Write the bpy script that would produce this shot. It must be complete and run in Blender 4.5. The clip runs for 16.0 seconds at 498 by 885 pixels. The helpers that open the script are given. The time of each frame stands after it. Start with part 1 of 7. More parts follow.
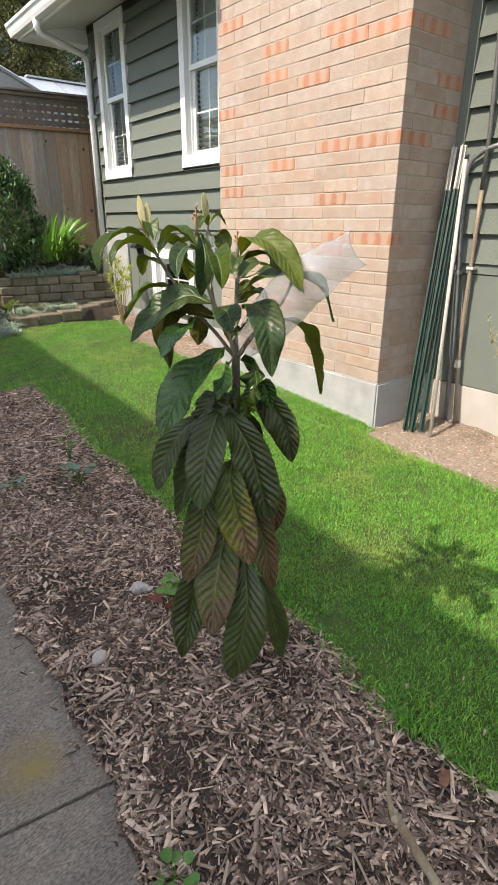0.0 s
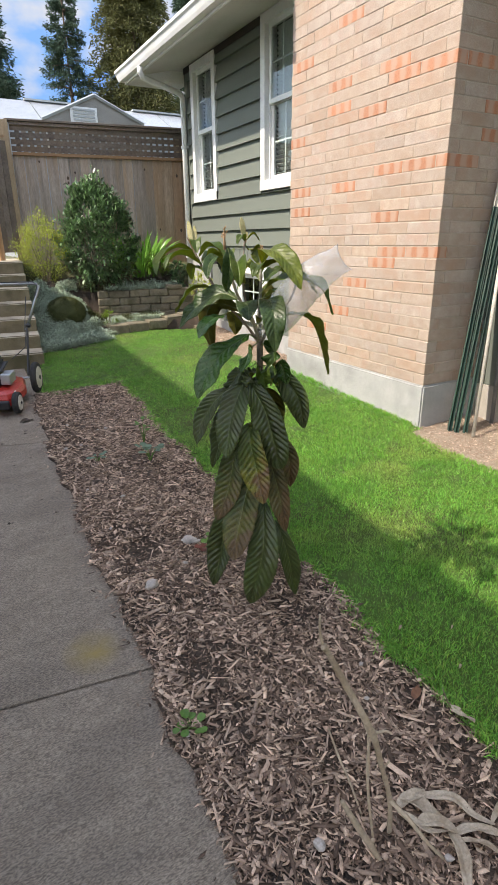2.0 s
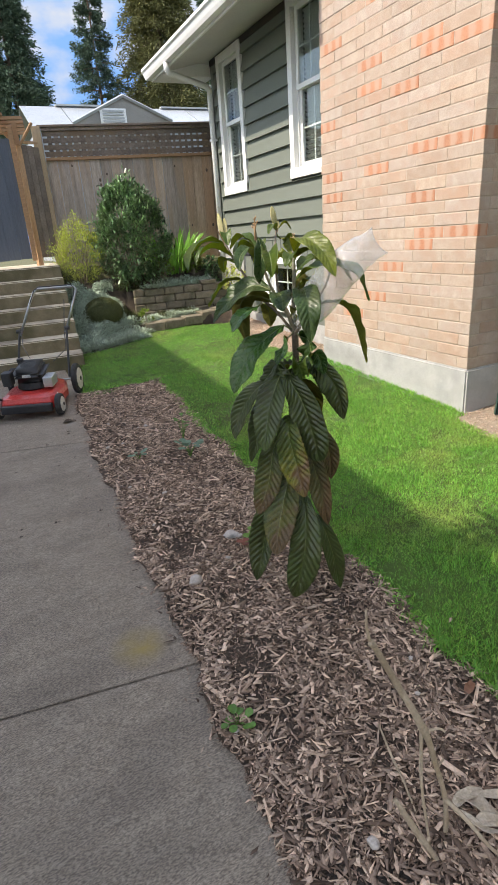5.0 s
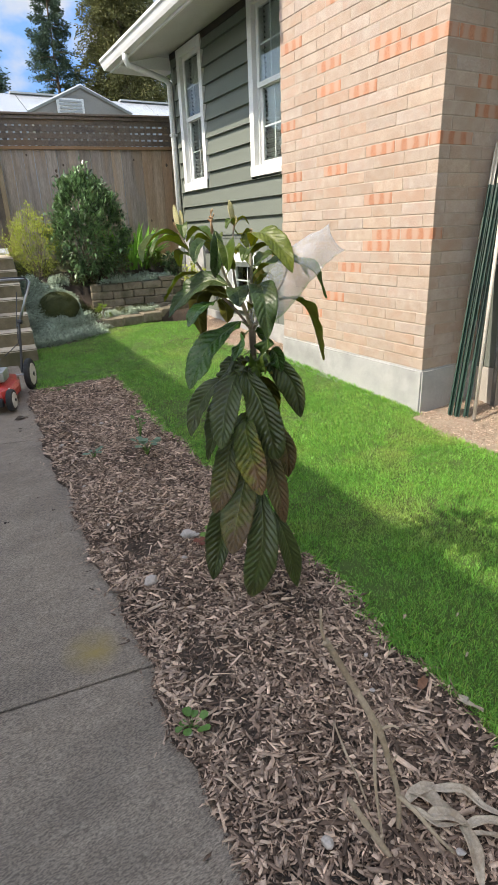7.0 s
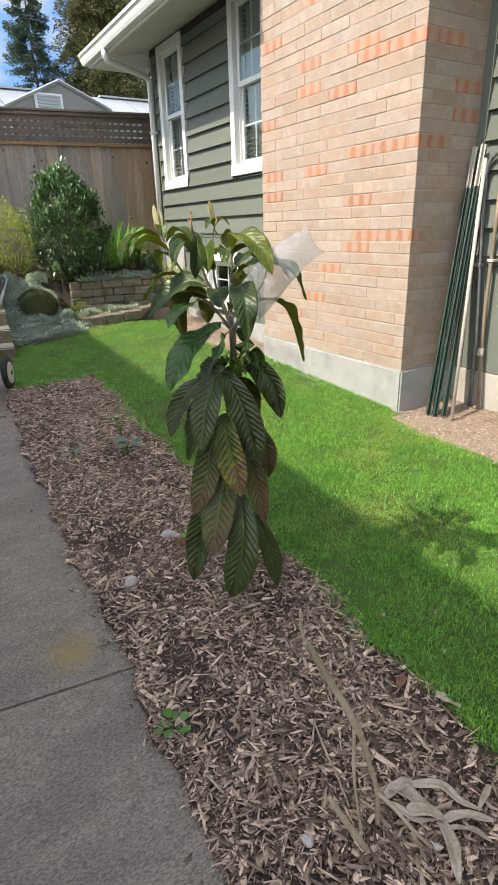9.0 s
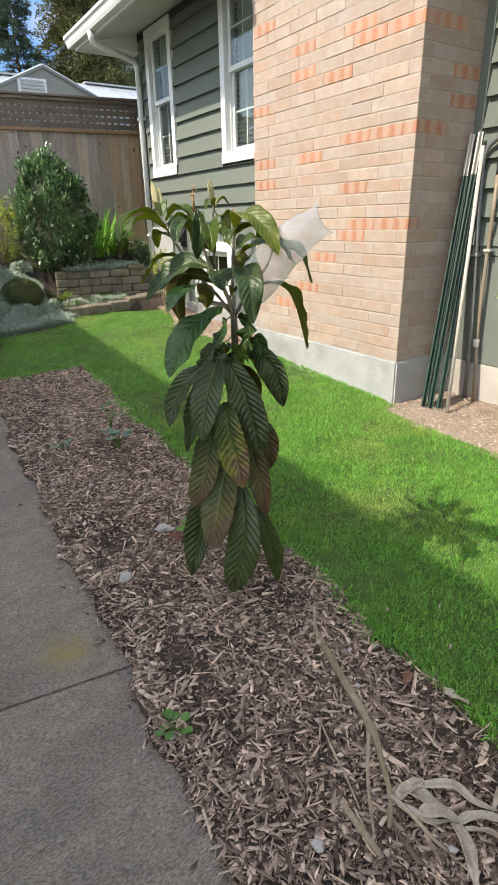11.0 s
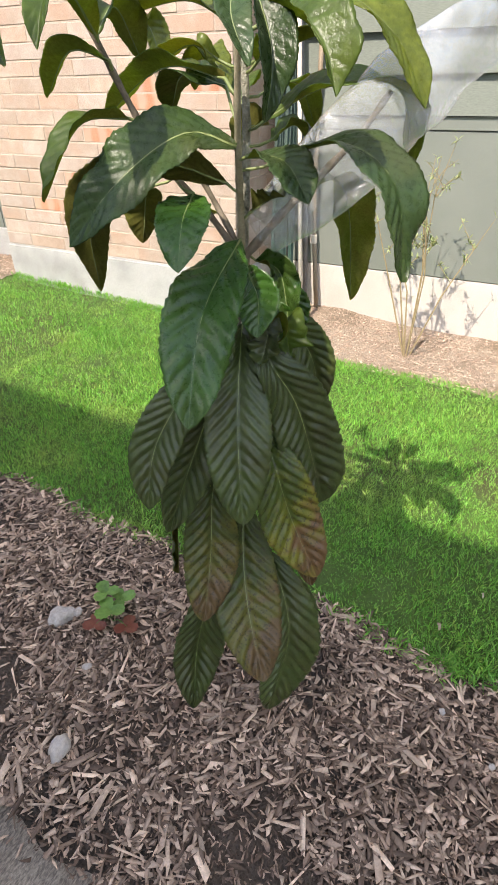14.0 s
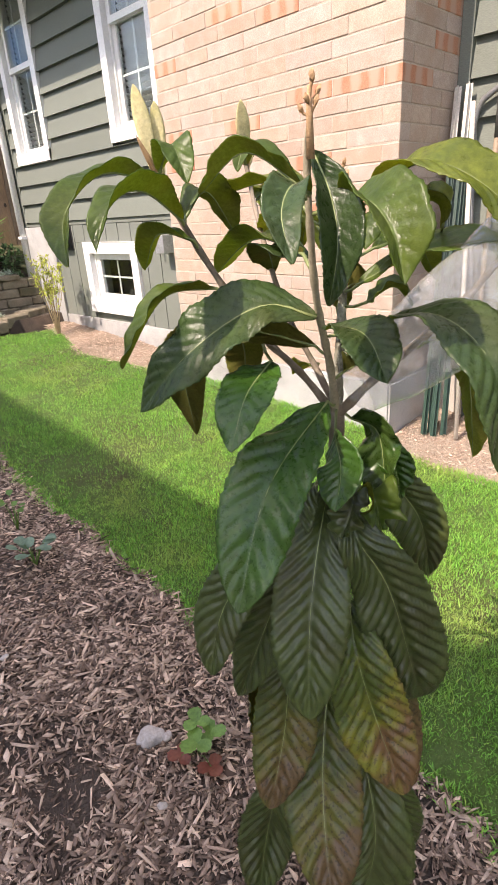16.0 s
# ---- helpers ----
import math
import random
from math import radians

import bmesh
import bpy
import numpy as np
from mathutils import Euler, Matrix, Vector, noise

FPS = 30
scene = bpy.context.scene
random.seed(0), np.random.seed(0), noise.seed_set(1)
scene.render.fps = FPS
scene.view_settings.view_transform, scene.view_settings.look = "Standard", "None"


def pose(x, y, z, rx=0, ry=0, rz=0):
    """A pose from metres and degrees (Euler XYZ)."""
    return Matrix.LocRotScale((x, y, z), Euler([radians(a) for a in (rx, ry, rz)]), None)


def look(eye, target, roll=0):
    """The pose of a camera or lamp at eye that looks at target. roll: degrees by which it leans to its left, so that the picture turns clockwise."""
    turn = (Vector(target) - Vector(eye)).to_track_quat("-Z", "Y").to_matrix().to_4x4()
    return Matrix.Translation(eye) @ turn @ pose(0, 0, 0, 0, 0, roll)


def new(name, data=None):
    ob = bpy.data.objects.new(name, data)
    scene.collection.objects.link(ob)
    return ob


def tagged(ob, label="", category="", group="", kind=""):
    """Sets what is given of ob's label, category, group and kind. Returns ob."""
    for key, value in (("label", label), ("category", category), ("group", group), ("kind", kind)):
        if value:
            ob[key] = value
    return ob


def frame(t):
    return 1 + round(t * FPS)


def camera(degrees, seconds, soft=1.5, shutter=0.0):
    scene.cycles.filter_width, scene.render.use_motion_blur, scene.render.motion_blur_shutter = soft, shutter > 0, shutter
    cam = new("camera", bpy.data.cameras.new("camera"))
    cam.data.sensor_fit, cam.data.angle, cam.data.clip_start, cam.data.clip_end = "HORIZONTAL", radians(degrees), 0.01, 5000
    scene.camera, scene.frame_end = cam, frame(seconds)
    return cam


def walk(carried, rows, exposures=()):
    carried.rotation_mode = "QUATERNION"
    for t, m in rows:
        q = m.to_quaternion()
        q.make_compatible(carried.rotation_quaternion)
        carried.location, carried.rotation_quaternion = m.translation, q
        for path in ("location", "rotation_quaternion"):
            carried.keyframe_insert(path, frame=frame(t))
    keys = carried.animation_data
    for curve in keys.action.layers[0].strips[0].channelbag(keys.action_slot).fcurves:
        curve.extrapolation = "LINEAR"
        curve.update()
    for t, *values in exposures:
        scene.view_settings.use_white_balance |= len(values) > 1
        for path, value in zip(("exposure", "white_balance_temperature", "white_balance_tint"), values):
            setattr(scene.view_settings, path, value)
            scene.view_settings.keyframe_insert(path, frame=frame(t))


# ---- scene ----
cam = camera(49.4, 16.0, soft=0.35)
PATH = [
    (0, (0.157, 1.358, 1.423), (1.302, 2.815, 0.673), 0.2),
    (0.5, (0.045, 1.238, 1.418), (1.196, 2.708, 0.7), 0.2),
    (1, (0.058, 1.094, 1.414), (1.197, 2.582, 0.717), 0.3),
    (1.5, (0.089, 0.926, 1.409), (1.109, 2.494, 0.702), 0.7),
    (2, (0.069, 0.864, 1.42), (0.973, 2.506, 0.722), -0.6),
    (2.5, (0.074, 0.861, 1.415), (0.894, 2.549, 0.724), -1.6),
    (3, (0.075, 0.876, 1.411), (0.825, 2.597, 0.72), -2.5),
    (3.2, (0.073, 0.88, 1.419), (0.81, 2.603, 0.722), -2.6),
    (5.3, (0.085, 0.883, 1.414), (0.861, 2.579, 0.692), -4.5),
    (5.5, (0.085, 0.886, 1.41), (0.882, 2.572, 0.688), -4.1),
    (6, (0.096, 0.889, 1.41), (0.927, 2.556, 0.682), -3.5),
    (6.5, (0.108, 0.894, 1.404), (0.973, 2.544, 0.674), -3.0),
    (7, (0.107, 0.897, 1.4), (1.003, 2.53, 0.671), -2.4),
    (7.5, (0.113, 0.896, 1.404), (1.028, 2.516, 0.669), -2.3),
    (8, (0.105, 0.895, 1.405), (1.042, 2.504, 0.673), -1.9),
    (8.5, (0.108, 0.894, 1.406), (1.056, 2.495, 0.673), -1.8),
    (9, (0.11, 0.895, 1.407), (1.064, 2.491, 0.672), -1.7),
    (9.2, (0.102, 0.904, 1.404), (1.064, 2.497, 0.67), -1.5),
    (11.3, (0.092, 1.017, 1.364), (1.103, 2.562, 0.595), -1.0),
    (11.5, (0.072, 1.094, 1.361), (1.126, 2.599, 0.57), -1.1),
    (12, (0.084, 1.313, 1.355), (1.242, 2.724, 0.537), -0.2),
    (12.5, (0.227, 1.631, 1.335), (1.454, 2.973, 0.503), 0.4),
    (13, (0.258, 1.876, 1.31), (1.638, 3.011, 0.411), 0.4),
    (13.5, (0.236, 2.075, 1.316), (1.77, 2.898, 0.331), -0.4),
    (14, (0.263, 2.14, 1.297), (1.757, 2.904, 0.208), -0.5),
    (14.5, (0.368, 2.131, 1.287), (1.792, 3.091, 0.263), -0.3),
    (15, (0.494, 2.11, 1.274), (1.778, 3.317, 0.328), -2.1),
    (15.5, (0.495, 2.093, 1.308), (1.695, 3.453, 0.465), -4.3),
    (16, (0.434, 2.11, 1.357), (1.718, 3.425, 0.568), -3.7),
]
walk(cam, [(t, look(eye, target, roll)) for t, eye, target, roll in PATH], [(0, 1.55, 7500, 12), (3.2, 1.55, 7500, 12), (5.5, 1.59, 7500, 11), (9.2, 1.59, 7500, 10), (12.4, 1.63, 7350, 9), (13.4, 1.82, 7350, 12), (14.5, 1.88, 7450, 14), (15.4, 2.05, 7600, 19), (16, 1.92, 7750, 22)])

# sun from the far side of the path, sky with broken cloud
SUN_ELEV, SUN_SIDE = 49.0, 6.5          # elevation; degrees by which the sun stands north of due west
to_sun = Vector((-math.cos(radians(SUN_ELEV)) * math.cos(radians(SUN_SIDE)),
                 math.cos(radians(SUN_ELEV)) * math.sin(radians(SUN_SIDE)),
                 math.sin(radians(SUN_ELEV))))
sun = new("sun", bpy.data.lights.new("sun", "SUN"))
sun.data.energy, sun.data.angle, sun.data.color = 2.0, radians(0.53), (1.0, 0.97, 0.92)
sun.matrix_world = look(to_sun * 50, (0, 0, 0))

world = bpy.data.worlds.new("sky")
scene.world = world
world.use_nodes = True
wn, wl = world.node_tree.nodes, world.node_tree.links
sky = wn.new("ShaderNodeTexSky")
sky.sky_type, sky.sun_disc = "NISHITA", False
sky.sun_elevation = radians(SUN_ELEV)
sky.dust_density, sky.ozone_density, sky.altitude = 0.8, 1.0, 0
sky.sun_rotation = math.atan2(to_sun.x, to_sun.y)
coord = wn.new("ShaderNodeTexCoord")
squash = wn.new("ShaderNodeMapping")
squash.inputs["Scale"].default_value = (2.2, 2.2, 5.5)
squash.inputs["Location"].default_value = (0.35, 0.9, 0.2)
cloud = wn.new("ShaderNodeTexNoise")
cloud.inputs["Scale"].default_value, cloud.inputs["Detail"].default_value, cloud.inputs["Roughness"].default_value = 1.6, 8, 0.55
ramp = wn.new("ShaderNodeValToRGB")
ramp.color_ramp.elements[0].position, ramp.color_ramp.elements[1].position = 0.50, 0.66
mixer = wn.new("ShaderNodeMix")
mixer.data_type = "RGBA"
mixer.inputs["B"].default_value = (5.2, 5.3, 5.4, 1)
wl.new(coord.outputs["Generated"], squash.inputs["Vector"])
wl.new(squash.outputs["Vector"], cloud.inputs["Vector"])
wl.new(cloud.outputs["Fac"], ramp.inputs["Fac"])
wl.new(ramp.outputs["Color"], mixer.inputs["Factor"])
wl.new(sky.outputs["Color"], mixer.inputs["A"])
wl.new(mixer.outputs["Result"], wn["Background"].inputs["Color"])
wn["Background"].inputs["Strength"].default_value = 0.15


# ---- helpers of this place ----
def mat(name, a, b, rough=0.7, scale=8.0, fine=90.0, bump=0.15, c=None, patch=1.2, metal=0.0, per_piece=0.0,
        stretch=(1, 1, 1), spec=0.5, dist=0.01, coat=0.0, trans=0.0, island=False, speck=0.0, tgain=1.0):
    """Two colours mixed by a broad noise, a third by slow patches, a fine grain, and relief from the grain."""
    m = bpy.data.materials.new(name)
    m.use_nodes = True
    n, l = m.node_tree.nodes, m.node_tree.links
    bsdf = n["Principled BSDF"]
    co = n.new("ShaderNodeTexCoord")
    mp = n.new("ShaderNodeMapping")
    mp.inputs["Scale"].default_value = stretch
    l.new(co.outputs["Object"], mp.inputs["Vector"])
    info = n.new("ShaderNodeObjectInfo")
    geo = n.new("ShaderNodeNewGeometry")
    rnd = geo.outputs["Random Per Island"] if island else info.outputs["Random"]
    shift = n.new("ShaderNodeVectorMath")
    shift.operation = "ADD"
    mul = n.new("ShaderNodeMath")
    mul.operation = "MULTIPLY"
    mul.inputs[1].default_value = 37.0 if per_piece else 0.0
    l.new(rnd, mul.inputs[0])
    l.new(mp.outputs["Vector"], shift.inputs[0])
    l.new(mul.outputs[0], shift.inputs[1])

    def tex(s, d=5.0, r=0.6):
        t = n.new("ShaderNodeTexNoise")
        t.inputs["Scale"].default_value, t.inputs["Detail"].default_value, t.inputs["Roughness"].default_value = s, d, r
        l.new(shift.outputs[0], t.inputs["Vector"])
        return t

    def rampof(src, lo, hi):
        r = n.new("ShaderNodeMapRange")
        r.inputs["From Min"].default_value, r.inputs["From Max"].default_value = lo, hi
        l.new(src, r.inputs["Value"])
        return r.outputs[0]

    def mix(fac, ca, cb, mode="MIX"):
        x = n.new("ShaderNodeMix")
        x.data_type, x.blend_type = "RGBA", mode
        for sock, v in (("Factor", fac), ("A", ca), ("B", cb)):
            if isinstance(v, (tuple, list)):
                x.inputs[sock].default_value = (*v, 1)
            elif isinstance(v, float):
                x.inputs[sock].default_value = v
            else:
                l.new(v, x.inputs[sock])
        return x.outputs["Result"]

    broad, grain, slow = tex(scale), tex(fine, 3, 0.7), tex(patch, 3)
    col = mix(rampof(broad.outputs["Fac"], 0.34, 0.66), a, b)
    if c:
        col = mix(rampof(slow.outputs["Fac"], 0.5, 0.66), col, c)
    g = rampof(grain.outputs["Fac"], 0.25, 0.75)
    dark = mix(g, (0.72, 0.72, 0.72), (1.18, 1.18, 1.18))
    col = mix(1.0, col, dark, "MULTIPLY")
    if speck:
        dots = rampof(tex(fine * 0.6, 2, 0.6).outputs["Fac"], 0.36, 0.64)
        col = mix(1.0, col, mix(dots, (1 - speck, 1 - speck, 1 - speck), (1 + speck, 1 + speck, 1 + 0.9 * speck)), "MULTIPLY")
    if per_piece:
        tone = n.new("ShaderNodeMapRange")
        tone.inputs["To Min"].default_value, tone.inputs["To Max"].default_value = 1 - per_piece, 1 + per_piece
        l.new(rnd, tone.inputs["Value"])
        hsv = n.new("ShaderNodeHueSaturation")
        l.new(tone.outputs[0], hsv.inputs["Value"])
        l.new(col, hsv.inputs["Color"])
        col = hsv.outputs["Color"]
    l.new(col, bsdf.inputs["Base Color"])
    rr = n.new("ShaderNodeMapRange")
    rr.inputs["To Min"].default_value, rr.inputs["To Max"].default_value = max(0.03, rough - 0.12), min(1, rough + 0.1)
    l.new(grain.outputs["Fac"], rr.inputs["Value"])
    l.new(rr.outputs[0], bsdf.inputs["Roughness"])
    bsdf.inputs["Metallic"].default_value = metal
    bsdf.inputs["Specular IOR Level"].default_value = spec
    bsdf.inputs["Coat Weight"].default_value = coat
    if bump:
        bp = n.new("ShaderNodeBump")
        bp.inputs["Strength"].default_value, bp.inputs["Distance"].default_value = bump, dist
        l.new(g, bp.inputs["Height"])
        l.new(bp.outputs["Normal"], bsdf.inputs["Normal"])
    if trans:
        out = n["Material Output"]
        tr = n.new("ShaderNodeBsdfTranslucent")
        l.new(mix(1.0, col, (tgain, tgain, tgain), "MULTIPLY") if tgain != 1 else col, tr.inputs["Color"])
        sh = n.new("ShaderNodeMixShader")
        sh.inputs[0].default_value = trans
        l.new(bsdf.outputs[0], sh.inputs[1])
        l.new(tr.outputs[0], sh.inputs[2])
        l.new(sh.outputs[0], out.inputs["Surface"])
    return m


def to_mesh(name, bm, material=None, smooth=False):
    me = bpy.data.meshes.new(name)
    bmesh.ops.recalc_face_normals(bm, faces=bm.faces)
    bm.to_mesh(me)
    bm.free()
    if material:
        me.materials.append(material)
    if smooth:
        me.polygons.foreach_set("use_smooth", [True] * len(me.polygons))
    return me


def part(name, bm, material, parent=None, label="", smooth=False, m=None):
    ob = new(name, to_mesh(name, bm, material, smooth))
    if m is not None:
        ob.matrix_basis = m
    if parent:
        ob.parent = parent
    if label:
        tagged(ob, label)
    return ob


def empty(name, label, category, m=None, group="", kind=""):
    ob = new(name)
    ob.empty_display_size = 0.1
    if m is not None:
        ob.matrix_basis = m
    return tagged(ob, label, category, group, kind)


def box(bm, x0, x1, y0, y1, z0, z1, m=None, bev=0.0):
    vs = [Vector((x, y, z)) for x in (x0, x1) for y in (y0, y1) for z in (z0, z1)]
    if m is not None:
        vs = [m @ v for v in vs]
    v = [bm.verts.new(p) for p in vs]
    fs = [bm.faces.new([v[i] for i in q]) for q in
          ((0, 1, 3, 2), (4, 6, 7, 5), (0, 4, 5, 1), (2, 3, 7, 6), (0, 2, 6, 4), (1, 5, 7, 3))]
    if bev:
        es = list({e for f in fs for e in f.edges})
        bmesh.ops.bevel(bm, geom=es, offset=bev, segments=2, affect="EDGES", profile=0.6)
    return bm


def boxes(*items, bev=0.0):
    bm = bmesh.new()
    for it in items:
        box(bm, *it, bev=bev)
    return bm


def tube(bm, pts, radii, sides=8, cap=True):
    """A round bar through the points, with a radius at each."""
    pts = [Vector(p) for p in pts]
    if not isinstance(radii, (list, tuple)):
        radii = [radii] * len(pts)
    rings, up = [], Vector((0.13, 0.21, 1)).normalized()
    for i, p in enumerate(pts):
        d = (pts[min(i + 1, len(pts) - 1)] - pts[max(i - 1, 0)]).normalized()
        if abs(d.dot(up)) > 0.95:
            up = Vector((1, 0.2, 0.1)).normalized()
        u = d.cross(up).normalized()
        w = d.cross(u)
        rings.append([bm.verts.new(p + radii[i] * (math.cos(2 * math.pi * k / sides) * u + math.sin(2 * math.pi * k / sides) * w))
                      for k in range(sides)])
    for r0, r1 in zip(rings, rings[1:]):
        for k in range(sides):
            bm.faces.new((r0[k], r0[(k + 1) % sides], r1[(k + 1) % sides], r1[k]))
    if cap:
        bm.faces.new(rings[0])
        bm.faces.new(rings[-1][::-1])
    return bm


def lathe(bm, profile, sides=24, m=None):
    """profile: (radius, height) pairs turned round z."""
    rings = []
    for r, z in profile:
        ring = []
        for k in range(sides):
            p = Vector((r * math.cos(2 * math.pi * k / sides), r * math.sin(2 * math.pi * k / sides), z))
            ring.append(bm.verts.new(m @ p if m is not None else p))
        rings.append(ring)
    for r0, r1 in zip(rings, rings[1:]):
        for k in range(sides):
            bm.faces.new((r0[k], r0[(k + 1) % sides], r1[(k + 1) % sides], r1[k]))
    bm.faces.new(rings[0][::-1])
    bm.faces.new(rings[-1])
    return bm


def raw(name, verts, faces, material, parent=None, smooth=False):
    me = bpy.data.meshes.new(name)
    me.from_pydata(verts, [], faces)
    me.materials.append(material)
    if smooth:
        me.polygons.foreach_set("use_smooth", [True] * len(me.polygons))
    ob = new(name, me)
    if parent:
        ob.parent = parent
    return ob


def gz(x, y):
    """Height of the yard: it falls gently towards the camera and the path."""
    return -0.205 + 0.03 * min(max(x, -3), 4) + 0.055 * min(max(y, -4), 8.3)


def smoothstep(a, b, v):
    t = min(max((v - a) / (b - a), 0), 1)
    return t * t * (3 - 2 * t)


def path_right(y):
    return 0.50 + 0.022 * (y - 1.8) + 0.022 * max(0, y - 4.0) ** 2


def mulch_left(y):
    return path_right(y) + 0.014 * math.sin(5.3 * y) + 0.012 * math.sin(13.1 * y + 1) + 0.008 * math.sin(29 * y)


def mulch_right(y):
    return 1.335 + 0.006 * (y - 1.8) + 0.02 * max(0, y - 3.8) ** 2 + 0.012 * math.sin(4.7 * y + 2) + 0.01 * math.sin(11 * y)


def mulch_far(x):
    return 5.90 + 0.03 * math.sin(9 * x)


# ---- materials ----
M_CONC_PALE = mat("pale_concrete", (0.38, 0.38, 0.375), (0.47, 0.465, 0.455), 0.88, 6, 180, 0.5, (0.31, 0.31, 0.30), 2.0, dist=0.004)
M_STEP = mat("step_concrete", (0.52, 0.44, 0.33), (0.62, 0.54, 0.42), 0.85, 6, 200, 0.4, (0.27, 0.22, 0.16), 1.6, dist=0.004)
M_SOIL = mat("dark_soil", (0.072, 0.050, 0.037), (0.125, 0.090, 0.067), 0.95, 9, 120, 0.8, (0.045, 0.035, 0.028), 2, dist=0.02)
M_BED = mat("tan_bark_ground", (0.42, 0.33, 0.25), (0.52, 0.42, 0.33), 0.95, 9, 120, 0.8, (0.25, 0.19, 0.13), 2, dist=0.02)
M_TURF = mat("turf_soil", (0.085, 0.15, 0.031), (0.12, 0.20, 0.04), 0.95, 9, 150, 0.8, (0.10, 0.10, 0.036), 1.6, dist=0.02)
M_GROUND = mat("garden_ground", (0.10, 0.11, 0.05), (0.14, 0.13, 0.07), 0.95, 3, 60, 0.5, (0.08, 0.09, 0.04), 0.3)
M_SIDING = mat("green_siding_paint", (0.156, 0.174, 0.149), (0.172, 0.191, 0.165), 0.6, 3, 420, 0.10, (0.160, 0.178, 0.151), 0.8, stretch=(1, 0.12, 1), dist=0.003, per_piece=0.05, spec=0.15)
M_PANEL = mat("green_panel_paint", (0.165, 0.183, 0.160), (0.183, 0.20, 0.176), 0.6, 3, 420, 0.06, (0.150, 0.170, 0.146), 1.6, dist=0.002)
M_WHITE = mat("white_paint", (0.78, 0.78, 0.77), (0.83, 0.83, 0.82), 0.45, 4, 120, 0.06, (0.74, 0.74, 0.72), 1.5, dist=0.002)
M_SOFFIT = mat("soffit_paint", (0.54, 0.53, 0.50), (0.60, 0.59, 0.56), 0.6, 3, 90, 0.08, (0.50, 0.49, 0.46), 0.9, dist=0.002)
M_BRICK = mat("buff_brick", (0.405, 0.305, 0.242), (0.465, 0.375, 0.312), 0.9, 12, 220, 0.4, (0.43, 0.305, 0.237), 5.0, per_piece=0.05, speck=0.06, dist=0.004)
_n, _l = M_BRICK.node_tree.nodes, M_BRICK.node_tree.links
_info, _rp, _x, _fr, _m7 = (_n.new("ShaderNode" + k) for k in ("ObjectInfo", "ValToRGB", "Mix", "Math", "Math"))
_m7.operation, _m7.inputs[1].default_value, _fr.operation = "MULTIPLY", 17.3, "FRACT"
_rp.color_ramp.interpolation = "CONSTANT"
_rp.color_ramp.elements[0].color = (1, 1, 1, 1)
for _p, _c in ((0.44, (1.03, 1.05, 1.09)), (0.60, (1.02, 0.96, 0.92)), (0.74, (0.96, 0.94, 0.92)), (0.85, (1.05, 1.03, 1.0)), (0.94, (1.01, 1.05, 1.10))):
    _rp.color_ramp.elements.new(_p).color = (*_c, 1)
_base = _n["Principled BSDF"].inputs["Base Color"]
_x.data_type, _x.blend_type = "RGBA", "MULTIPLY"
_x.inputs["Factor"].default_value = 1.0
_l.new(_info.outputs["Random"], _m7.inputs[0])
_l.new(_m7.outputs[0], _fr.inputs[0])
_l.new(_fr.outputs[0], _rp.inputs["Fac"])
_l.new(_base.links[0].from_socket, _x.inputs["A"])
_l.new(_rp.outputs["Color"], _x.inputs["B"])
_l.new(_x.outputs["Result"], _base)
M_MORTAR = mat("mortar", (0.41, 0.33, 0.265), (0.48, 0.395, 0.325), 0.9, 20, 200, 0.4, dist=0.004)
M_FENCE = mat("weathered_cedar", (0.30, 0.240, 0.202), (0.46, 0.375, 0.318), 0.85, 5, 40, 0.4, (0.43, 0.305, 0.215), 1.4, stretch=(4, 4, 0.35), per_piece=0.2, dist=0.004)
M_POST = mat("treated_post", (0.34, 0.25, 0.16), (0.42, 0.32, 0.21), 0.8, 5, 40, 0.3, stretch=(9, 9, 0.7), dist=0.003)
M_GATE = mat("slate_stain", (0.075, 0.09, 0.12), (0.095, 0.11, 0.14), 0.7, 5, 40, 0.3, stretch=(9, 9, 0.7), per_piece=0.1, dist=0.003)
M_BLOCK = mat("wall_block", (0.19, 0.16, 0.112), (0.29, 0.243, 0.178), 0.95, 10, 120, 0.8, (0.13, 0.118, 0.07), 4, per_piece=0.14, dist=0.008)
M_ROOF = mat("shingle", (0.07, 0.07, 0.07), (0.1, 0.1, 0.1), 0.9, 10, 80, 0.5)
M_DARK = mat("dark_interior", (0.02, 0.02, 0.02), (0.03, 0.03, 0.03), 0.9, 3, 30, 0)
M_BLACK = mat("black_plastic", (0.018, 0.018, 0.02), (0.03, 0.03, 0.032), 0.45, 8, 160, 0.1, dist=0.002)
M_STEEL = mat("grey_steel", (0.35, 0.36, 0.37), (0.45, 0.46, 0.47), 0.35, 8, 120, 0.08, metal=0.9, dist=0.002)
M_GALV = mat("galvanised_steel", (0.5, 0.51, 0.52), (0.62, 0.63, 0.64), 0.42, 12, 90, 0.06, metal=0.8, dist=0.002)


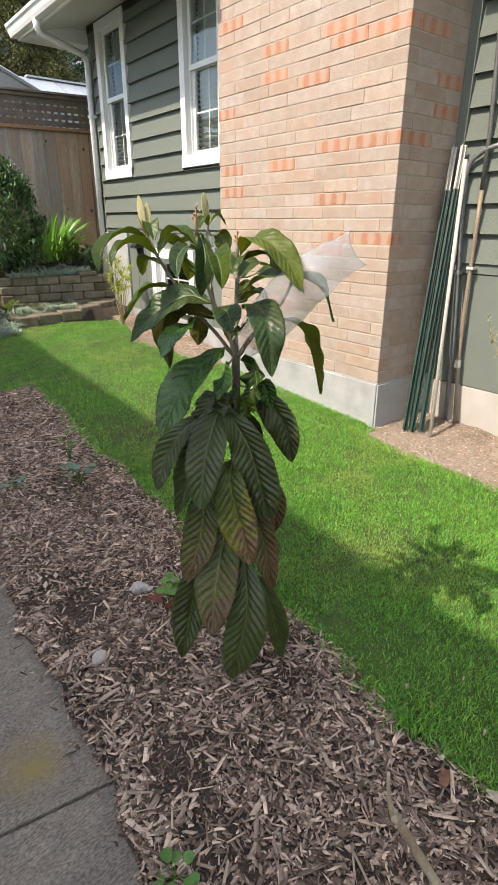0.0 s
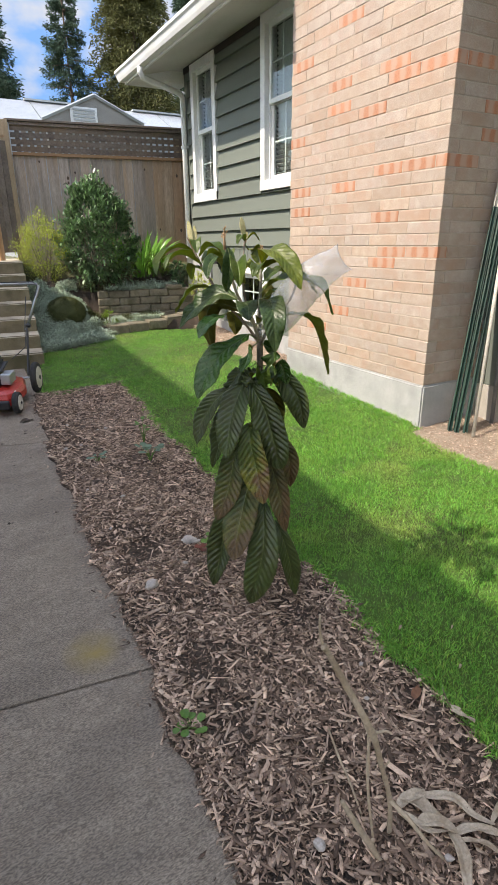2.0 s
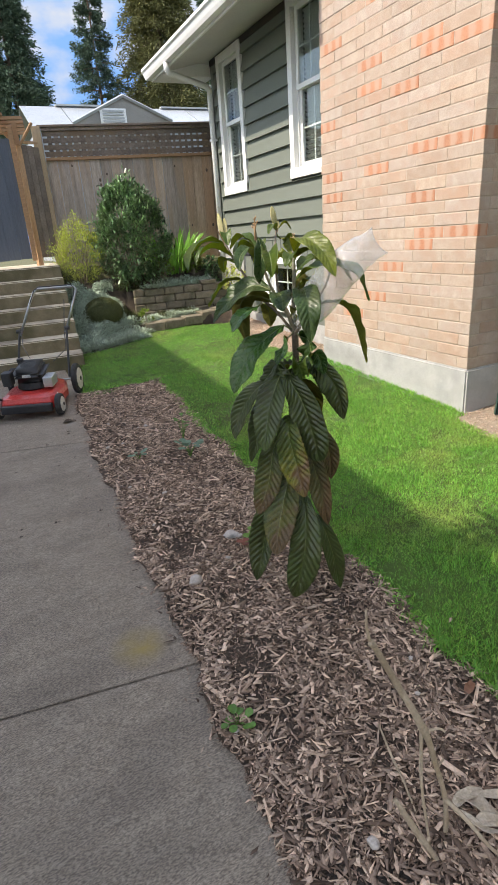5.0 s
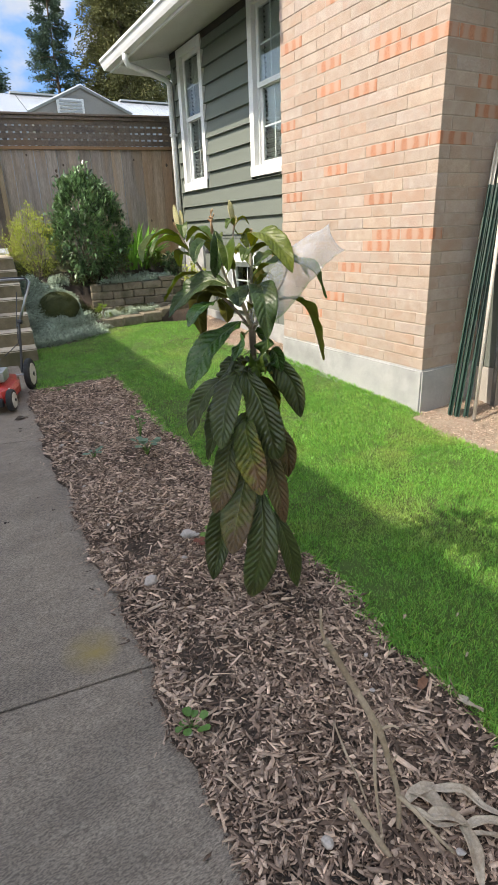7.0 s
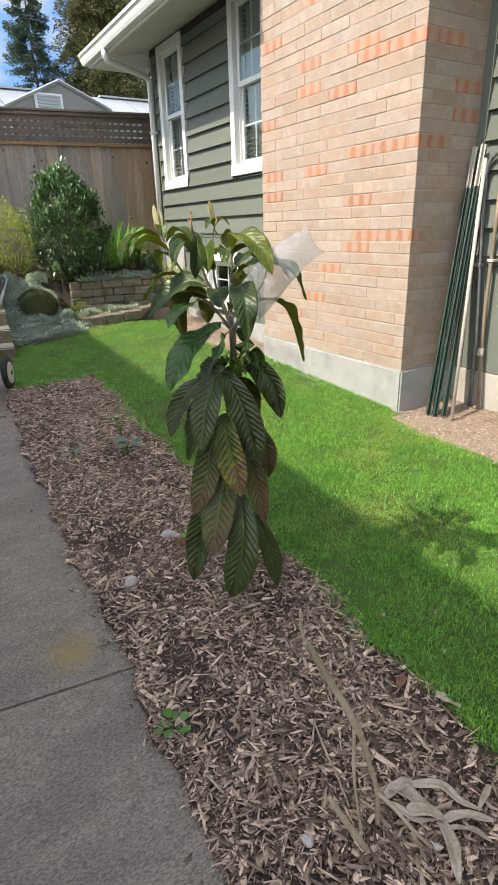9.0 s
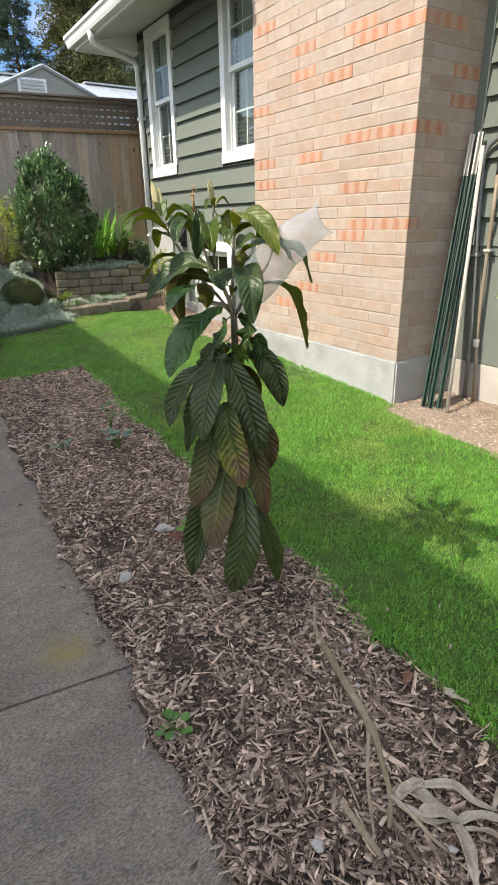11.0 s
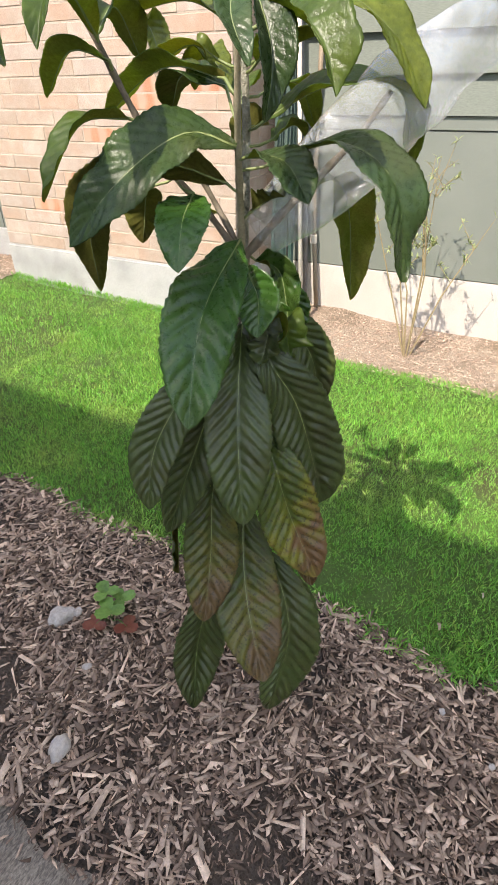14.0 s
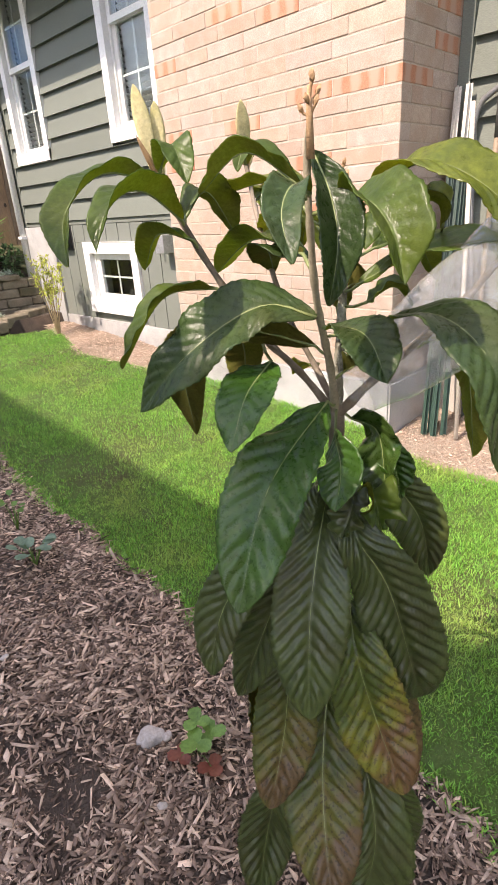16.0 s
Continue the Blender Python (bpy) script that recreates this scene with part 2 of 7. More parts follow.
def glass(name, tint=(0.86, 0.9, 0.89), rough=0.02):
    """Thin clear sheet: see-through, with gloss that grows towards a grazing view."""
    m = bpy.data.materials.new(name)
    m.use_nodes = True
    n, l = m.node_tree.nodes, m.node_tree.links
    tr = n.new("ShaderNodeBsdfTransparent")
    tr.inputs["Color"].default_value = (*tint, 1)
    gl = n.new("ShaderNodeBsdfGlossy")
    gl.inputs["Roughness"].default_value = rough
    lw = n.new("ShaderNodeLayerWeight")
    lw.inputs["Blend"].default_value = 0.5
    pw = n.new("ShaderNodeMath")
    pw.operation, pw.inputs[1].default_value = "POWER", 5.0
    mr = n.new("ShaderNodeMapRange")
    mr.inputs["To Min"].default_value, mr.inputs["To Max"].default_value = 0.05, 0.9
    sh = n.new("ShaderNodeMixShader")
    l.new(lw.outputs["Facing"], pw.inputs[0])
    l.new(pw.outputs[0], mr.inputs["Value"])
    l.new(mr.outputs[0], sh.inputs[0])
    l.new(tr.outputs[0], sh.inputs[1])
    l.new(gl.outputs[0], sh.inputs[2])
    l.new(sh.outputs[0], n["Material Output"].inputs["Surface"])
    return m


M_GLASS = glass("window_glass")
M_BLIND = mat("blind_slats", (0.62, 0.63, 0.6), (0.7, 0.7, 0.67), 0.5, 4, 60, 0)

# ---- ground, path, bed and lawn ----
def sheet(name, xs, ys, h, material, parent=None, keep=None):
    verts, faces, idx = [], [], {}
    for j, y in enumerate(ys):
        for i, x in enumerate(xs):
            idx[i, j] = len(verts)
            verts.append((x, y, h(x, y)))
    for j in range(len(ys) - 1):
        for i in range(len(xs) - 1):
            if keep and not keep((xs[i] + xs[i + 1]) / 2, (ys[j] + ys[j + 1]) / 2):
                continue
            faces.append((idx[i, j], idx[i + 1, j], idx[i + 1, j + 1], idx[i, j + 1]))
    return raw(name, verts, faces, material, parent, True)


def ground_h(x, y):
    z = gz(x, y) - 0.05
    back = smoothstep(8.75, 9.3, y) * smoothstep(-6, -1, x) * (1 - smoothstep(40, 90, y))
    bank = smoothstep(-0.25, -1.6, x) * smoothstep(5.2, 8.2, y) if x < 0 else 0
    return z + back * (1.12 - z) + (1 - back) * bank * 0.8


gx = [-900, -300, -100, -40, -15, -8, -5, -3.5] + [-2.5 + 0.25 * i for i in range(32)] + [6, 8, 12, 20, 40, 100, 300, 900]
gy = [-900, -300, -100, -40, -15, -8, -5] + [-4 + 0.5 * i for i in range(16)] + [4 + 0.2 * i for i in range(32)] + [11, 13, 17, 25, 40, 60, 90, 300, 900]
ground = tagged(sheet("ground", gx, gy, ground_h, M_GROUND), "bare garden earth around the yard", "ground", kind="structure")

# path: cast slabs, with joints askew to the house
path = empty("path", "grey weathered concrete slab path with tooled joints", "path", kind="structure")


def joint_y(n):
    return {2: 2.511, 3: 4.955}.get(n, 0.02 + 2.46 * (n - 1))


def joint_skew(n):
    return {2: 0.16, 3: 0.30}.get(n, 0.18)


def path_left(y):
    return -0.129 + 0.05 * (y - 4.665)


def slab(n, last=None):
    bm = bmesh.new()
    rows, cols = 26, 9
    top = []
    for j in range(rows + 1):
        row = []
        for i in range(cols + 1):
            f, g = i / cols, j / rows
            y0, y1 = joint_y(n) + 0.006, (last or joint_y(n + 1)) - 0.006
            ym = y0 + g * (y1 - y0)
            xl, xr = path_left(ym), 0.56 + 0.03 * (ym - 1.8)
            x = xl + f * (xr - xl)
            skew = joint_skew(n) * (1 - g) + (0.1 if last else joint_skew(n + 1)) * g
            yy = ym - skew * (x - 0.13)
            edge = 0.006 if i in (0, cols) or j in (0, rows) else 0
            z = gz(x, yy) - 0.012 - edge + 0.003 * noise.noise((x * 2, yy * 2, n))
            row.append(bm.verts.new((x, yy, z)))
        top.append(row)
    for j in range(rows):
        for i in range(cols):
            bm.faces.new((top[j][i], top[j][i + 1], top[j + 1][i + 1], top[j + 1][i]))
    edge = [top[0][i] for i in range(cols + 1)] + [top[j][cols] for j in range(1, rows + 1)] + \
           [top[rows][i] for i in range(cols - 1, -1, -1)] + [top[j][0] for j in range(rows - 1, 0, -1)]
    low = [bm.verts.new(v.co - Vector((0, 0, 0.09))) for v in edge]
    for k in range(len(edge)):
        bm.faces.new((edge[k], low[k], low[(k + 1) % len(edge)], edge[(k + 1) % len(edge)]))
    return part("slab", bm, M_PATH, path, smooth=False)


# the path's own concrete: broom marks across it and one yellowed stain
M_PATH = mat("brushed_path_concrete", (0.332, 0.272, 0.222), (0.412, 0.341, 0.280), 0.92, 22, 330, 0.9, (0.298, 0.245, 0.203), 3.0, dist=0.007, speck=0.38, stretch=(0.5, 1.2, 1))
_n, _l = M_PATH.node_tree.nodes, M_PATH.node_tree.links
_co, _d, _r, _x = _n.new("ShaderNodeTexCoord"), _n.new("ShaderNodeVectorMath"), _n.new("ShaderNodeMapRange"), _n.new("ShaderNodeMix")
_nz = _n.new("ShaderNodeTexNoise")
_nz.inputs["Scale"].default_value = 14
_d.operation, _d.inputs[1].default_value = "DISTANCE", (0.345, 2.640, -0.06)
_r.inputs["From Min"].default_value, _r.inputs["From Max"].default_value = 0.125, 0.02
_r.inputs["To Max"].default_value = 1.5
_m = _n.new("ShaderNodeMath")
_m.operation = "MULTIPLY"
_l.new(_co.outputs["Object"], _d.inputs[0])
_l.new(_co.outputs["Object"], _nz.inputs["Vector"])
_l.new(_d.outputs["Value"], _r.inputs["Value"])
_l.new(_r.outputs[0], _m.inputs[0])
_l.new(_nz.outputs["Fac"], _m.inputs[1])
_base = _n["Principled BSDF"].inputs["Base Color"]
_x.data_type = "RGBA"
_x.inputs["B"].default_value = (0.44, 0.33, 0.125, 1)
_l.new(_base.links[0].from_socket, _x.inputs["A"])
_l.new(_m.outputs[0], _x.inputs["Factor"])
_l.new(_x.outputs["Result"], _base)
for n in (-1, 0, 1, 2):
    slab(n)
slab(3, 7.08)

# mulch bed between path and lawn, and the tan bark bed along the house
def bumps(x, y, a=0.02, s=3.0):
    return a * noise.noise((x * s, y * s, 3.7)) + a * 0.5 * noise.noise((x * s * 3, y * s * 3, 9.1))


def strip(name, us, ys, left, right, h, material):
    """A sheet that follows two edges."""
    verts = [(lambda x: (x, y, h(x, y, u)))(left(y) + u * (right(y) - left(y))) for y in ys for u in us]
    k = len(us)
    faces = [(j * k + i, j * k + i + 1, j * k + k + i + 1, j * k + k + i) for j in range(len(ys) - 1) for i in range(k - 1)]
    return raw(name, verts, faces, material, None, True)


mulch_bed = tagged(strip("mulch_bed", [i / 30 for i in range(31)], [-0.6 + 0.04 * i for i in range(165)],
                         lambda y: mulch_left(y) - 0.02, lambda y: mulch_right(y) + 0.03,
                         lambda x, y, u: gz(x, y) + 0.001 + bumps(x, y, 0.016) - (0.018 if u in (0, 1) else 0), M_SOIL),
                   "long planting bed covered in grey wood-chip mulch", "mulch bed", kind="structure")


def house_edge(y):
    """Where the lawn ends towards the house."""
    if y > 5.47:
        return 2.98 - 0.16 * (y - 5.47) if y < 6.6 else 2.80 + 0.28 * (y - 6.6)
    if y > 3.60:
        return 3.05
    return 2.98 + 0.06 * math.sin(3 * y + 1.0) - 0.05 * smoothstep(3.3, 2.4, y)


def lawn_far(x):
    if x < 1.9:
        return 7.42 + 0.03 * smoothstep(0.7, 1.9, x) + 0.25 * smoothstep(1.2, 1.9, x)
    return 7.95 - 0.25 * smoothstep(2.3, 3.1, x)


def on_lawn(x, y):
    return (x > mulch_right(y) or y > mulch_far(x)) and x < house_edge(y) and y < lawn_far(x) and x > path_right(y) + 0.05


_front = [-1.5 + 0.06 * i for i in range(124)]
_back = [5.80 + 0.05 * i for i in range(44)]
lawn = empty("lawn", "bright green mown lawn between the bed and the house", "lawn", kind="structure")
strip("turf", [i / 30 for i in range(31)], _front, lambda y: mulch_right(y) - 0.01, house_edge,
      lambda x, y, u: gz(x, y) + bumps(x, y, 0.008) - (0.03 if u in (0, 1) else 0), M_TURF).parent = lawn
strip("turf", [i / 40 for i in range(41)], _back, lambda y: path_right(min(y, 6.6)) + 0.1, lambda y: house_edge(y),
      lambda x, y, u: gz(x, y) + 0.002 + bumps(x, y, 0.008) - (0.06 if y > lawn_far(x) else 0), M_TURF).parent = lawn
bark_bed = tagged(sheet("bark_bed", [2.6 + 0.05 * i for i in range(23)], [-1.5 + 0.06 * i for i in range(168)],
                        lambda x, y: gz(x, y) - 0.006 + bumps(x, y, 0.02), M_BED,
                        keep=lambda x, y: x > house_edge(y) - 0.08 and not (3.64 < y < 5.45)),
                  "sunlit tan bark bed along the house wall", "bark bed", kind="structure")

# ---- house ----
WX, CX, WS = 3.38, 3.07, 3.655          # wall plane north of the chimney, chimney front, wall plane south of it
SOUTH, NORTH, EAVE = -3.0, 8.52, 3.56
CH0, CH1 = 3.645, 5.475                  # chimney's two sides
house = empty("house", "dark green lap-sided house with white trim and buff brick chimney", "house")
windows = [(7.58, 8.283, 1.913, 3.498), (5.79, 6.495, 1.93, 3.515)]
cellar = (6.36, 7.263, 0.493, 1.156)

# wall core with real openings
def wall_core(bm, x0, x1, y0, y1, z0, z1, holes):
    ys = sorted({y0, y1, *[h[0] for h in holes], *[h[1] for h in holes]})
    zs = sorted({z0, z1, *[h[2] for h in holes], *[h[3] for h in holes]})
    for ya, yb in zip(ys, ys[1:]):
        for za, zb in zip(zs, zs[1:]):
            if not any(h[0] <= (ya + yb) / 2 <= h[1] and h[2] <= (za + zb) / 2 <= h[3] for h in holes):
                box(bm, x0, x1, ya, yb, za, zb)
    return bm


inner = [(a + 0.07, b - 0.07, c + 0.07, d - 0.07) for a, b, c, d in (*windows, cellar)]
wall = part("wall", wall_core(bmesh.new(), WX + 0.012, WX + 0.20, CH0 + 0.2, NORTH, -0.4, 3.75, inner), M_SIDING, house)
south_wall = part("wall", boxes((WS + 0.012, WS + 0.20, SOUTH, CH0 + 0.1, -0.4, 3.75)), M_SIDING, house)
part("wall", boxes((WX + 0.2, 9.0, NORTH - 0.18, NORTH, -0.3, 4.4)), M_SIDING, house)
part("wall", boxes((WS + 0.2, 9.0, SOUTH, SOUTH + 0.18, -0.3, 4.4), (8.8, 9.0, SOUTH + 0.18, NORTH - 0.18, -0.3, 4.4)), M_SIDING, house)
part("floor_slab", boxes((WS + 0.2, 8.8, SOUTH + 0.18, NORTH - 0.18, 1.3, 1.42)), M_DARK, house)
part("ceiling", boxes((WX + 0.2, 8.8, SOUTH + 0.18, NORTH - 0.18, 3.7, 3.75)), M_SOFFIT, house)

# lap siding, each board its own piece
LAP, LAP0 = 0.181, 1.364


def lap_board(y0, y1, z0, z1, face=WX, on=wall):
    bm = bmesh.new()
    f0, f1 = 0.042, 0.004
    pts = [(face + 0.012, z0), (face + 0.012 - f0, z0), (face + 0.012 - f1 - (f0 - f1) * 0.05, z1), (face + 0.012, z1)]
    a = [bm.verts.new((x, y0, z)) for x, z in pts]
    b = [bm.verts.new((x, y1, z)) for x, z in pts]
    for k in range(4):
        bm.faces.new((a[k], a[(k + 1) % 4], b[(k + 1) % 4], b[k]))
    bm.faces.new(a)
    bm.faces.new(b[::-1])
    return part("siding_board", bm, M_SIDING, on)


for k in range(13):
    z0, z1 = LAP0 + LAP * k, min(LAP0 + LAP * (k + 1) + 0.004, EAVE + 0.08)
    for a, b in ((CH1 + 0.012, NORTH - 0.09),):
        cuts = [w for w in windows if w[2] < z1 and w[3] > z0 and a < w[1] and b > w[0]]
        y = a
        for w in sorted(cuts):
            if w[0] - y > 0.02:
                lap_board(y, w[0] - 0.002, z0, z1)
            if w[2] > z0 + 0.01:
                lap_board(w[0], w[1], z0, w[2] - 0.003)
            y = w[1] + 0.002
        if b - y > 0.02:
            lap_board(y, b, z0, z1)

for k in range(-1, 13):
    lap_board(SOUTH, CH0 - 0.072, LAP0 + LAP * k, LAP0 + LAP * (k + 1) + 0.004, WS, south_wall)

# flat band, grooved panels and foundation below the siding
part("trim_board", boxes((WX - 0.012, WX + 0.012, CH1 + 0.012, NORTH - 0.09, 1.322, LAP0 - 0.003), bev=0.002), M_PANEL, house)
part("trim_board", boxes((WS - 0.014, WS + 0.012, SOUTH, CH0 - 0.072, 1.118, LAP0 - LAP - 0.003), bev=0.002), M_PANEL, house)
part("corner_trim", boxes((WS - 0.030, WS + 0.012, CH0 - 0.068, CH0 - 0.002, 0.36, EAVE + 0.05), bev=0.003), M_SIDING, house, "dark green corner board beside the chimney")
part("corner_trim", boxes((WX - 0.012, WX + 0.012, NORTH - 0.088, NORTH, 0.5, EAVE), bev=0.003), M_SIDING, house)


def panel(y0, y1, z0, z1, face=WX):
    part("panel", boxes((face - 0.006, face + 0.012, y0 + 0.004, y1 - 0.004, z0, z1), bev=0.003), M_PANEL, house)


g = 7.85
while g > CH1 + 0.25:
    lo = max(CH1 + 0.012, g - 0.2)
    if lo >= cellar[1] or g <= cellar[0]:
        panel(lo, g, 0.42, 1.318)
    else:
        panel(lo, g, cellar[3] + 0.002, 1.318)
        if g > cellar[1]:
            panel(cellar[1] + 0.002, g, 0.42, cellar[3])
        if lo < cellar[0]:
            panel(lo, cellar[0] - 0.002, 0.42, cellar[3])
    g = lo
panel(CH1 + 0.012, g, 0.42, 1.318)
for a, b in ((CH0 - 0.07, 1.25), (1.25, 0.0), (0.0, -1.2), (-1.2, SOUTH)):
    panel(b, a, 0.363, 1.113, WS)
part("foundation", boxes((WX - 0.02, WX + 0.011, CH1 + 0.012, 7.854, -0.1, 0.418), bev=0.004), M_CONC_PALE, house, "grey cast concrete footing")
part("foundation", boxes((WX - 0.03, WX + 0.011, 7.858, NORTH - 0.004, -0.1, 1.316), bev=0.006), M_CONC_PALE, house, "whitewashed concrete corner of the footing")
part("foundation", boxes((WS - 0.012, WS + 0.011, SOUTH, CH0 - 0.004, -0.3, 0.358), bev=0.004), M_FOOT := mat("cream_footing", (0.47, 0.43, 0.39), (0.55, 0.505, 0.46), 0.85, 5, 160, 0.3, (0.46, 0.42, 0.37), 1.5, dist=0.004), house, "cream painted concrete footing")

# windows
def sash(win, y0, y1, z0, z1, x, bars_y, bars_z, w=0.045):
    s = part("sash", boxes((x, x + 0.03, y0, y0 + w, z0, z1), (x, x + 0.03, y1 - w, y1, z0, z1),
                           (x, x + 0.03, y0 + w, y1 - w, z0, z0 + w), (x, x + 0.03, y0 + w, y1 - w, z1 - w, z1)), M_WHITE, win)
    pane = part("pane", boxes((x + 0.012, x + 0.016, y0 + w - 0.004, y1 - w + 0.004, z0 + w - 0.004, z1 - w + 0.004)), M_GLASS, win)
    pane.visible_shadow = False
    items = [(x + 0.017, x + 0.025, yb - 0.008, yb + 0.008, z0 + w, z1 - w) for yb in bars_y]
    items += [(x + 0.0175, x + 0.0245, y0 + w, y1 - w, zb - 0.008, zb + 0.008) for zb in bars_z]
    if items:
        part("muntin", boxes(*items), M_WHITE, win)
    return s


def casing(win, y0, y1, z0, z1, w, wb):
    part("frame", boxes((WX - 0.035, WX + 0.02, y0, y0 + w, z0, z1), (WX - 0.035, WX + 0.02, y1 - w, y1, z0, z1),
                        (WX - 0.038, WX + 0.02, y0, y1, z1, z1 + 0.004), (WX - 0.034, WX + 0.02, y0 + w, y1 - w, z1 - w, z1), bev=0.0), M_WHITE, win)
    part("sill", boxes((WX - 0.045, WX + 0.02, y0, y1, z0, z0 + wb), bev=0.004), M_WHITE, win)
    for q in (y0 + w, y1 - w - 0.02):
        part("jamb", boxes((WX + 0.02, WX + 0.1, q, q + 0.02, z0 + wb, z1 - w)), M_WHITE, win)


for y0, y1, z0, z1 in windows:
    win = new("window")
    win.parent = house
    tagged(win, "white double-hung window with closed venetian blind")
    w, wb = 0.085, 0.10
    casing(win, y0, y1, z0, z1, w, wb)
    a, b, c, d = y0 + w + 0.02, y1 - w - 0.02, z0 + wb, z1 - w
    mid = (c + d) / 2 + 0.02
    sash(win, a, b, mid - 0.02, d, WX + 0.005, [(a + b) / 2], [(mid + d) / 2])
    sash(win, a, b, c, mid + 0.02, WX + 0.04, [(a + b) / 2], [(c + mid) / 2])
    z = c + 0.06
    bm = bmesh.new()
    while z < d:
        box(bm, -0.023, 0.023, a, b, -0.001, 0.001, m=pose(WX + 0.11, 0, z, 0, 38, 0))
        z += 0.042
    part("blind", bm, M_BLIND, win, "closed pale venetian blind")

win = new("window")
win.parent = house
tagged(win, "small white cellar window with four panes")
y0, y1, z0, z1 = cellar
casing(win, y0, y1, z0, z1, 0.10, 0.12)
sash(win, y0 + 0.12, y1 - 0.12, z0 + 0.12, z1 - 0.10, WX + 0.03, [(y0 + y1) / 2], [(z0 + z1 + 0.02) / 2], 0.06)
part("backing", boxes((WX + 0.3, WX + 0.32, y0 - 0.2, y1 + 0.2, z0 - 0.2, 1.28)), M_DARK, win)

# eave: sloping soffit, fascia, gutter and roof
def prism(pts, y0, y1):
    bm = bmesh.new()
    a = [bm.verts.new((x, y0, z)) for x, z in pts]
    b = [bm.verts.new((x, y1, z)) for x, z in pts]
    for k in range(len(pts)):
        bm.faces.new((a[k], a[(k + 1) % len(pts)], b[(k + 1) % len(pts)], b[k]))
    bm.faces.new(a)
    bm.faces.new(b[::-1])
    return bm


# Dark brown for a strip that draws the shade between soffit and siding.
M_EAVE_SHADE = mat("eave_shade_brown", (0.035, 0.026, 0.021), (0.05, 0.038, 0.03), 0.7, 6, 90, 0.1)
GX, GZ, GN = 2.68, 3.36, 8.90            # fascia's face, its foot, the gutter's north end
part("soffit", prism([(GX + 0.02, GZ + 0.01), (WX + 0.2, EAVE + 0.02), (WX + 0.2, EAVE + 0.05), (GX + 0.02, GZ + 0.035)], CH1 + 0.001, GN - 0.03), M_SOFFIT, house)
part("fascia", boxes((GX, GX + 0.022, CH1 + 0.001, GN - 0.02, GZ - 0.01, GZ + 0.15), bev=0.003), M_WHITE, house)
gut = [(0, 0), (-0.07, 0), (-0.085, 0.03), (-0.10, 0.075), (-0.118, 0.09), (-0.118, 0.118), (-0.108, 0.118), (-0.108, 0.098), (-0.092, 0.085), (-0.064, 0.01), (-0.006, 0.01), (-0.006, 0.12), (0, 0.12)]
part("gutter", prism([(GX - 0.002 + x, GZ + 0.012 + z) for x, z in gut], CH1 + 0.001, GN), M_WHITE, house, "white metal eaves gutter")
part("gutter_end", prism([(GX - 0.004, GZ + 0.014), (GX - 0.07, GZ + 0.014), (GX - 0.115, GZ + 0.1), (GX - 0.115, GZ + 0.128), (GX - 0.004, GZ + 0.128)], GN + 0.001, GN + 0.004), M_WHITE, house)
part("roof", prism([(GX - 0.03, GZ + 0.17), (8.0, GZ + 0.17 + 5.37 * 0.36), (12.0, GZ - 0.9), (12.0, GZ - 0.93), (8.0, GZ + 0.155 + 5.37 * 0.36 - 0.06), (GX - 0.03, GZ + 0.155)], CH1 + 0.001, GN + 0.02), M_ROOF, house)
part("roof", prism([(GX + 0.25, GZ + 0.17), (8.0, GZ + 0.17 + 5.37 * 0.36), (12.0, GZ - 0.9), (12.0, GZ - 0.93), (8.0, GZ + 0.155 + 5.37 * 0.36 - 0.06), (GX + 0.25, GZ + 0.155)], SOUTH - 0.45, CH0 - 0.001), M_ROOF, house)
part("roof", prism([(WS + 0.04, GZ + 0.52), (8.0, GZ + 0.17 + 5.37 * 0.36), (12.0, GZ - 0.9), (12.0, GZ - 0.93), (8.0, GZ + 0.155 + 5.37 * 0.36 - 0.06), (WS + 0.04, GZ + 0.49)], CH0, CH1), M_ROOF, house)
part("soffit", prism([(GX + 0.30, GZ + 0.01), (WS + 0.2, EAVE + 0.02), (WS + 0.2, EAVE + 0.05), (GX + 0.30, GZ + 0.035)], SOUTH - 0.4, CH0 - 0.001), M_SOFFIT, house)
part("fascia", boxes((GX + 0.28, GX + 0.302, SOUTH - 0.4, CH0 - 0.001, GZ - 0.01, GZ + 0.15), bev=0.003), M_WHITE, house)
part("rake_board", prism([(GX + 0.024, GZ - 0.005), (GX + 0.024, GZ + 0.15), (8.0, GZ + 0.14 + 5.3 * 0.36), (8.0, GZ + 5.3 * 0.36 - 0.02)], GN - 0.022, GN), M_WHITE, house)
part("gable_soffit", prism([(GX + 0.03, GZ + 0.0), (8.0, GZ + 5.3 * 0.36 - 0.01), (8.0, GZ + 5.3 * 0.36 + 0.01), (GX + 0.03, GZ + 0.02)], NORTH + 0.002, GN - 0.024), M_SOFFIT, house)
part("eave_block", boxes((GX + 0.03, WX + 0.03, NORTH + 0.004, GN - 0.03, GZ - 0.012, GZ + 0.13), bev=0.004), M_WHITE, house, "boxed soffit return at the corner")
part("frieze", boxes((WX - 0.020, WX + 0.010, CH1 + 0.014, NORTH - 0.004, 3.455, 3.525), bev=0.002), M_EAVE_SHADE, house, "dark brown strip standing in for the shade under the eave")
ds = bmesh.new()
tube(ds, [(GX - 0.05, 8.10, GZ + 0.01), (GX - 0.05, 8.10, GZ - 0.05), (GX - 0.02, 8.12, GZ - 0.09), (3.27, 8.46, 3.23), (3.32, 8.49, 3.19), (3.325, 8.495, 3.11), (3.325, 8.495, 0.78)], 0.036, 10)
part("downspout", ds, M_WHITE, house, "white round-edged downspout at the corner", True)
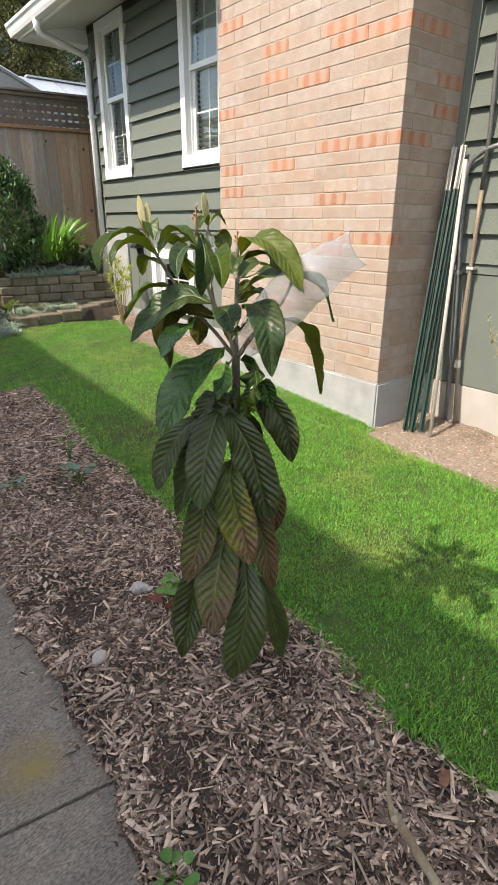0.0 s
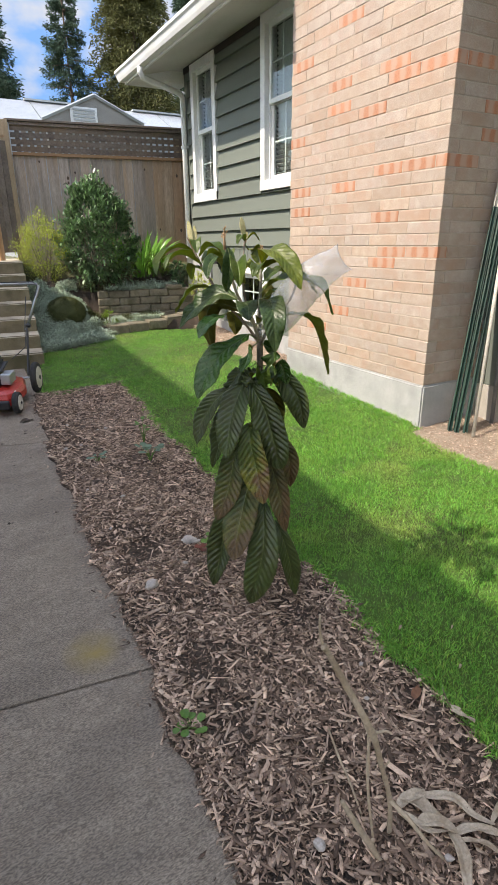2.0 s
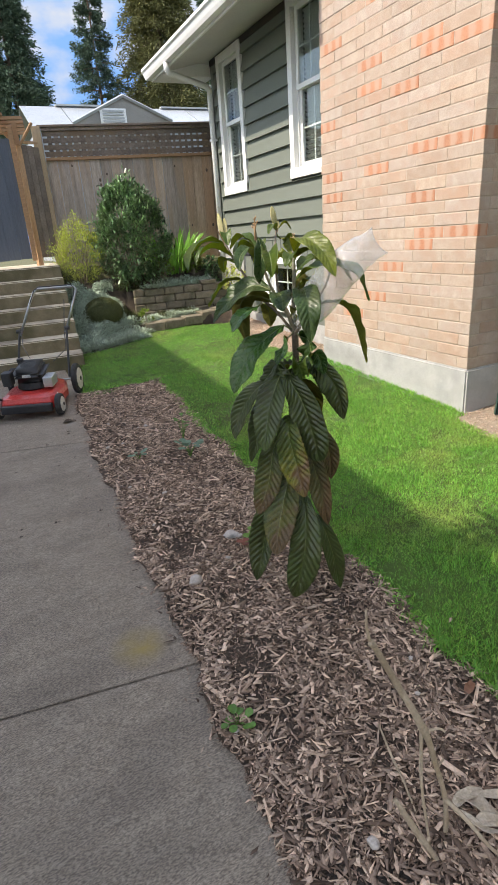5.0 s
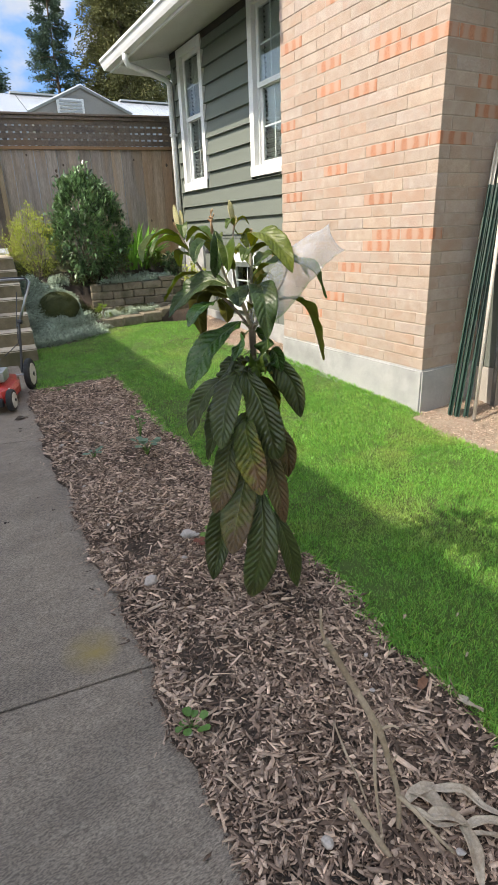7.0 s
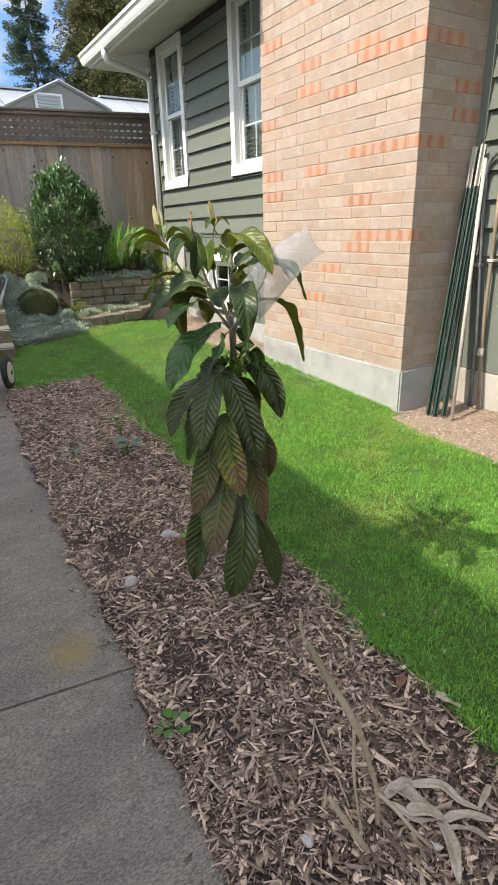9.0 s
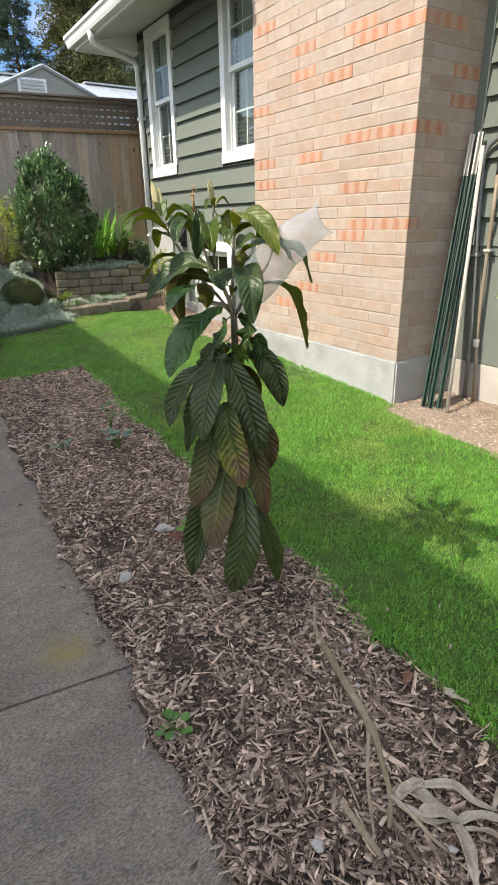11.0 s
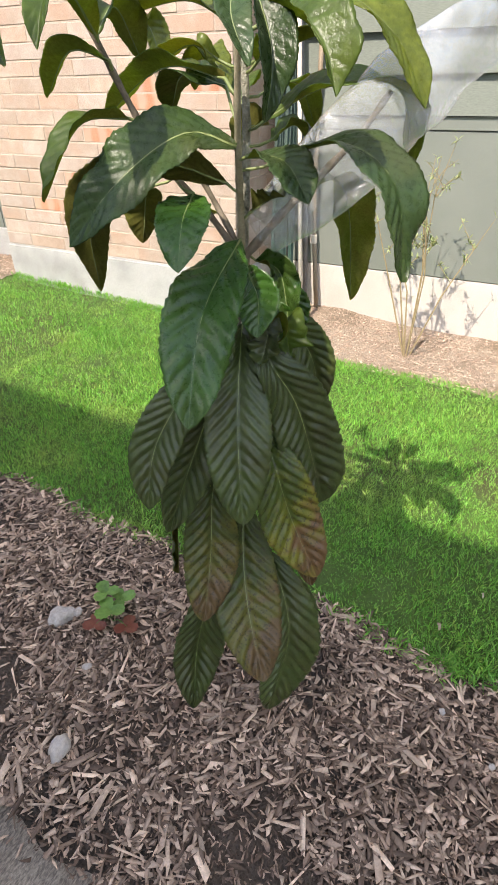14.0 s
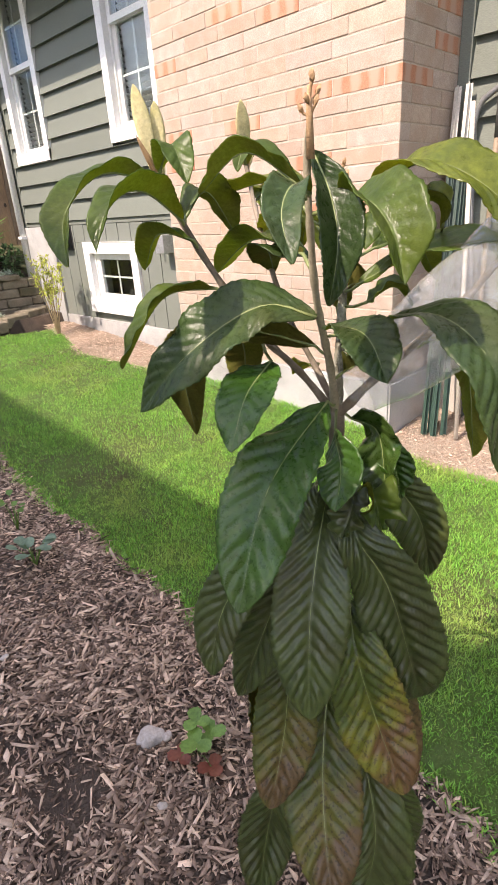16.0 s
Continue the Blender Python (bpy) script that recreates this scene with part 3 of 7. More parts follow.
for z in (2.6, 1.2):
    part("strap", boxes((3.285, 3.37, 8.455, 8.535, z, z + 0.03), bev=0.003), M_WHITE, house)

# chimney: concrete foot, mortar core, bricks laid in running bond
COURSE, BRICK, FOOT = 0.0807, 0.302, 0.405
chimney = part("chimney", boxes((CX + 0.003, WS + 0.03, CH0 + 0.003, CH1 - 0.003, FOOT - 0.01, 4.9)), M_MORTAR, house, "wide buff brick chimney with scattered red bricks")
bm = bmesh.new()
box(bm, CX - 0.012, WS + 0.01, CH0 - 0.014, CH1 + 0.011, -0.25, FOOT)
bmesh.ops.bevel(bm, geom=bm.edges[:], offset=0.012, segments=2, affect="EDGES")
bmesh.ops.subdivide_edges(bm, edges=[e for e in bm.edges if e.calc_length() > 0.5], cuts=14, use_grid_fill=True)
for v in bm.verts:
    v.co += Vector((1, 1, 0.6)) * 0.006 * noise.noise(v.co * 9)
part("chimney_foot", bm, M_CONC_PALE, house, "rough grey concrete plinth", False)


def red_material():
    m = mat("flashed_red_brick", (0.44, 0.185, 0.105), (0.48, 0.235, 0.145), 0.85, 14, 150, 0.4, per_piece=0.12, dist=0.004)
    n, l = m.node_tree.nodes, m.node_tree.links
    co, w, x, r = n.new("ShaderNodeTexCoord"), n.new("ShaderNodeTexWave"), n.new("ShaderNodeMix"), n.new("ShaderNodeMapRange")
    w.bands_direction = "X"
    mp = n.new("ShaderNodeMapping")
    mp.inputs["Rotation"].default_value = (0, 0, math.radians(-45))
    w.inputs["Scale"].default_value, w.inputs["Distortion"].default_value = 4.2, 1.6
    w.inputs["Detail"].default_value, w.inputs["Detail Scale"].default_value = 3, 3
    l.new(co.outputs["Object"], mp.inputs["Vector"])
    l.new(mp.outputs["Vector"], w.inputs["Vector"])
    r.inputs["From Min"].default_value, r.inputs["From Max"].default_value = 0.2, 0.75
    r.inputs["To Max"].default_value = 0.75
    l.new(w.outputs["Fac"], r.inputs["Value"])
    base = n["Principled BSDF"].inputs["Base Color"]
    x.data_type = "RGBA"
    l.new(base.links[0].from_socket, x.inputs["A"])
    x.inputs["B"].default_value = (0.46, 0.325, 0.25, 1)
    l.new(r.outputs[0], x.inputs["Factor"])
    l.new(x.outputs["Result"], base)
    return m


M_RED = red_material()
reds = {(18, 3.85), (18, 4.18), (14, 4.23), (11, 3.84), (11, 4.12), (10, 4.22), (8, 4.53), (17, 4.72), (31, 4.74), (26, 4.16), (26, 4.83), (24, 4.81),
        (23, 4.43), (25, 4.02), (25, 3.80), (17, 5.3), (15, 5.3), (22, 5.34), (5, 4.75), (3, 5.02), (33, 4.1), (29, 5.2), (36, 4.5)}


def brick_mesh(name, lx, ly, material):
    bm = box(bmesh.new(), 0, lx, 0, ly, 0, COURSE - 0.006)
    bmesh.ops.bevel(bm, geom=bm.edges[:], offset=0.003, segments=1, affect="EDGES")
    return to_mesh(name, bm, material)


meshes = {}


def lay(kind, x, y, z, lx, ly, red, rng):
    key = (round(lx, 3), round(ly, 3), red)
    if key not in meshes:
        meshes[key] = brick_mesh("brick", lx, ly, M_RED if red else M_BRICK)
    b = new("brick", meshes[key])
    b.location = (x + rng.uniform(-0.002, 0.002), y, z + rng.uniform(-0.001, 0.001))
    b.parent = chimney


rng = random.Random(5)
side_reds = {(25, 1), (22, 1), (20, 1), (18, 0)}
JOINT = 0.006
for k in range(41):
    z = FOOT + COURSE * k + 0.003
    head = 0.092                                     # the brick's width seen on the other face
    # odd courses begin with a stretcher on the front, even ones with the head of the side's stretcher
    if k % 2 == 0:
        y = CH0 + head + JOINT
        lay("brick", CX, CH0, z, BRICK - JOINT, head, (k, 0) in side_reds, rng)
        lay("brick", CX + BRICK, CH0, z, WS + 0.02 - CX - BRICK, head, (k, 1) in side_reds, rng)
    else:
        y = CH0 + BRICK
        lay("brick", CX, CH0, z, head, BRICK - JOINT, any(q == k and CH0 <= c < CH0 + BRICK for q, c in reds), rng)
        lay("brick", CX + head + JOINT, CH0, z, BRICK - JOINT, head, (k, 1) in side_reds, rng)
        lay("brick", CX + head + JOINT + BRICK, CH0, z, WS + 0.02 - CX - head - JOINT - BRICK, head, False, rng)
    while y < CH1 - 0.02:
        ln = min(BRICK - JOINT, CH1 - y)
        red = any(q == k and y - 0.02 <= c < y + ln + 0.01 for q, c in reds)
        lay("brick", CX, y, z, head, ln, red, rng)
        y += ln + JOINT

# ---- unseen neighbour, added and sized so that its roof shades the path ----
neighbour = empty("unseen_neighbour", "plain grey neighbouring house, unseen, added beyond the path to shade it", "house")
bm = bmesh.new()
a = [bm.verts.new((x, y, z)) for x, y, z in ((-3.2, 0.9, 5.69), (-8, 0.9, 5.69), (-8, 9.4, 6.155), (-3.2, 9.4, 6.155))]
b = [bm.verts.new((v.co.x, v.co.y, -0.4)) for v in a]
bm.faces.new(a)
bm.faces.new(b[::-1])
for k in range(4):
    bm.faces.new((a[k], b[k], b[(k + 1) % 4], a[(k + 1) % 4]))
part("wall", bm, M_WHITE, neighbour)
part("roof", boxes((-8.2, -3.18, 0.7, 9.5, 0, 0.03), bev=0.0), M_ROOF, neighbour, m=pose(0, 0, 5.645, math.degrees(math.atan(0.055)), 0, 0))

# plain wall, unseen behind the camera, added to block the low southern sky
south = empty("rear_sky_block", "unseen plain tan wall added behind the camera to block low sky", "house")
part("wall", boxes((-9.0, 9.0, -7.2, -6.9, -0.6, 4.8)), M_FOOT, south)

# open sky far beyond the trees
M_SKY = bpy.data.materials.new("far_sky")
M_SKY.use_nodes = True
_n, _l = M_SKY.node_tree.nodes, M_SKY.node_tree.links
_co, _mp, _nz, _rp, _em = (_n.new("ShaderNode" + k) for k in ("TexCoord", "Mapping", "TexNoise", "ValToRGB", "Emission"))
_mp.inputs["Scale"].default_value = (0.022, 0.02, 0.034)
_mp.inputs["Location"].default_value = (0.4, 0, 0.75)
_nz.inputs["Scale"].default_value, _nz.inputs["Detail"].default_value, _nz.inputs["Roughness"].default_value = 1.0, 5, 0.5
_l.new(_co.outputs["Object"], _mp.inputs["Vector"])
_l.new(_mp.outputs["Vector"], _nz.inputs["Vector"])
_l.new(_nz.outputs["Fac"], _rp.inputs["Fac"])
_e = _rp.color_ramp.elements
_e[0].position, _e[0].color = 0.48, (0.085, 0.185, 0.39, 1)
_e[1].position, _e[1].color = 0.64, (0.26, 0.285, 0.33, 1)
_l.new(_rp.outputs["Color"], _em.inputs["Color"])
_l.new(_em.outputs[0], _n["Material Output"].inputs["Surface"])
tagged(part("backdrop", boxes((-160, 190, 320, 322, -20, 190)), M_SKY), "blue sky with soft white clouds", "sky", kind="structure")

# ---- garden steps ----
stair = empty("garden_steps", "seven worn buff concrete garden steps up to the gate", "steps", pose(0.05, 7.0, 0.19, 0, 0, -5))
RISE, TREAD = 0.144, 0.295
# Riser colour holds moss plus the shade of the upright faces.
M_RISER = mat("mossy_shaded_riser", (0.16, 0.13, 0.075), (0.25, 0.205, 0.13), 0.9, 7, 150, 0.4, (0.12, 0.105, 0.055), 2.4, dist=0.004)
for k in range(7):
    bm = bmesh.new()
    deep = TREAD + 0.05 if k < 6 else 1.7
    w = 0.88
    box(bm, 0, w, TREAD * k, TREAD * k + deep, RISE * k - 0.2, RISE * (k + 1))
    bmesh.ops.subdivide_edges(bm, edges=[e for e in bm.edges if abs(e.verts[0].co.x - e.verts[1].co.x) > 0.5], cuts=10)
    top = [e for e in bm.edges if all(v.co.z > RISE * (k + 1) - 0.001 for v in e.verts) and all(v.co.y < TREAD * k + 0.001 for v in e.verts)]
    bmesh.ops.bevel(bm, geom=top, offset=0.014, segments=3, affect="EDGES")
    for v in bm.verts:
        v.co += Vector((0, 0.6, 0.5)) * 0.006 * noise.noise(v.co * 5 + Vector((k, 0, 0)))
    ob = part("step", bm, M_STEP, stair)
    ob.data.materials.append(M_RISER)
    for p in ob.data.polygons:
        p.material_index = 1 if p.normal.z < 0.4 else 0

# ---- fence with lattice top ----
FM = pose(1.30, 9.76, 0, 0, 0, -9)
fence = empty("lattice_fence", "weathered brown cedar board fence with lattice top", "fence", FM)
rng = random.Random(11)
M_KNOT = mat("dark_wood_knot", (0.10, 0.065, 0.045), (0.15, 0.10, 0.07), 0.8, 30, 120, 0.3, dist=0.002)
M_LATTICE = mat("dark_weathered_slat", (0.16, 0.122, 0.098), (0.24, 0.19, 0.155), 0.85, 5, 40, 0.4, (0.22, 0.15, 0.10), 1.4, per_piece=0.2, dist=0.003)
# Warmer cedar for the boards by the house, with sunlight put into its colour.
M_CEDAR_LIT = mat("sunlit_warm_cedar", (0.44, 0.295, 0.195), (0.58, 0.42, 0.30), 0.85, 5, 40, 0.4, (0.49, 0.30, 0.18), 1.4, stretch=(4, 4, 0.35), per_piece=0.15, dist=0.004)
M_CEDAR = mat("fresh_cedar", (0.42, 0.24, 0.125), (0.52, 0.32, 0.18), 0.8, 5, 40, 0.4, (0.36, 0.24, 0.15), 1.4, stretch=(4, 4, 0.35), per_piece=0.15, dist=0.004)
x = -0.008
while x < 4.3:
    w = rng.uniform(0.135, 0.15)
    bm = boxes((x, x + w, -0.012 + rng.uniform(-0.003, 0.003), 0.010, 0.95, 2.565), bev=0.0)
    part("board", bm, M_CEDAR_LIT if x > 1.84 else M_FENCE, fence)
    x += w + rng.choice((0.003, 0.006, 0.009))
for k in range(16):
    kx, kz, ks = rng.uniform(0.1, 2.4), rng.uniform(1.3, 2.5), rng.uniform(0.010, 0.020)
    part("knot", lathe(bmesh.new(), [(ks, 0), (ks * 0.9, 0.002), (ks * 0.5, 0.003), (ks * 0.45, 0.0015), (0.001, 0.0015)], 12, pose(kx, -0.0152, kz, 90, 0, 0) @ Matrix.Diagonal((1, 1.5, 1, 1))), M_KNOT, fence)
part("rail", boxes((0.0, 4.3, -0.05, -0.014, 2.555, 2.595), bev=0.004), M_RAIL := mat("warm_cedar_rail", (0.30, 0.17, 0.085), (0.37, 0.21, 0.11), 0.75, 5, 40, 0.3, stretch=(0.7, 9, 9), dist=0.003), fence)
part("rail", boxes((0.0, 4.3, -0.045, 0.03, 2.925, 2.965), bev=0.004), M_LATTICE, fence)
part("cap", boxes((-0.05, 4.35, -0.075, 0.06, 2.967, 2.995), bev=0.004), M_LATTICE, fence)
x = 0.06
while x < 4.25:
    part("lattice_slat", boxes((x, x + (0.058 if x < 1.75 else 0.036), -0.003, 0.005, 2.597, 2.923)), M_LATTICE, fence)
    x += 0.088
z = 2.61
while z < 2.91:
    part("lattice_slat", boxes((0.0, 4.28, -0.012, -0.004, z, z + 0.060)), M_LATTICE, fence)
    z += 0.084
part("post", boxes((-0.125, -0.012, -0.17, 0.05, 0.9, 2.965), bev=0.006), M_POST, fence, "pale treated fence post")
part("post", boxes((2.3, 2.4, 0.012, 0.11, 0.9, 2.92), bev=0.006), M_POST, fence)
part("backing_rail", boxes((0, 4.3, 0.012, 0.05, 1.4, 1.49)), M_FENCE, fence)

# short return panel, gate and arbour at the top of the steps
gate = empty("garden_gate", "slate-stained board gate with new cedar posts", "gate", pose(0.1, 9.42, 0, 0, 0, -7))
x = -0.565
for k in range(9):
    part("board", boxes((x, x + 0.142, -0.012, 0.012, 1.29 + 0.005 * (k % 3), 2.77 + 0.006 * (k % 2)), bev=0.002), M_GATE, gate)
    x += 0.1435
part("gate_post", boxes((0.729, 0.79, -0.035, 0.035, 1.27, 2.9), bev=0.005), M_RAIL, gate)
for z in (1.45, 2.5):
    part("brace", boxes((-0.55, 0.69, 0.014, 0.05, z, z + 0.09)), M_RAIL, gate)
side = empty("return_panel", "short grey cedar fence panel beside the gate", "fence", pose(0.92, 9.46, 0, 0, 0, 20))
for k in range(3):
    part("board", boxes((0.04 + 0.085 * k, 0.12 + 0.085 * k, -0.01, 0.01, 1.3, 2.72 - 0.01 * k), bev=0.002), M_LATTICE, side)
part("post", boxes((-0.035, 0.035, -0.04, 0.035, 1.1, 2.76), bev=0.005), M_CEDAR, side, "orange new cedar post")
part("cap", boxes((0.0, 0.28, -0.03, 0.03, 2.74, 2.765)), M_CEDAR, side)
arbor = empty("arbour_top", "cedar lattice arbour top over the gate with yellow vine", "arbour", pose(0.1, 9.5, 0, 0, 0, -7))
for k in range(8):
    part("slat", boxes((-0.5 + 0.17 * k, -0.47 + 0.17 * k, -0.3, 0.9, 2.99, 3.02)), M_RAIL, arbor)
for k in range(5):
    part("beam", boxes((-0.6, 0.95, -0.25 + 0.25 * k, -0.21 + 0.25 * k, 2.955, 2.988)), M_RAIL, arbor)
part("post", boxes((0.80, 0.86, 0.0, 0.07, 2.7, 2.955)), M_RAIL, arbor)
for s in (-1, 1):
    bm = bmesh.new()
    tube(bm, [(0.83 + 0.03 * s, -0.05, 2.7), (0.83 + 0.22 * s, -0.05, 2.95)], 0.02, 5)
    part("strut", bm, M_RAIL, arbor)

# ---- glazed outbuilding behind the fence ----
M_POLY = mat("milky_roof_sheet", (0.27, 0.29, 0.31), (0.37, 0.39, 0.41), 0.3, 0.8, 600, 0.0, (0.40, 0.44, 0.48), 0.5, stretch=(1, 1, 1))
M_GABLE = mat("grey_gable_board", (0.38, 0.40, 0.40), (0.45, 0.46, 0.46), 0.7, 3, 60, 0.1)
green = empty("greenhouse", "long white-roofed greenhouse with a small gabled front", "greenhouse")
GY = 14.0
for x0, x1 in ((1.72, 2.6), (2.62, 3.6), (3.62, 4.6), (4.62, 5.6), (5.62, 6.6), (6.62, 7.6)):
    bm = bmesh.new()
    v = [bm.verts.new(p) for p in ((x0, GY, 3.70), (x1, GY, 3.70), (x1, GY + 1.6, 4.42), (x0, GY + 1.6, 4.42), (x0, GY, 3.68), (x1, GY, 3.68), (x1, GY + 1.6, 4.40), (x0, GY + 1.6, 4.40))]
    for q in ((0, 1, 2, 3), (7, 6, 5, 4), (0, 4, 5, 1), (2, 6, 7, 3), (0, 3, 7, 4), (1, 5, 6, 2)):
        bm.faces.new([v[i] for i in q])
    part("roof_sheet", bm, M_POLY, green)
part("back_roof", prism([(GY + 1.6, 4.42), (GY + 3.2, 3.7), (GY + 3.2, 3.68), (GY + 1.6, 4.40)], -7.6, -1.72), M_POLY, green).matrix_basis = pose(0, 0, 0, 0, 0, 0) @ Matrix(((0, -1, 0, 0), (1, 0, 0, 0), (0, 0, 1, 0), (0, 0, 0, 1)))
part("ridge_cap", boxes((2.5, 4.0, GY + 1.52, GY + 1.68, 4.425, 4.46), (5.0, 7.6, GY + 1.52, GY + 1.68, 4.425, 4.46)), M_GABLE, green)
part("wall", boxes((1.78, 1.82, GY + 0.02, GY + 3.1, 0.9, 3.68), (1.82, 7.6, GY + 0.05, GY + 0.09, 0.9, 3.68)), M_POLY, green)
bm = bmesh.new()
gp = [(2.45, 3.70), (3.53, 4.20), (4.55, 3.76)]
f = [bm.verts.new((x, GY - 0.45, z)) for x, z in (*gp, (4.3, 3.0), (2.7, 3.0))]
k = [bm.verts.new((v.co.x, GY + 0.8, v.co.z)) for v in f]
bm.faces.new(f)
bm.faces.new(k[::-1])
for i in range(5):
    bm.faces.new((f[i], k[i], k[(i + 1) % 5], f[(i + 1) % 5]))
part("gable", bm, mat("dim_gable_glazing", (0.20, 0.185, 0.165), (0.28, 0.262, 0.238), 0.35, 1.5, 60, 0.05), green, "dim brownish glazed gable")
for (xa, za), (xb, zb) in zip(gp, gp[1:]):
    bm = bmesh.new()
    tube(bm, [(xa, GY - 0.48, za + 0.02), (xb, GY - 0.48, zb + 0.02)], 0.035, 4)
    part("barge_board", bm, M_POLY, green)
part("vent_window", boxes((3.02, 3.56, GY - 0.48, GY - 0.452, 3.6, 3.99)), M_WHITE, green)
for k in range(6):
    part("louvre", boxes((3.07, 3.51, GY - 0.50, GY - 0.482, 3.62 + 0.06 * k, 3.655 + 0.06 * k)), M_GABLE, green)

# ---- retaining walls of small blocks ----
def block_wall(name, label, pts, courses, z0, rng, step=0.105):
    ob = empty(name, label, "retaining wall")
    pts = [Vector((*p, 0)) for p in pts]
    seg = [(a, b, (b - a).length) for a, b in zip(pts, pts[1:])]
    total = sum(s[2] for s in seg)

    def along(d):
        for a, b, ln in seg:
            if d <= ln:
                return a + (b - a) * d / ln, (b - a).normalized()
            d -= ln
        return seg[-1][1], (seg[-1][1] - seg[-1][0]).normalized()
    for c in range(courses):
        d = 0.0 if c % 2 == 0 else -0.14
        while d < total:
            ln = 0.28 + rng.uniform(-0.01, 0.01)
            a, b = max(d, 0), min(d + ln, total)
            if b - a > 0.05:
                p, t = along((a + b) / 2)
                zz = z0(p.x, p.y) + step * c
                bm = box(bmesh.new(), -(b - a) / 2 + 0.003, (b - a) / 2 - 0.003, 0, 0.2, 0, step - 0.004)
                bmesh.ops.bevel(bm, geom=bm.edges[:], offset=0.012, segments=1, affect="EDGES")
                for v in bm.verts:
                    v.co += Vector((0, 0.006, 0.002)) * noise.noise(v.co * 20 + p)
                part("block", bm, M_BLOCK, ob, m=pose(p.x - 0.014 * c * t.y, p.y + 0.014 * c, zz + rng.uniform(-0.003, 0.003), 0, 0, math.degrees(math.atan2(t.y, t.x)) + rng.uniform(-1, 1)))
            d += ln
    return ob


rng = random.Random(3)
block_wall("retaining_wall", "low curved edging of tumbled concrete blocks", [(1.9, 7.95), (2.2, 7.90), (2.6, 7.93), (3.0, 8.02), (3.3, 8.16)], 1, lambda x, y: gz(x, y) - 0.0 + 0.035 * smoothstep(2.4, 3.2, x), rng, 0.125)
block_wall("retaining_wall", "stacked tumbled concrete block garden wall", [(1.95, 8.47), (2.4, 8.42), (2.9, 8.36), (3.33, 8.30)], 4, lambda x, y: 0.40, rng, 0.1)
cap = empty("cap_block", "loose buff block on the garden wall", "block", pose(3.02, 8.40, 0.795, 0, 0, -8))
part("body", boxes((-0.11, 0.11, -0.05, 0.14, 0, 0.05), bev=0.01), M_BLOCK, cap)


def bed_h(x, y):
    left = gz(x, min(y, 7.5)) + 0.68 * smoothstep(7.6, 9.0, y)
    right = (gz(x, 8) + 0.09 if y > 7.97 else gz(x, 8) - 0.06) if y < 8.57 - 0.125 * (x - 1.95) else 0.76 + 0.25 * smoothstep(8.5, 9.3, y)
    f = smoothstep(1.52, 1.95, x)
    return left * (1 - f) + right * f + bumps(x, y, 0.02)


tagged(sheet("garden_bed", [0.92 + 0.06 * i for i in range(42)], [6.9 + 0.04 * i for i in range(75)], bed_h, M_SOIL,
             keep=lambda x, y: y > lawn_far(x) - 0.05 and x > 0.9 + 0.06 * (y - 7) and (x < 3.36 or y > 8.56)),
       "terraced planting bed of dark soil", "garden bed", kind="structure")

# rough stones left of the steps and on the far bank
M_ROCK = mat("grey_rock", (0.17, 0.17, 0.165), (0.25, 0.245, 0.235), 0.95, 6, 90, 0.7, (0.12, 0.12, 0.11), 3, per_piece=0.15)


def rock(name, label, x, y, z, sx, sy, sz, seed, material):
    bm = bmesh.new()
    bmesh.ops.create_icosphere(bm, subdivisions=3, radius=1)
    for v in bm.verts:
        d = 1 + 0.28 * noise.noise(v.co * 1.1 + Vector((seed, 0, 0))) + 0.1 * noise.noise(v.co * 3 + Vector((0, seed, 0)))
        v.co = Vector((v.co.x * d * sx, v.co.y * d * sy, max(v.co.z, -0.5) * d * sz))
    ob = part(name, bm, material, None, smooth=True, m=pose(x, y, z, 0, 0, seed * 37))
    return tagged(ob, label, "stone")


for i, (x, y, z, sx) in enumerate(((-0.17, 7.12, 0.22, 0.14), (-0.2, 7.5, 0.42, 0.16), (-0.12, 7.95, 0.62, 0.15), (-0.05, 8.35, 0.82, 0.14), (-0.45, 7.2, 0.5, 0.2), (-0.02, 8.75, 1.0, 0.13))):
    rock("rock", "grey rough rock beside the garden steps", x, y, z, sx, 0.17, 0.13, i + 1, M_ROCK)

# ---- loquat sapling ----
M_BARK = mat("young_bark", (0.20, 0.155, 0.115), (0.30, 0.24, 0.18), 0.8, 30, 200, 0.5, (0.13, 0.11, 0.075), 9, dist=0.002)
M_LICHEN = mat("lichened_bark", (0.24, 0.22, 0.16), (0.42, 0.41, 0.33), 0.9, 70, 260, 0.9, (0.16, 0.14, 0.10), 30, dist=0.004)
M_SHOOT = mat("felted_shoot", (0.30, 0.26, 0.18), (0.40, 0.35, 0.25), 0.85, 30, 200, 0.4, dist=0.002)
M_RIB = mat("pale_midrib", (0.17, 0.21, 0.075), (0.24, 0.28, 0.11), 0.5, 30, 200, 0)
M_LEAF = mat("dark_leaf", (0.042, 0.063, 0.016), (0.066, 0.094, 0.024), 0.33, 22, 130, 0.32, (0.052, 0.062, 0.018), 9, spec=0.5, dist=0.0016, per_piece=0.18, trans=0.06)
M_LEAF_RICH = mat("rich_green_leaf", (0.024, 0.072, 0.010), (0.042, 0.108, 0.015), 0.30, 22, 120, 0.32, (0.042, 0.082, 0.016), 9, spec=0.45, dist=0.0016, per_piece=0.1, trans=0.12)
M_LEAF_MID = mat("mid_green_leaf", (0.055, 0.095, 0.016), (0.085, 0.135, 0.022), 0.34, 22, 120, 0.42, (0.09, 0.125, 0.025), 9, spec=0.4, dist=0.0015, per_piece=0.12, trans=0.45, tgain=2.6)
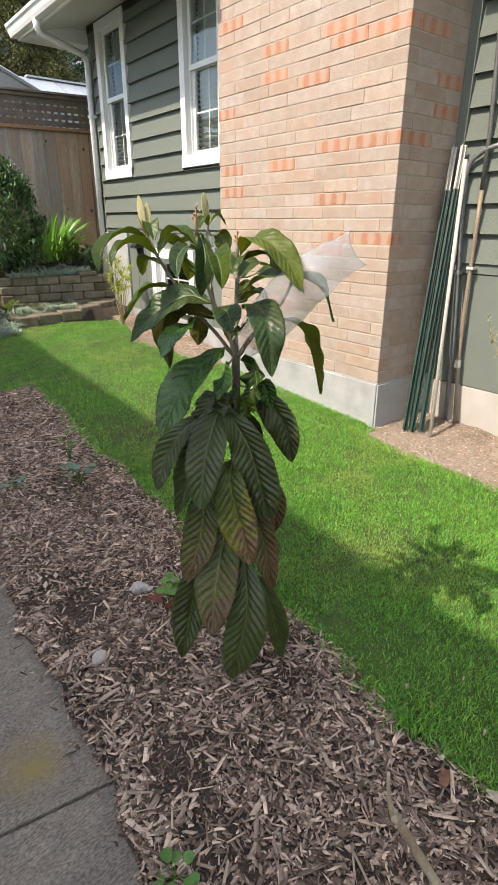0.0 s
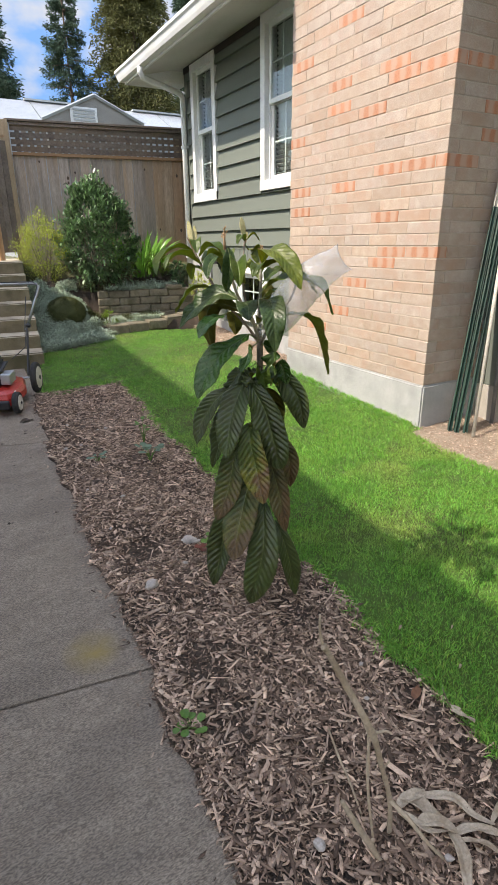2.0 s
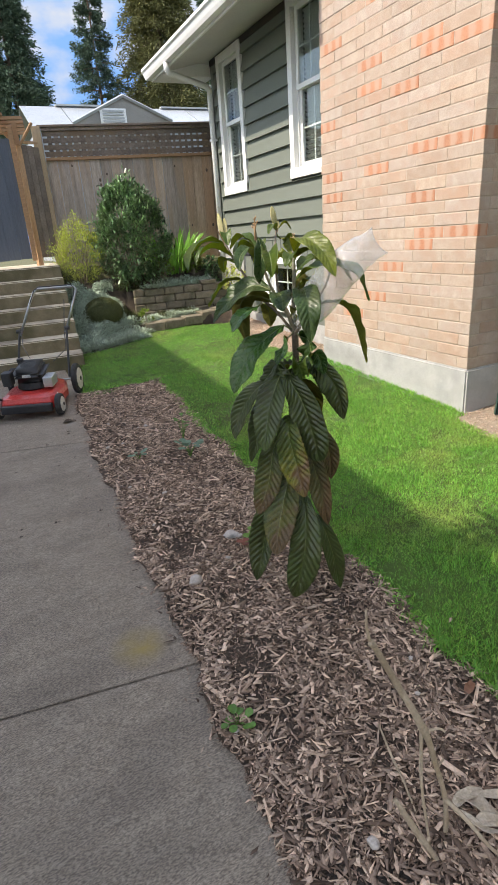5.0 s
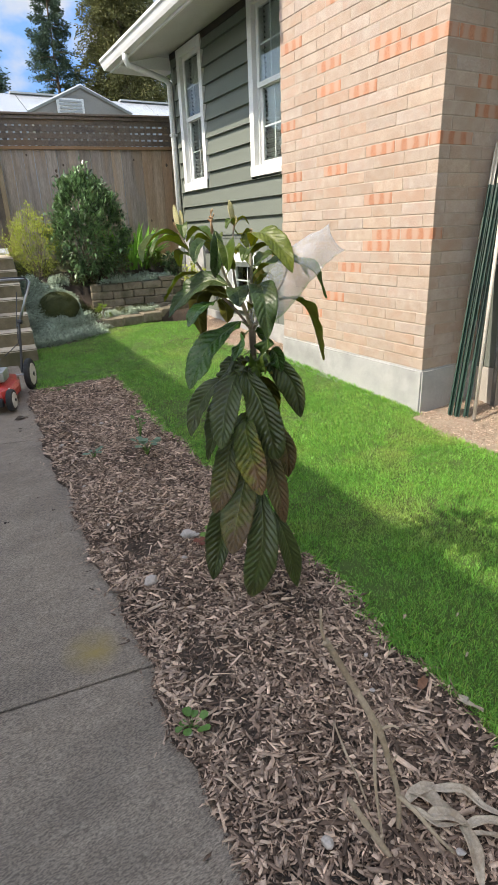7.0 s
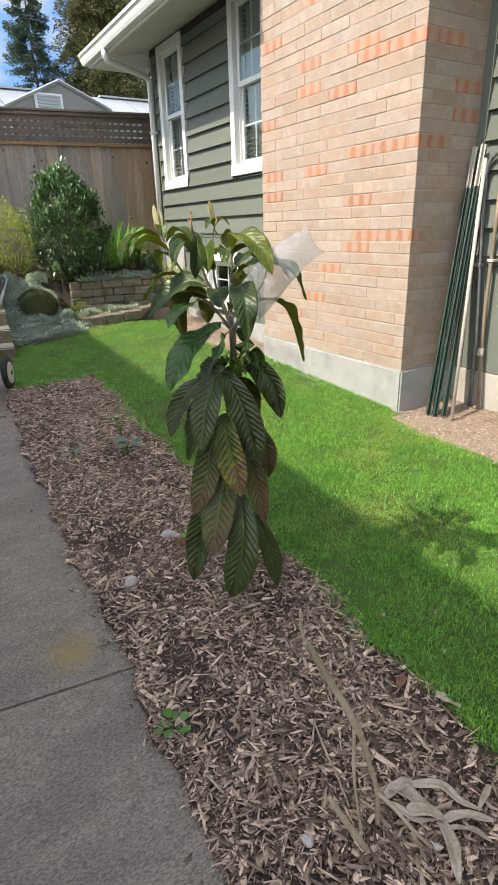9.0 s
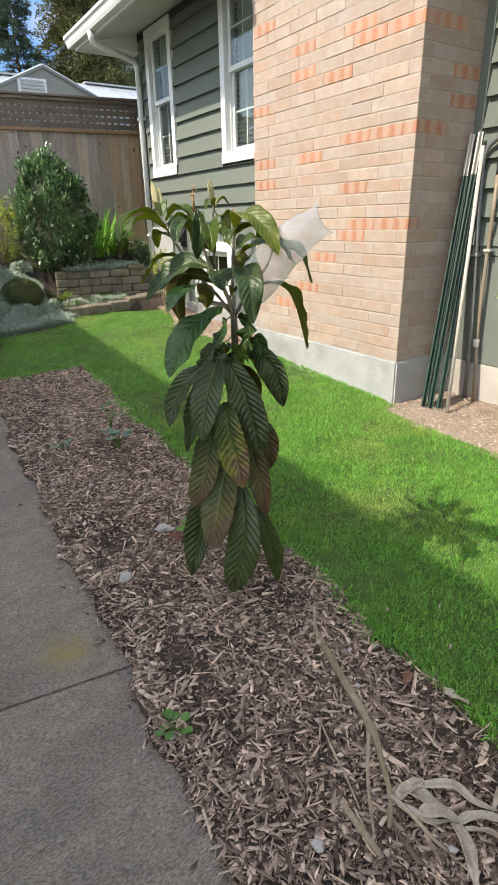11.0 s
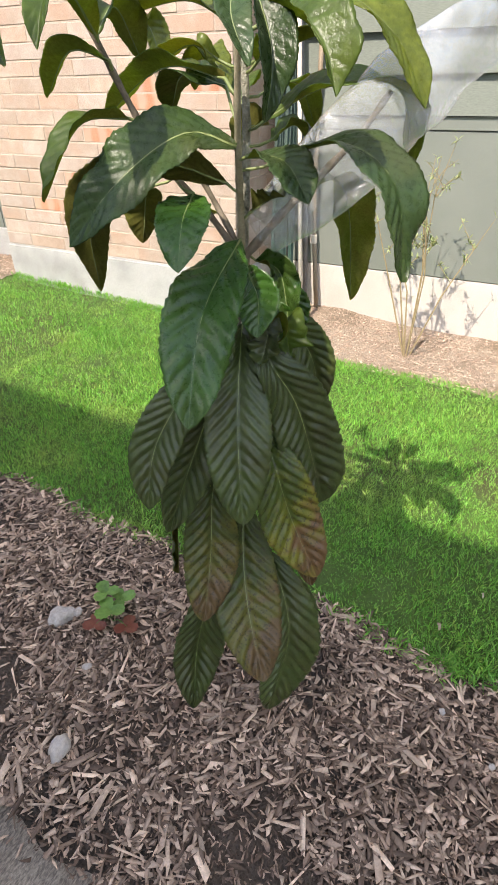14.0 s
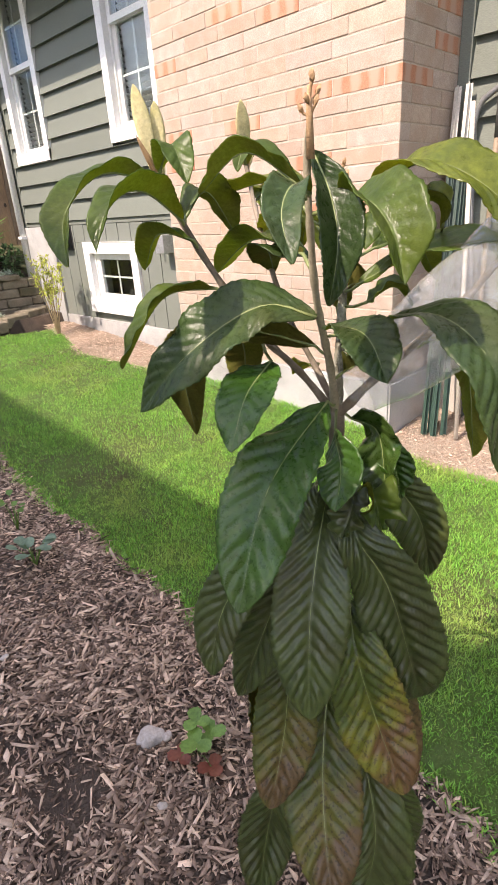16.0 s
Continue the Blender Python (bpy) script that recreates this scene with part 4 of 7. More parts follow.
M_LEAF_SUN = mat("yellow_green_leaf", (0.120, 0.155, 0.020), (0.170, 0.205, 0.030), 0.32, 30, 120, 0.42, (0.10, 0.135, 0.02), 20, spec=0.45, dist=0.0015, per_piece=0.1, trans=0.45, tgain=2.0)
M_LEAF_UNDER = mat("downy_leaf_underside", (0.13, 0.13, 0.03), (0.17, 0.165, 0.045), 0.8, 26, 260, 0.2, (0.16, 0.135, 0.04), 12, spec=0.15, dist=0.0015, per_piece=0.12, trans=0.55, tgain=3.6)
M_LEAF_CROWN = mat("crown_leaf", (0.034, 0.066, 0.021), (0.056, 0.098, 0.028), 0.30, 22, 120, 0.42, (0.060, 0.082, 0.025), 9, spec=0.42, dist=0.0018, per_piece=0.14, trans=0.35, tgain=2.4)


def ageing_leaf(name, green, yellow, brown, start, end, spots=0.7):
    """A leaf that turns from green through yellow to brown towards its tip and rim, in blotches, with small dark spots."""
    m = mat(name, green, tuple(1.35 * v for v in green), 0.36, 22, 260, 0.14, spec=0.42, dist=0.0015, per_piece=0.1, trans=0.16)
    n, l = m.node_tree.nodes, m.node_tree.links
    base = n["Principled BSDF"].inputs["Base Color"]
    co, uv, sep, a, b, rp, mr, x = (n.new("ShaderNode" + k) for k in ("TexCoord", "UVMap", "SeparateXYZ", "TexNoise", "TexNoise", "ValToRGB", "MapRange", "Mix"))
    a.inputs["Scale"].default_value, a.inputs["Detail"].default_value, a.inputs["Distortion"].default_value = 26, 6, 0.4
    b.inputs["Scale"].default_value, b.inputs["Detail"].default_value = 170, 1
    l.new(co.outputs["Object"], a.inputs["Vector"])
    l.new(co.outputs["Object"], b.inputs["Vector"])
    l.new(uv.outputs["UV"], sep.inputs[0])
    age, rim, total = n.new("ShaderNodeMath"), n.new("ShaderNodeMath"), n.new("ShaderNodeMath")
    rim.operation, rim.inputs[1].default_value = "MULTIPLY_ADD", -0.35       # one side ages before the other
    l.new(sep.outputs["X"], rim.inputs[0])
    l.new(sep.outputs["Y"], rim.inputs[2])
    age.operation, age.inputs[1].default_value = "MULTIPLY_ADD", 1.25
    l.new(a.outputs["Fac"], age.inputs[0])
    l.new(rim.outputs[0], age.inputs[2])
    total.operation, total.inputs[1].default_value = "SUBTRACT", 0.33
    l.new(age.outputs[0], total.inputs[0])
    e = rp.color_ramp.elements
    e[0].position, e[0].color = start, (*green, 1)
    e[1].position, e[1].color = end, (*brown, 1)
    k = e.new(start + 0.45 * (end - start))
    k.color = (*yellow, 1)
    l.new(total.outputs[0], rp.inputs["Fac"])
    mr.inputs["From Min"].default_value, mr.inputs["From Max"].default_value = 0.56, 0.66
    mr.inputs["To Max"].default_value = spots
    l.new(b.outputs["Fac"], mr.inputs["Value"])
    x.data_type = "RGBA"
    x.inputs["B"].default_value = (0.035, 0.025, 0.012, 1)
    l.new(mr.outputs[0], x.inputs["Factor"])
    l.new(rp.outputs["Color"], x.inputs["A"])
    l.new(x.outputs["Result"], base)
    return m


M_LEAF_OLD = ageing_leaf("olive_old_leaf", (0.055, 0.076, 0.018), (0.120, 0.115, 0.026), (0.125, 0.078, 0.034), 0.46, 1.12, 0.7)
M_LEAF_SICK = ageing_leaf("yellowed_leaf", (0.065, 0.095, 0.018), (0.19, 0.185, 0.025), (0.165, 0.092, 0.040), 0.48, 1.05)
M_LEAF_BROWN = ageing_leaf("browned_leaf", (0.060, 0.066, 0.026), (0.11, 0.10, 0.034), (0.145, 0.085, 0.040), 0.3, 1.0)
M_BUD = mat("downy_bud", (0.60, 0.53, 0.27), (0.72, 0.65, 0.38), 0.85, 40, 200, 0.4, (0.50, 0.46, 0.2), 20, dist=0.002, trans=0.25)
M_FLOWER = mat("rusty_stalk", (0.36, 0.21, 0.11), (0.48, 0.31, 0.17), 0.9, 60, 260, 0.5, dist=0.002)

sapling = empty("loquat_sapling", "young loquat sapling with large ribbed dark green leaves", "sapling")
CROTCH = Vector((1.045, 2.549, 1.092))


def spline(pts, n):
    """Evenly spaced points on a smooth curve through the given ones."""
    pts = [Vector(p) for p in pts]
    ext = [2 * pts[0] - pts[1]] + pts + [2 * pts[-1] - pts[-2]]
    dense = []
    for i in range(1, len(ext) - 2):
        p0, p1, p2, p3 = ext[i - 1:i + 3]
        for k in range(24):
            t = k / 24
            dense.append(0.5 * ((2 * p1) + (p2 - p0) * t + (2 * p0 - 5 * p1 + 4 * p2 - p3) * t * t + (3 * p1 - p0 - 3 * p2 + p3) * t ** 3))
    dense.append(pts[-1])
    run = [0.0]
    for a, b in zip(dense, dense[1:]):
        run.append(run[-1] + (b - a).length)
    out, k = [], 0
    for i in range(n + 1):
        d = run[-1] * i / n
        while k < len(run) - 2 and run[k + 1] < d:
            k += 1
        f = (d - run[k]) / max(run[k + 1] - run[k], 1e-9)
        out.append(dense[k].lerp(dense[k + 1], min(max(f, 0), 1)))
    return out, run[-1]


STEMS = []


def stem(name, pts, radii, material, label=""):
    """A knobbly tapering stem through a few points."""
    n = 8 * (len(pts) - 1)
    line, _ = spline(pts, n)
    STEMS.append(line)
    rr = []
    for i in range(n + 1):
        f = i / n * (len(radii) - 1)
        k = min(int(f), len(radii) - 2)
        rr.append((radii[k] + (radii[k + 1] - radii[k]) * (f - k)) * (1 + 0.10 * math.sin(5.1 * i) + 0.06 * math.sin(2.3 * i)))
    return part(name, tube(bmesh.new(), line, rr, 9), material, sapling, label, True)


stem("trunk", [(1.062, 2.562, gz(1.06, 2.56) - 0.03), (1.058, 2.558, 0.35), (1.05, 2.553, 0.75), CROTCH], [0.0165, 0.0150, 0.0135, 0.0125], M_BARK)
stem("branch", [CROTCH - Vector((0, 0, 0.02)), (1.003, 2.583, 1.145), (0.945, 2.613, 1.214), (0.905, 2.628, 1.28), (0.866, 2.637, 1.345), (0.846, 2.651, 1.397)], [0.0060, 0.0050, 0.0046, 0.0043, 0.0040, 0.0036], M_BARK)
stem("branch", [CROTCH - Vector((0, 0, 0.01)), (1.045, 2.59, 1.145), (1.032, 2.632, 1.225), (1.062, 2.70, 1.33), (1.108, 2.768, 1.425)], [0.0052, 0.0044, 0.0040, 0.0036, 0.0030], M_BARK)
stem("branch", [CROTCH + Vector((0, 0, -0.02)), (1.005, 2.53, 1.155), (0.925, 2.49, 1.258), (0.889, 2.470, 1.34), (0.872, 2.459, 1.401), (0.862, 2.447, 1.425)], [0.0068, 0.0054, 0.0048, 0.0043, 0.0038, 0.0030], M_SHOOT)
stem("branch", [CROTCH + Vector((0, 0, -0.02)), (1.036, 2.538, 1.173), (1.042, 2.538, 1.25), (1.047, 2.543, 1.32), (1.049, 2.546, 1.372)], [0.0085, 0.0072, 0.0064, 0.0056, 0.0040], M_LICHEN)
stem("branch", [CROTCH - Vector((0, 0, 0.02)), (1.05, 2.485, 1.143), (1.062, 2.422, 1.206), (1.066, 2.38, 1.25), (1.062, 2.345, 1.296)], [0.0078, 0.0062, 0.0054, 0.0046, 0.0036], M_BARK)


def near_stem(p):
    """The stem point that a petiole would leave from: close by and a little below."""
    return min((q for line in STEMS for q in line), key=lambda q: (q - p - Vector((0, 0, -0.012))).length)


def leaf(pts, width, material, ribs=13, out=None, twist=0.0, cup=0.15, wave=0.09, relief=0.118, label="", node=None, seed=0, blunt=0.84, fat=0.82, under=None, back=0.0, face=None):
    """One leaf of some thickness: midrib on a smooth curve, blade folded along it, pillowed between its side veins, rim toothed and a little wavy.
    out: the horizontal way that its upper face looks where it hangs; face: the way that it looks all along."""
    NS, NU = ribs * 7, 12
    if back:
        a, q = Vector(pts[0]), Vector(node)
        pts = [a + (q - a) * back + Vector((0, 0, 0.25 * back * (q - a).length))] + list(pts)
    spine, length = spline(pts, NS)
    a, c = spine[0], spine[-1]
    h = Vector((out[0], out[1], 0)) if out else Vector((c.x - a.x, c.y - a.y, 0))
    h.normalize()
    across = h.cross(Vector((0, 0, 1)))
    bm = bmesh.new()
    uvl = bm.loops.layers.uv.new("leaf")
    top, low = [], []
    peak = (fat / (fat + blunt)) ** fat * (blunt / (fat + blunt)) ** blunt
    for i, p in enumerate(spine):
        s = i / NS
        t = (spine[min(i + 1, NS)] - spine[max(i - 1, 0)]).normalized()
        side = t.cross(Vector(face)).normalized() if face else (across - t * across.dot(t)).normalized()
        side = Matrix.Rotation(twist * (0.3 + 0.7 * s), 3, t) @ side
        nor = side.cross(t).normalized()
        w = width * 0.5 * (s ** fat * (1 - s) ** blunt / peak) + 0.0010
        droop = noise.noise((s * 2.3, seed * 1.7, 4.2))
        sweep = 0.10 * width * math.sin(seed * 2.39)
        r0, r1 = [], []
        for j in range(-NU, NU + 1):
            u = j / NU
            au = abs(u)
            q = ribs * (s - 0.20 * au * (1 - 0.3 * s) + 0.010 * noise.noise((s * 7, u * 3, seed)))
            pillow = (1 - abs(2 * (q % 1.0) ** 0.8 - 1) ** 2.8) * relief * width * min(1, au * 3.2) * (1 - 0.55 * au ** 5) * min(1, 9 * s, 9 * (1 - s)) * (0.75 + 0.5 * noise.noise((math.floor(q) * 3.3, math.copysign(2, u), seed)))
            saw = 0.075 * (1 - (ribs * 1.9 * s) % 1) if au > 0.99 else 0
            edge = wave * width * au * au * noise.noise((6 * s + seed * 3.1, math.copysign(3, u), seed)) * 2
            fold = cup * width * 0.5 * (au ** 1.25) * (1 + 0.6 * droop * math.copysign(1, u)) * (w / (width * 0.5))
            v = p + side * (u * w * (1 + saw) * (1 - 0.10 * cup) * (1 + 0.10 * droop * math.copysign(1, u)) + sweep * math.sin(math.pi * s)) + nor * (fold + pillow + edge)
            r0.append(bm.verts.new(v))
            r1.append(bm.verts.new(v - nor * 0.0009))
        top.append(r0)
        low.append(r1)

    def quad(vs, uvs, slot):
        f = bm.faces.new(vs)
        f.material_index = slot
        for lp, q in zip(f.loops, uvs):
            lp[uvl].uv = q
    for i in range(NS):
        for j in range(2 * NU):
            q = [(j / (2 * NU), i / NS), ((j + 1) / (2 * NU), i / NS), ((j + 1) / (2 * NU), (i + 1) / NS), (j / (2 * NU), (i + 1) / NS)]
            quad((top[i][j], top[i][j + 1], top[i + 1][j + 1], top[i + 1][j]), q, 0)
            quad((low[i][j], low[i + 1][j], low[i + 1][j + 1], low[i][j + 1]), [q[0], q[3], q[2], q[1]], 1)
    for i in range(NS):
        for j in (0, 2 * NU):
            quad((top[i][j], top[i + 1][j], low[i + 1][j], low[i][j]), [(j / (2 * NU), i / NS)] * 4, 0)
    rib = [top[i][NU].co + (low[i][NU].co - top[i][NU].co) * 0.6 for i in range(0, NS + 1, 6)]
    ob = part("leaf", bm, material, sapling, label, True)
    ob.data.materials.append(under or M_LEAF_UNDER)
    start = Vector(node) if node is not None else near_stem(a)
    mid = (start + a) / 2 - Vector((0, 0, 0.08 * (a - start).length))
    line = [start, mid] + rib if (a - start).length > 0.008 else rib
    radii = [0.0022 if k < 3 else 0.0017 * (1 - 0.75 * k / len(line)) for k in range(len(line))]
    part("midrib", tube(bmesh.new(), line, radii, 6), M_RIB, ob, smooth=True)
    return ob


def trunk_at(z):
    return (1.052, 2.553, z)


D, R_, G_, S_, O_, Y_, N_, C_ = M_LEAF, M_LEAF_RICH, M_LEAF_MID, M_LEAF_SUN, M_LEAF_OLD, M_LEAF_SICK, M_LEAF_BROWN, M_LEAF_CROWN
old, sick = "olive ageing leaf with brown spots", "yellowed leaf browning towards the tip"
withered = "withered grey-green leaf, curled and crumpled"
OUT = (-0.77, -0.64)
# hanging leaves of the trunk
leaf([(0.985, 2.520, 1.118), (0.853, 2.503, 1.045), (0.766, 2.487, 0.925)], 0.095, R_, 10, OUT, 0.05, 0.14, 0.07, 0.075, node=CROTCH, seed=1, blunt=0.74)
leaf([(0.996, 2.516, 1.074), (0.958, 2.486, 1.046), (0.922, 2.462, 1.000)], 0.066, R_, 10, OUT, 0.0, 0.15, 0.08, 0.06, node=CROTCH, seed=2, face=(-0.8, -0.35, -0.4))
leaf([(0.963, 2.508, 0.955), (0.899, 2.476, 0.848), (0.850, 2.452, 0.706)], 0.102, D, 15, OUT, 0.0, 0.12, 0.03, node=trunk_at(1.0), seed=3, back=0.4, blunt=0.70)
leaf([(0.968, 2.460, 0.937), (0.995, 2.422, 0.850), (1.028, 2.378, 0.652)], 0.112, D, 15, (-0.66, -0.75), 0.05, 0.16, 0.03, node=trunk_at(0.99), seed=4, back=0.4, blunt=0.5)
leaf([(1.098, 2.520, 0.978), (1.154, 2.470, 0.880), (1.180, 2.448, 0.758)], 0.088, D, 13, (-0.7, -0.7), 0.15, 0.30, 0.04, node=trunk_at(1.02), seed=5, back=0.4)
leaf([(0.885, 2.575, 0.885), (0.842, 2.602, 0.806), (0.806, 2.606, 0.716)], 0.076, D, 13, (-0.85, -0.35), 0.0, 0.2, 0.04, node=trunk_at(0.95), seed=6, back=0.4, blunt=0.70)
leaf([(0.925, 2.548, 0.880), (0.902, 2.592, 0.746), (0.876, 2.627, 0.598)], 0.088, D, 13, (-0.9, -0.3), 0.1, 0.35, 0.05, node=trunk_at(0.93), seed=7, back=0.4)
leaf([(0.940, 2.434, 0.765), (0.948, 2.400, 0.650), (0.944, 2.350, 0.545)], 0.104, Y_, 13, (-0.70, -0.72), 0.12, 0.22, 0.06, label=sick, node=trunk_at(0.84), seed=8, back=0.4, blunt=0.70)
leaf([(1.035, 2.455, 0.660), (1.058, 2.425, 0.530), (1.072, 2.400, 0.372)], 0.080, N_, 13, (-0.6, -0.8), 0.0, 0.2, 0.06, label="browned ageing leaf with a rusty tip", node=trunk_at(0.76), seed=9, back=0.4)
leaf([(0.940, 2.572, 0.655), (0.903, 2.565, 0.525), (0.852, 2.545, 0.415)], 0.104, O_, 13, (-0.80, -0.60), -0.05, 0.12, 0.05, label=old, node=trunk_at(0.74), seed=10, back=0.4, blunt=0.70)
leaf([(0.994, 2.524, 0.568), (0.932, 2.478, 0.440), (0.850, 2.412, 0.308)], 0.128, O_, 13, OUT, 0.0, 0.10, 0.04, label=old, node=trunk_at(0.64), seed=11, back=0.4, blunt=0.70)
leaf([(1.004, 2.455, 0.438), (0.972, 2.415, 0.300), (0.932, 2.437, 0.072)], 0.122, D, 14, (-0.72, -0.70), 0.0, 0.16, 0.04, node=trunk_at(0.52), seed=12, back=0.4, blunt=0.70)
leaf([(0.905, 2.572, 0.395), (0.888, 2.600, 0.240), (0.845, 2.588, 0.092)], 0.108, D, 13, (-0.85, -0.5), -0.1, 0.42, 0.04, node=trunk_at(0.48), seed=13, back=0.4)
leaf([(1.085, 2.440, 0.330), (1.118, 2.424, 0.200), (1.140, 2.425, 0.045)], 0.072, D, 13, (-0.25, -0.95), 0.0, 0.3, 0.05, node=trunk_at(0.42), seed=14, back=0.4)
leaf([(1.085, 2.500, 0.720), (1.120, 2.475, 0.640), (1.132, 2.465, 0.520)], 0.070, N_, 12, (-0.45, -0.85), 0.0, 0.3, 0.05, label="browned ageing leaf with a rusty tip", node=trunk_at(0.80), seed=15, back=0.4)
leaf([(1.09, 2.60, 0.90), (1.15, 2.63, 0.82), (1.17, 2.64, 0.65)], 0.085, D, 12, (0.8, 0.5), node=trunk_at(0.96), seed=17)
leaf([(1.08, 2.62, 0.68), (1.12, 2.66, 0.60), (1.14, 2.67, 0.42)], 0.085, O_, 12, (0.6, 0.8), label=old, node=trunk_at(0.76), seed=18)
leaf([(0.99, 2.61, 0.66), (0.96, 2.66, 0.56), (0.95, 2.67, 0.40)], 0.085, D, 12, (-0.5, 0.85), node=trunk_at(0.72), seed=19)
# crumpled old leaves below the fork
leaf([(1.050, 2.528, 1.072), (1.070, 2.490, 1.055), (1.062, 2.470, 0.985), (1.045, 2.468, 0.935)], 0.058, R_, 8, (-0.7, -0.7), 0.8, 0.7, 0.5, 0.10, withered, CROTCH, 61)
leaf([(1.000, 2.490, 0.985), (0.972, 2.472, 0.985), (0.945, 2.468, 0.945)], 0.052, D, 8, OUT, 0.6, 0.7, 0.5, 0.10, withered, trunk_at(0.99), 62)
leaf([(1.010, 2.485, 0.985), (1.000, 2.455, 0.985), (1.010, 2.446, 0.935)], 0.050, G_, 8, OUT, -0.6, 0.7, 0.5, 0.10, withered, trunk_at(0.99), 63)
leaf([(1.052, 2.510, 1.000), (1.070, 2.482, 0.985), (1.078, 2.470, 0.925)], 0.040, R_, 8, OUT, 0.5, 0.8, 0.4, 0.10, withered, trunk_at(1.0), 64)
leaf([(1.06, 2.515, 1.010), (1.10, 2.49, 1.0), (1.115, 2.475, 0.93)], 0.055, R_, 10, (-0.6, -0.7), 0.2, 0.3, 0.2, node=trunk_at(1.03), seed=21)
leaf([(0.985, 2.54, 0.99), (0.945, 2.545, 0.97), (0.915, 2.545, 0.90)], 0.060, D, 10, (-0.9, -0.3), 0.0, 0.3, 0.2, node=trunk_at(1.02), seed=20)
# crown: long leaves arching out from the branches
leaf([(0.853, 2.655, 1.388), (0.787, 2.660, 1.402), (0.728, 2.648, 1.366), (0.694, 2.605, 1.318)], 0.038, G_, 13, None, 0.1, 0.6, relief=0.032, seed=22)
leaf([(0.862, 2.634, 1.350), (0.785, 2.604, 1.380), (0.737, 2.588, 1.368), (0.712, 2.580, 1.330)], 0.042, G_, 13, None, 0.2, 0.6, relief=0.032, seed=23)
leaf([(0.874, 2.466, 1.374), (0.848, 2.516, 1.408), (0.826, 2.559, 1.374)], 0.040, G_, 12, None, 0.1, 0.6, relief=0.032, seed=24)
leaf([(0.871, 2.640, 1.353), (0.906, 2.637, 1.380), (0.953, 2.641, 1.330)], 0.048, G_, 12, None, -0.35, 0.5, relief=0.032, seed=25)
leaf([(0.885, 2.475, 1.358), (0.930, 2.555, 1.384), (0.937, 2.650, 1.375)], 0.042, S_, 12, None, -0.1, 0.5, relief=0.032, seed=26)
leaf([(0.862, 2.448, 1.368), (0.830, 2.438, 1.374), (0.800, 2.425, 1.352), (0.778, 2.400, 1.316)], 0.034, C_, 12, (-0.65, -0.75), 0.0, 0.5, relief=0.035, seed=27)
leaf([(0.876, 2.455, 1.402), (0.872, 2.436, 1.366), (0.858, 2.418, 1.324), (0.850, 2.418, 1.270)], 0.041, C_, 14, (-0.55, -0.83), 0.15, 0.85, relief=0.032, seed=28)
leaf([(0.900, 2.440, 1.358), (0.880, 2.396, 1.358), (0.868, 2.364, 1.332), (0.858, 2.346, 1.292)], 0.050, G_, 12, None, 0.15, 0.9, relief=0.035, seed=29)
leaf([(1.030, 2.505, 1.352), (1.014, 2.416, 1.393), (1.036, 2.340, 1.352), (1.047, 2.297, 1.278)], 0.068, S_, 14, (-0.15, -0.98), 0.45, 0.3, relief=0.048, seed=30)
leaf([(1.045, 2.520, 1.335), (1.035, 2.420, 1.355), (1.094, 2.430, 1.320)], 0.052, S_, 11, (0.3, -0.95), 0.0, 0.3, relief=0.032, seed=31)
leaf([(1.10, 2.53, 1.300), (1.20, 2.53, 1.305), (1.269, 2.518, 1.236)], 0.050, G_, 11, None, 0.0, 0.3, relief=0.032, seed=32, node=(1.047, 2.543, 1.29))
leaf([(1.032, 2.505, 1.264), (1.055, 2.433, 1.300), (1.103, 2.356, 1.304), (1.165, 2.340, 1.262), (1.204, 2.341, 1.186)], 0.078, G_, 15, None, 0.25, 0.25, relief=0.035, seed=33)
leaf([(1.000, 2.455, 1.228), (0.977, 2.372, 1.243), (0.945, 2.298, 1.202), (0.942, 2.274, 1.098)], 0.076, C_, 14, (-0.25, -0.97), 0.30, 0.22, relief=0.045, seed=34)
leaf([(1.090, 2.440, 1.185), (1.150, 2.438, 1.180), (1.205, 2.436, 1.128), (1.264, 2.430, 0.958)], 0.080, G_, 13, None, 0.3, 0.4, relief=0.040, seed=35)
leaf([(0.940, 2.488, 1.228), (0.927, 2.436, 1.226), (0.912, 2.390, 1.184)], 0.068, C_, 12, (-0.55, -0.83), 0.1, 0.25, relief=0.038, seed=36)
leaf([(0.930, 2.495, 1.240), (0.888, 2.541, 1.254), (0.818, 2.590, 1.208), (0.779, 2.650, 1.138)], 0.078, C_, 14, None, 0.0, 0.18, relief=0.042, seed=37, face=(-0.48, -0.42, 0.72))
leaf([(0.900, 2.632, 1.270), (0.840, 2.660, 1.264), (0.783, 2.682, 1.186)], 0.050, G_, 12, None, 0.1, 0.45, relief=0.032, seed=38)
leaf([(0.985, 2.540, 1.190), (0.905, 2.600, 1.215), (0.930, 2.735, 1.150), (0.967, 2.782, 1.012)], 0.076, D, 13, None, 0.0, 0.30, relief=0.038, seed=39, face=(0.62, 0.60, 0.45))
leaf([(1.000, 2.690, 1.175), (1.030, 2.725, 1.140), (1.050, 2.746, 1.078)], 0.060, D, 11, None, 0.0, 0.3, relief=0.032, seed=40, node=(1.032, 2.632, 1.20))
leaf([(0.905, 2.545, 1.188), (0.828, 2.518, 1.170), (0.783, 2.496, 1.124)], 0.062, R_, 11, (-0.75, -0.55), 0.1, 0.15, relief=0.035, seed=41, node=(0.955, 2.608, 1.20))
leaf([(0.870, 2.626, 1.328), (0.848, 2.664, 1.337), (0.870, 2.732, 1.292)], 0.030, G_, 10, None, 0.0, 0.6, relief=0.032, seed=42)
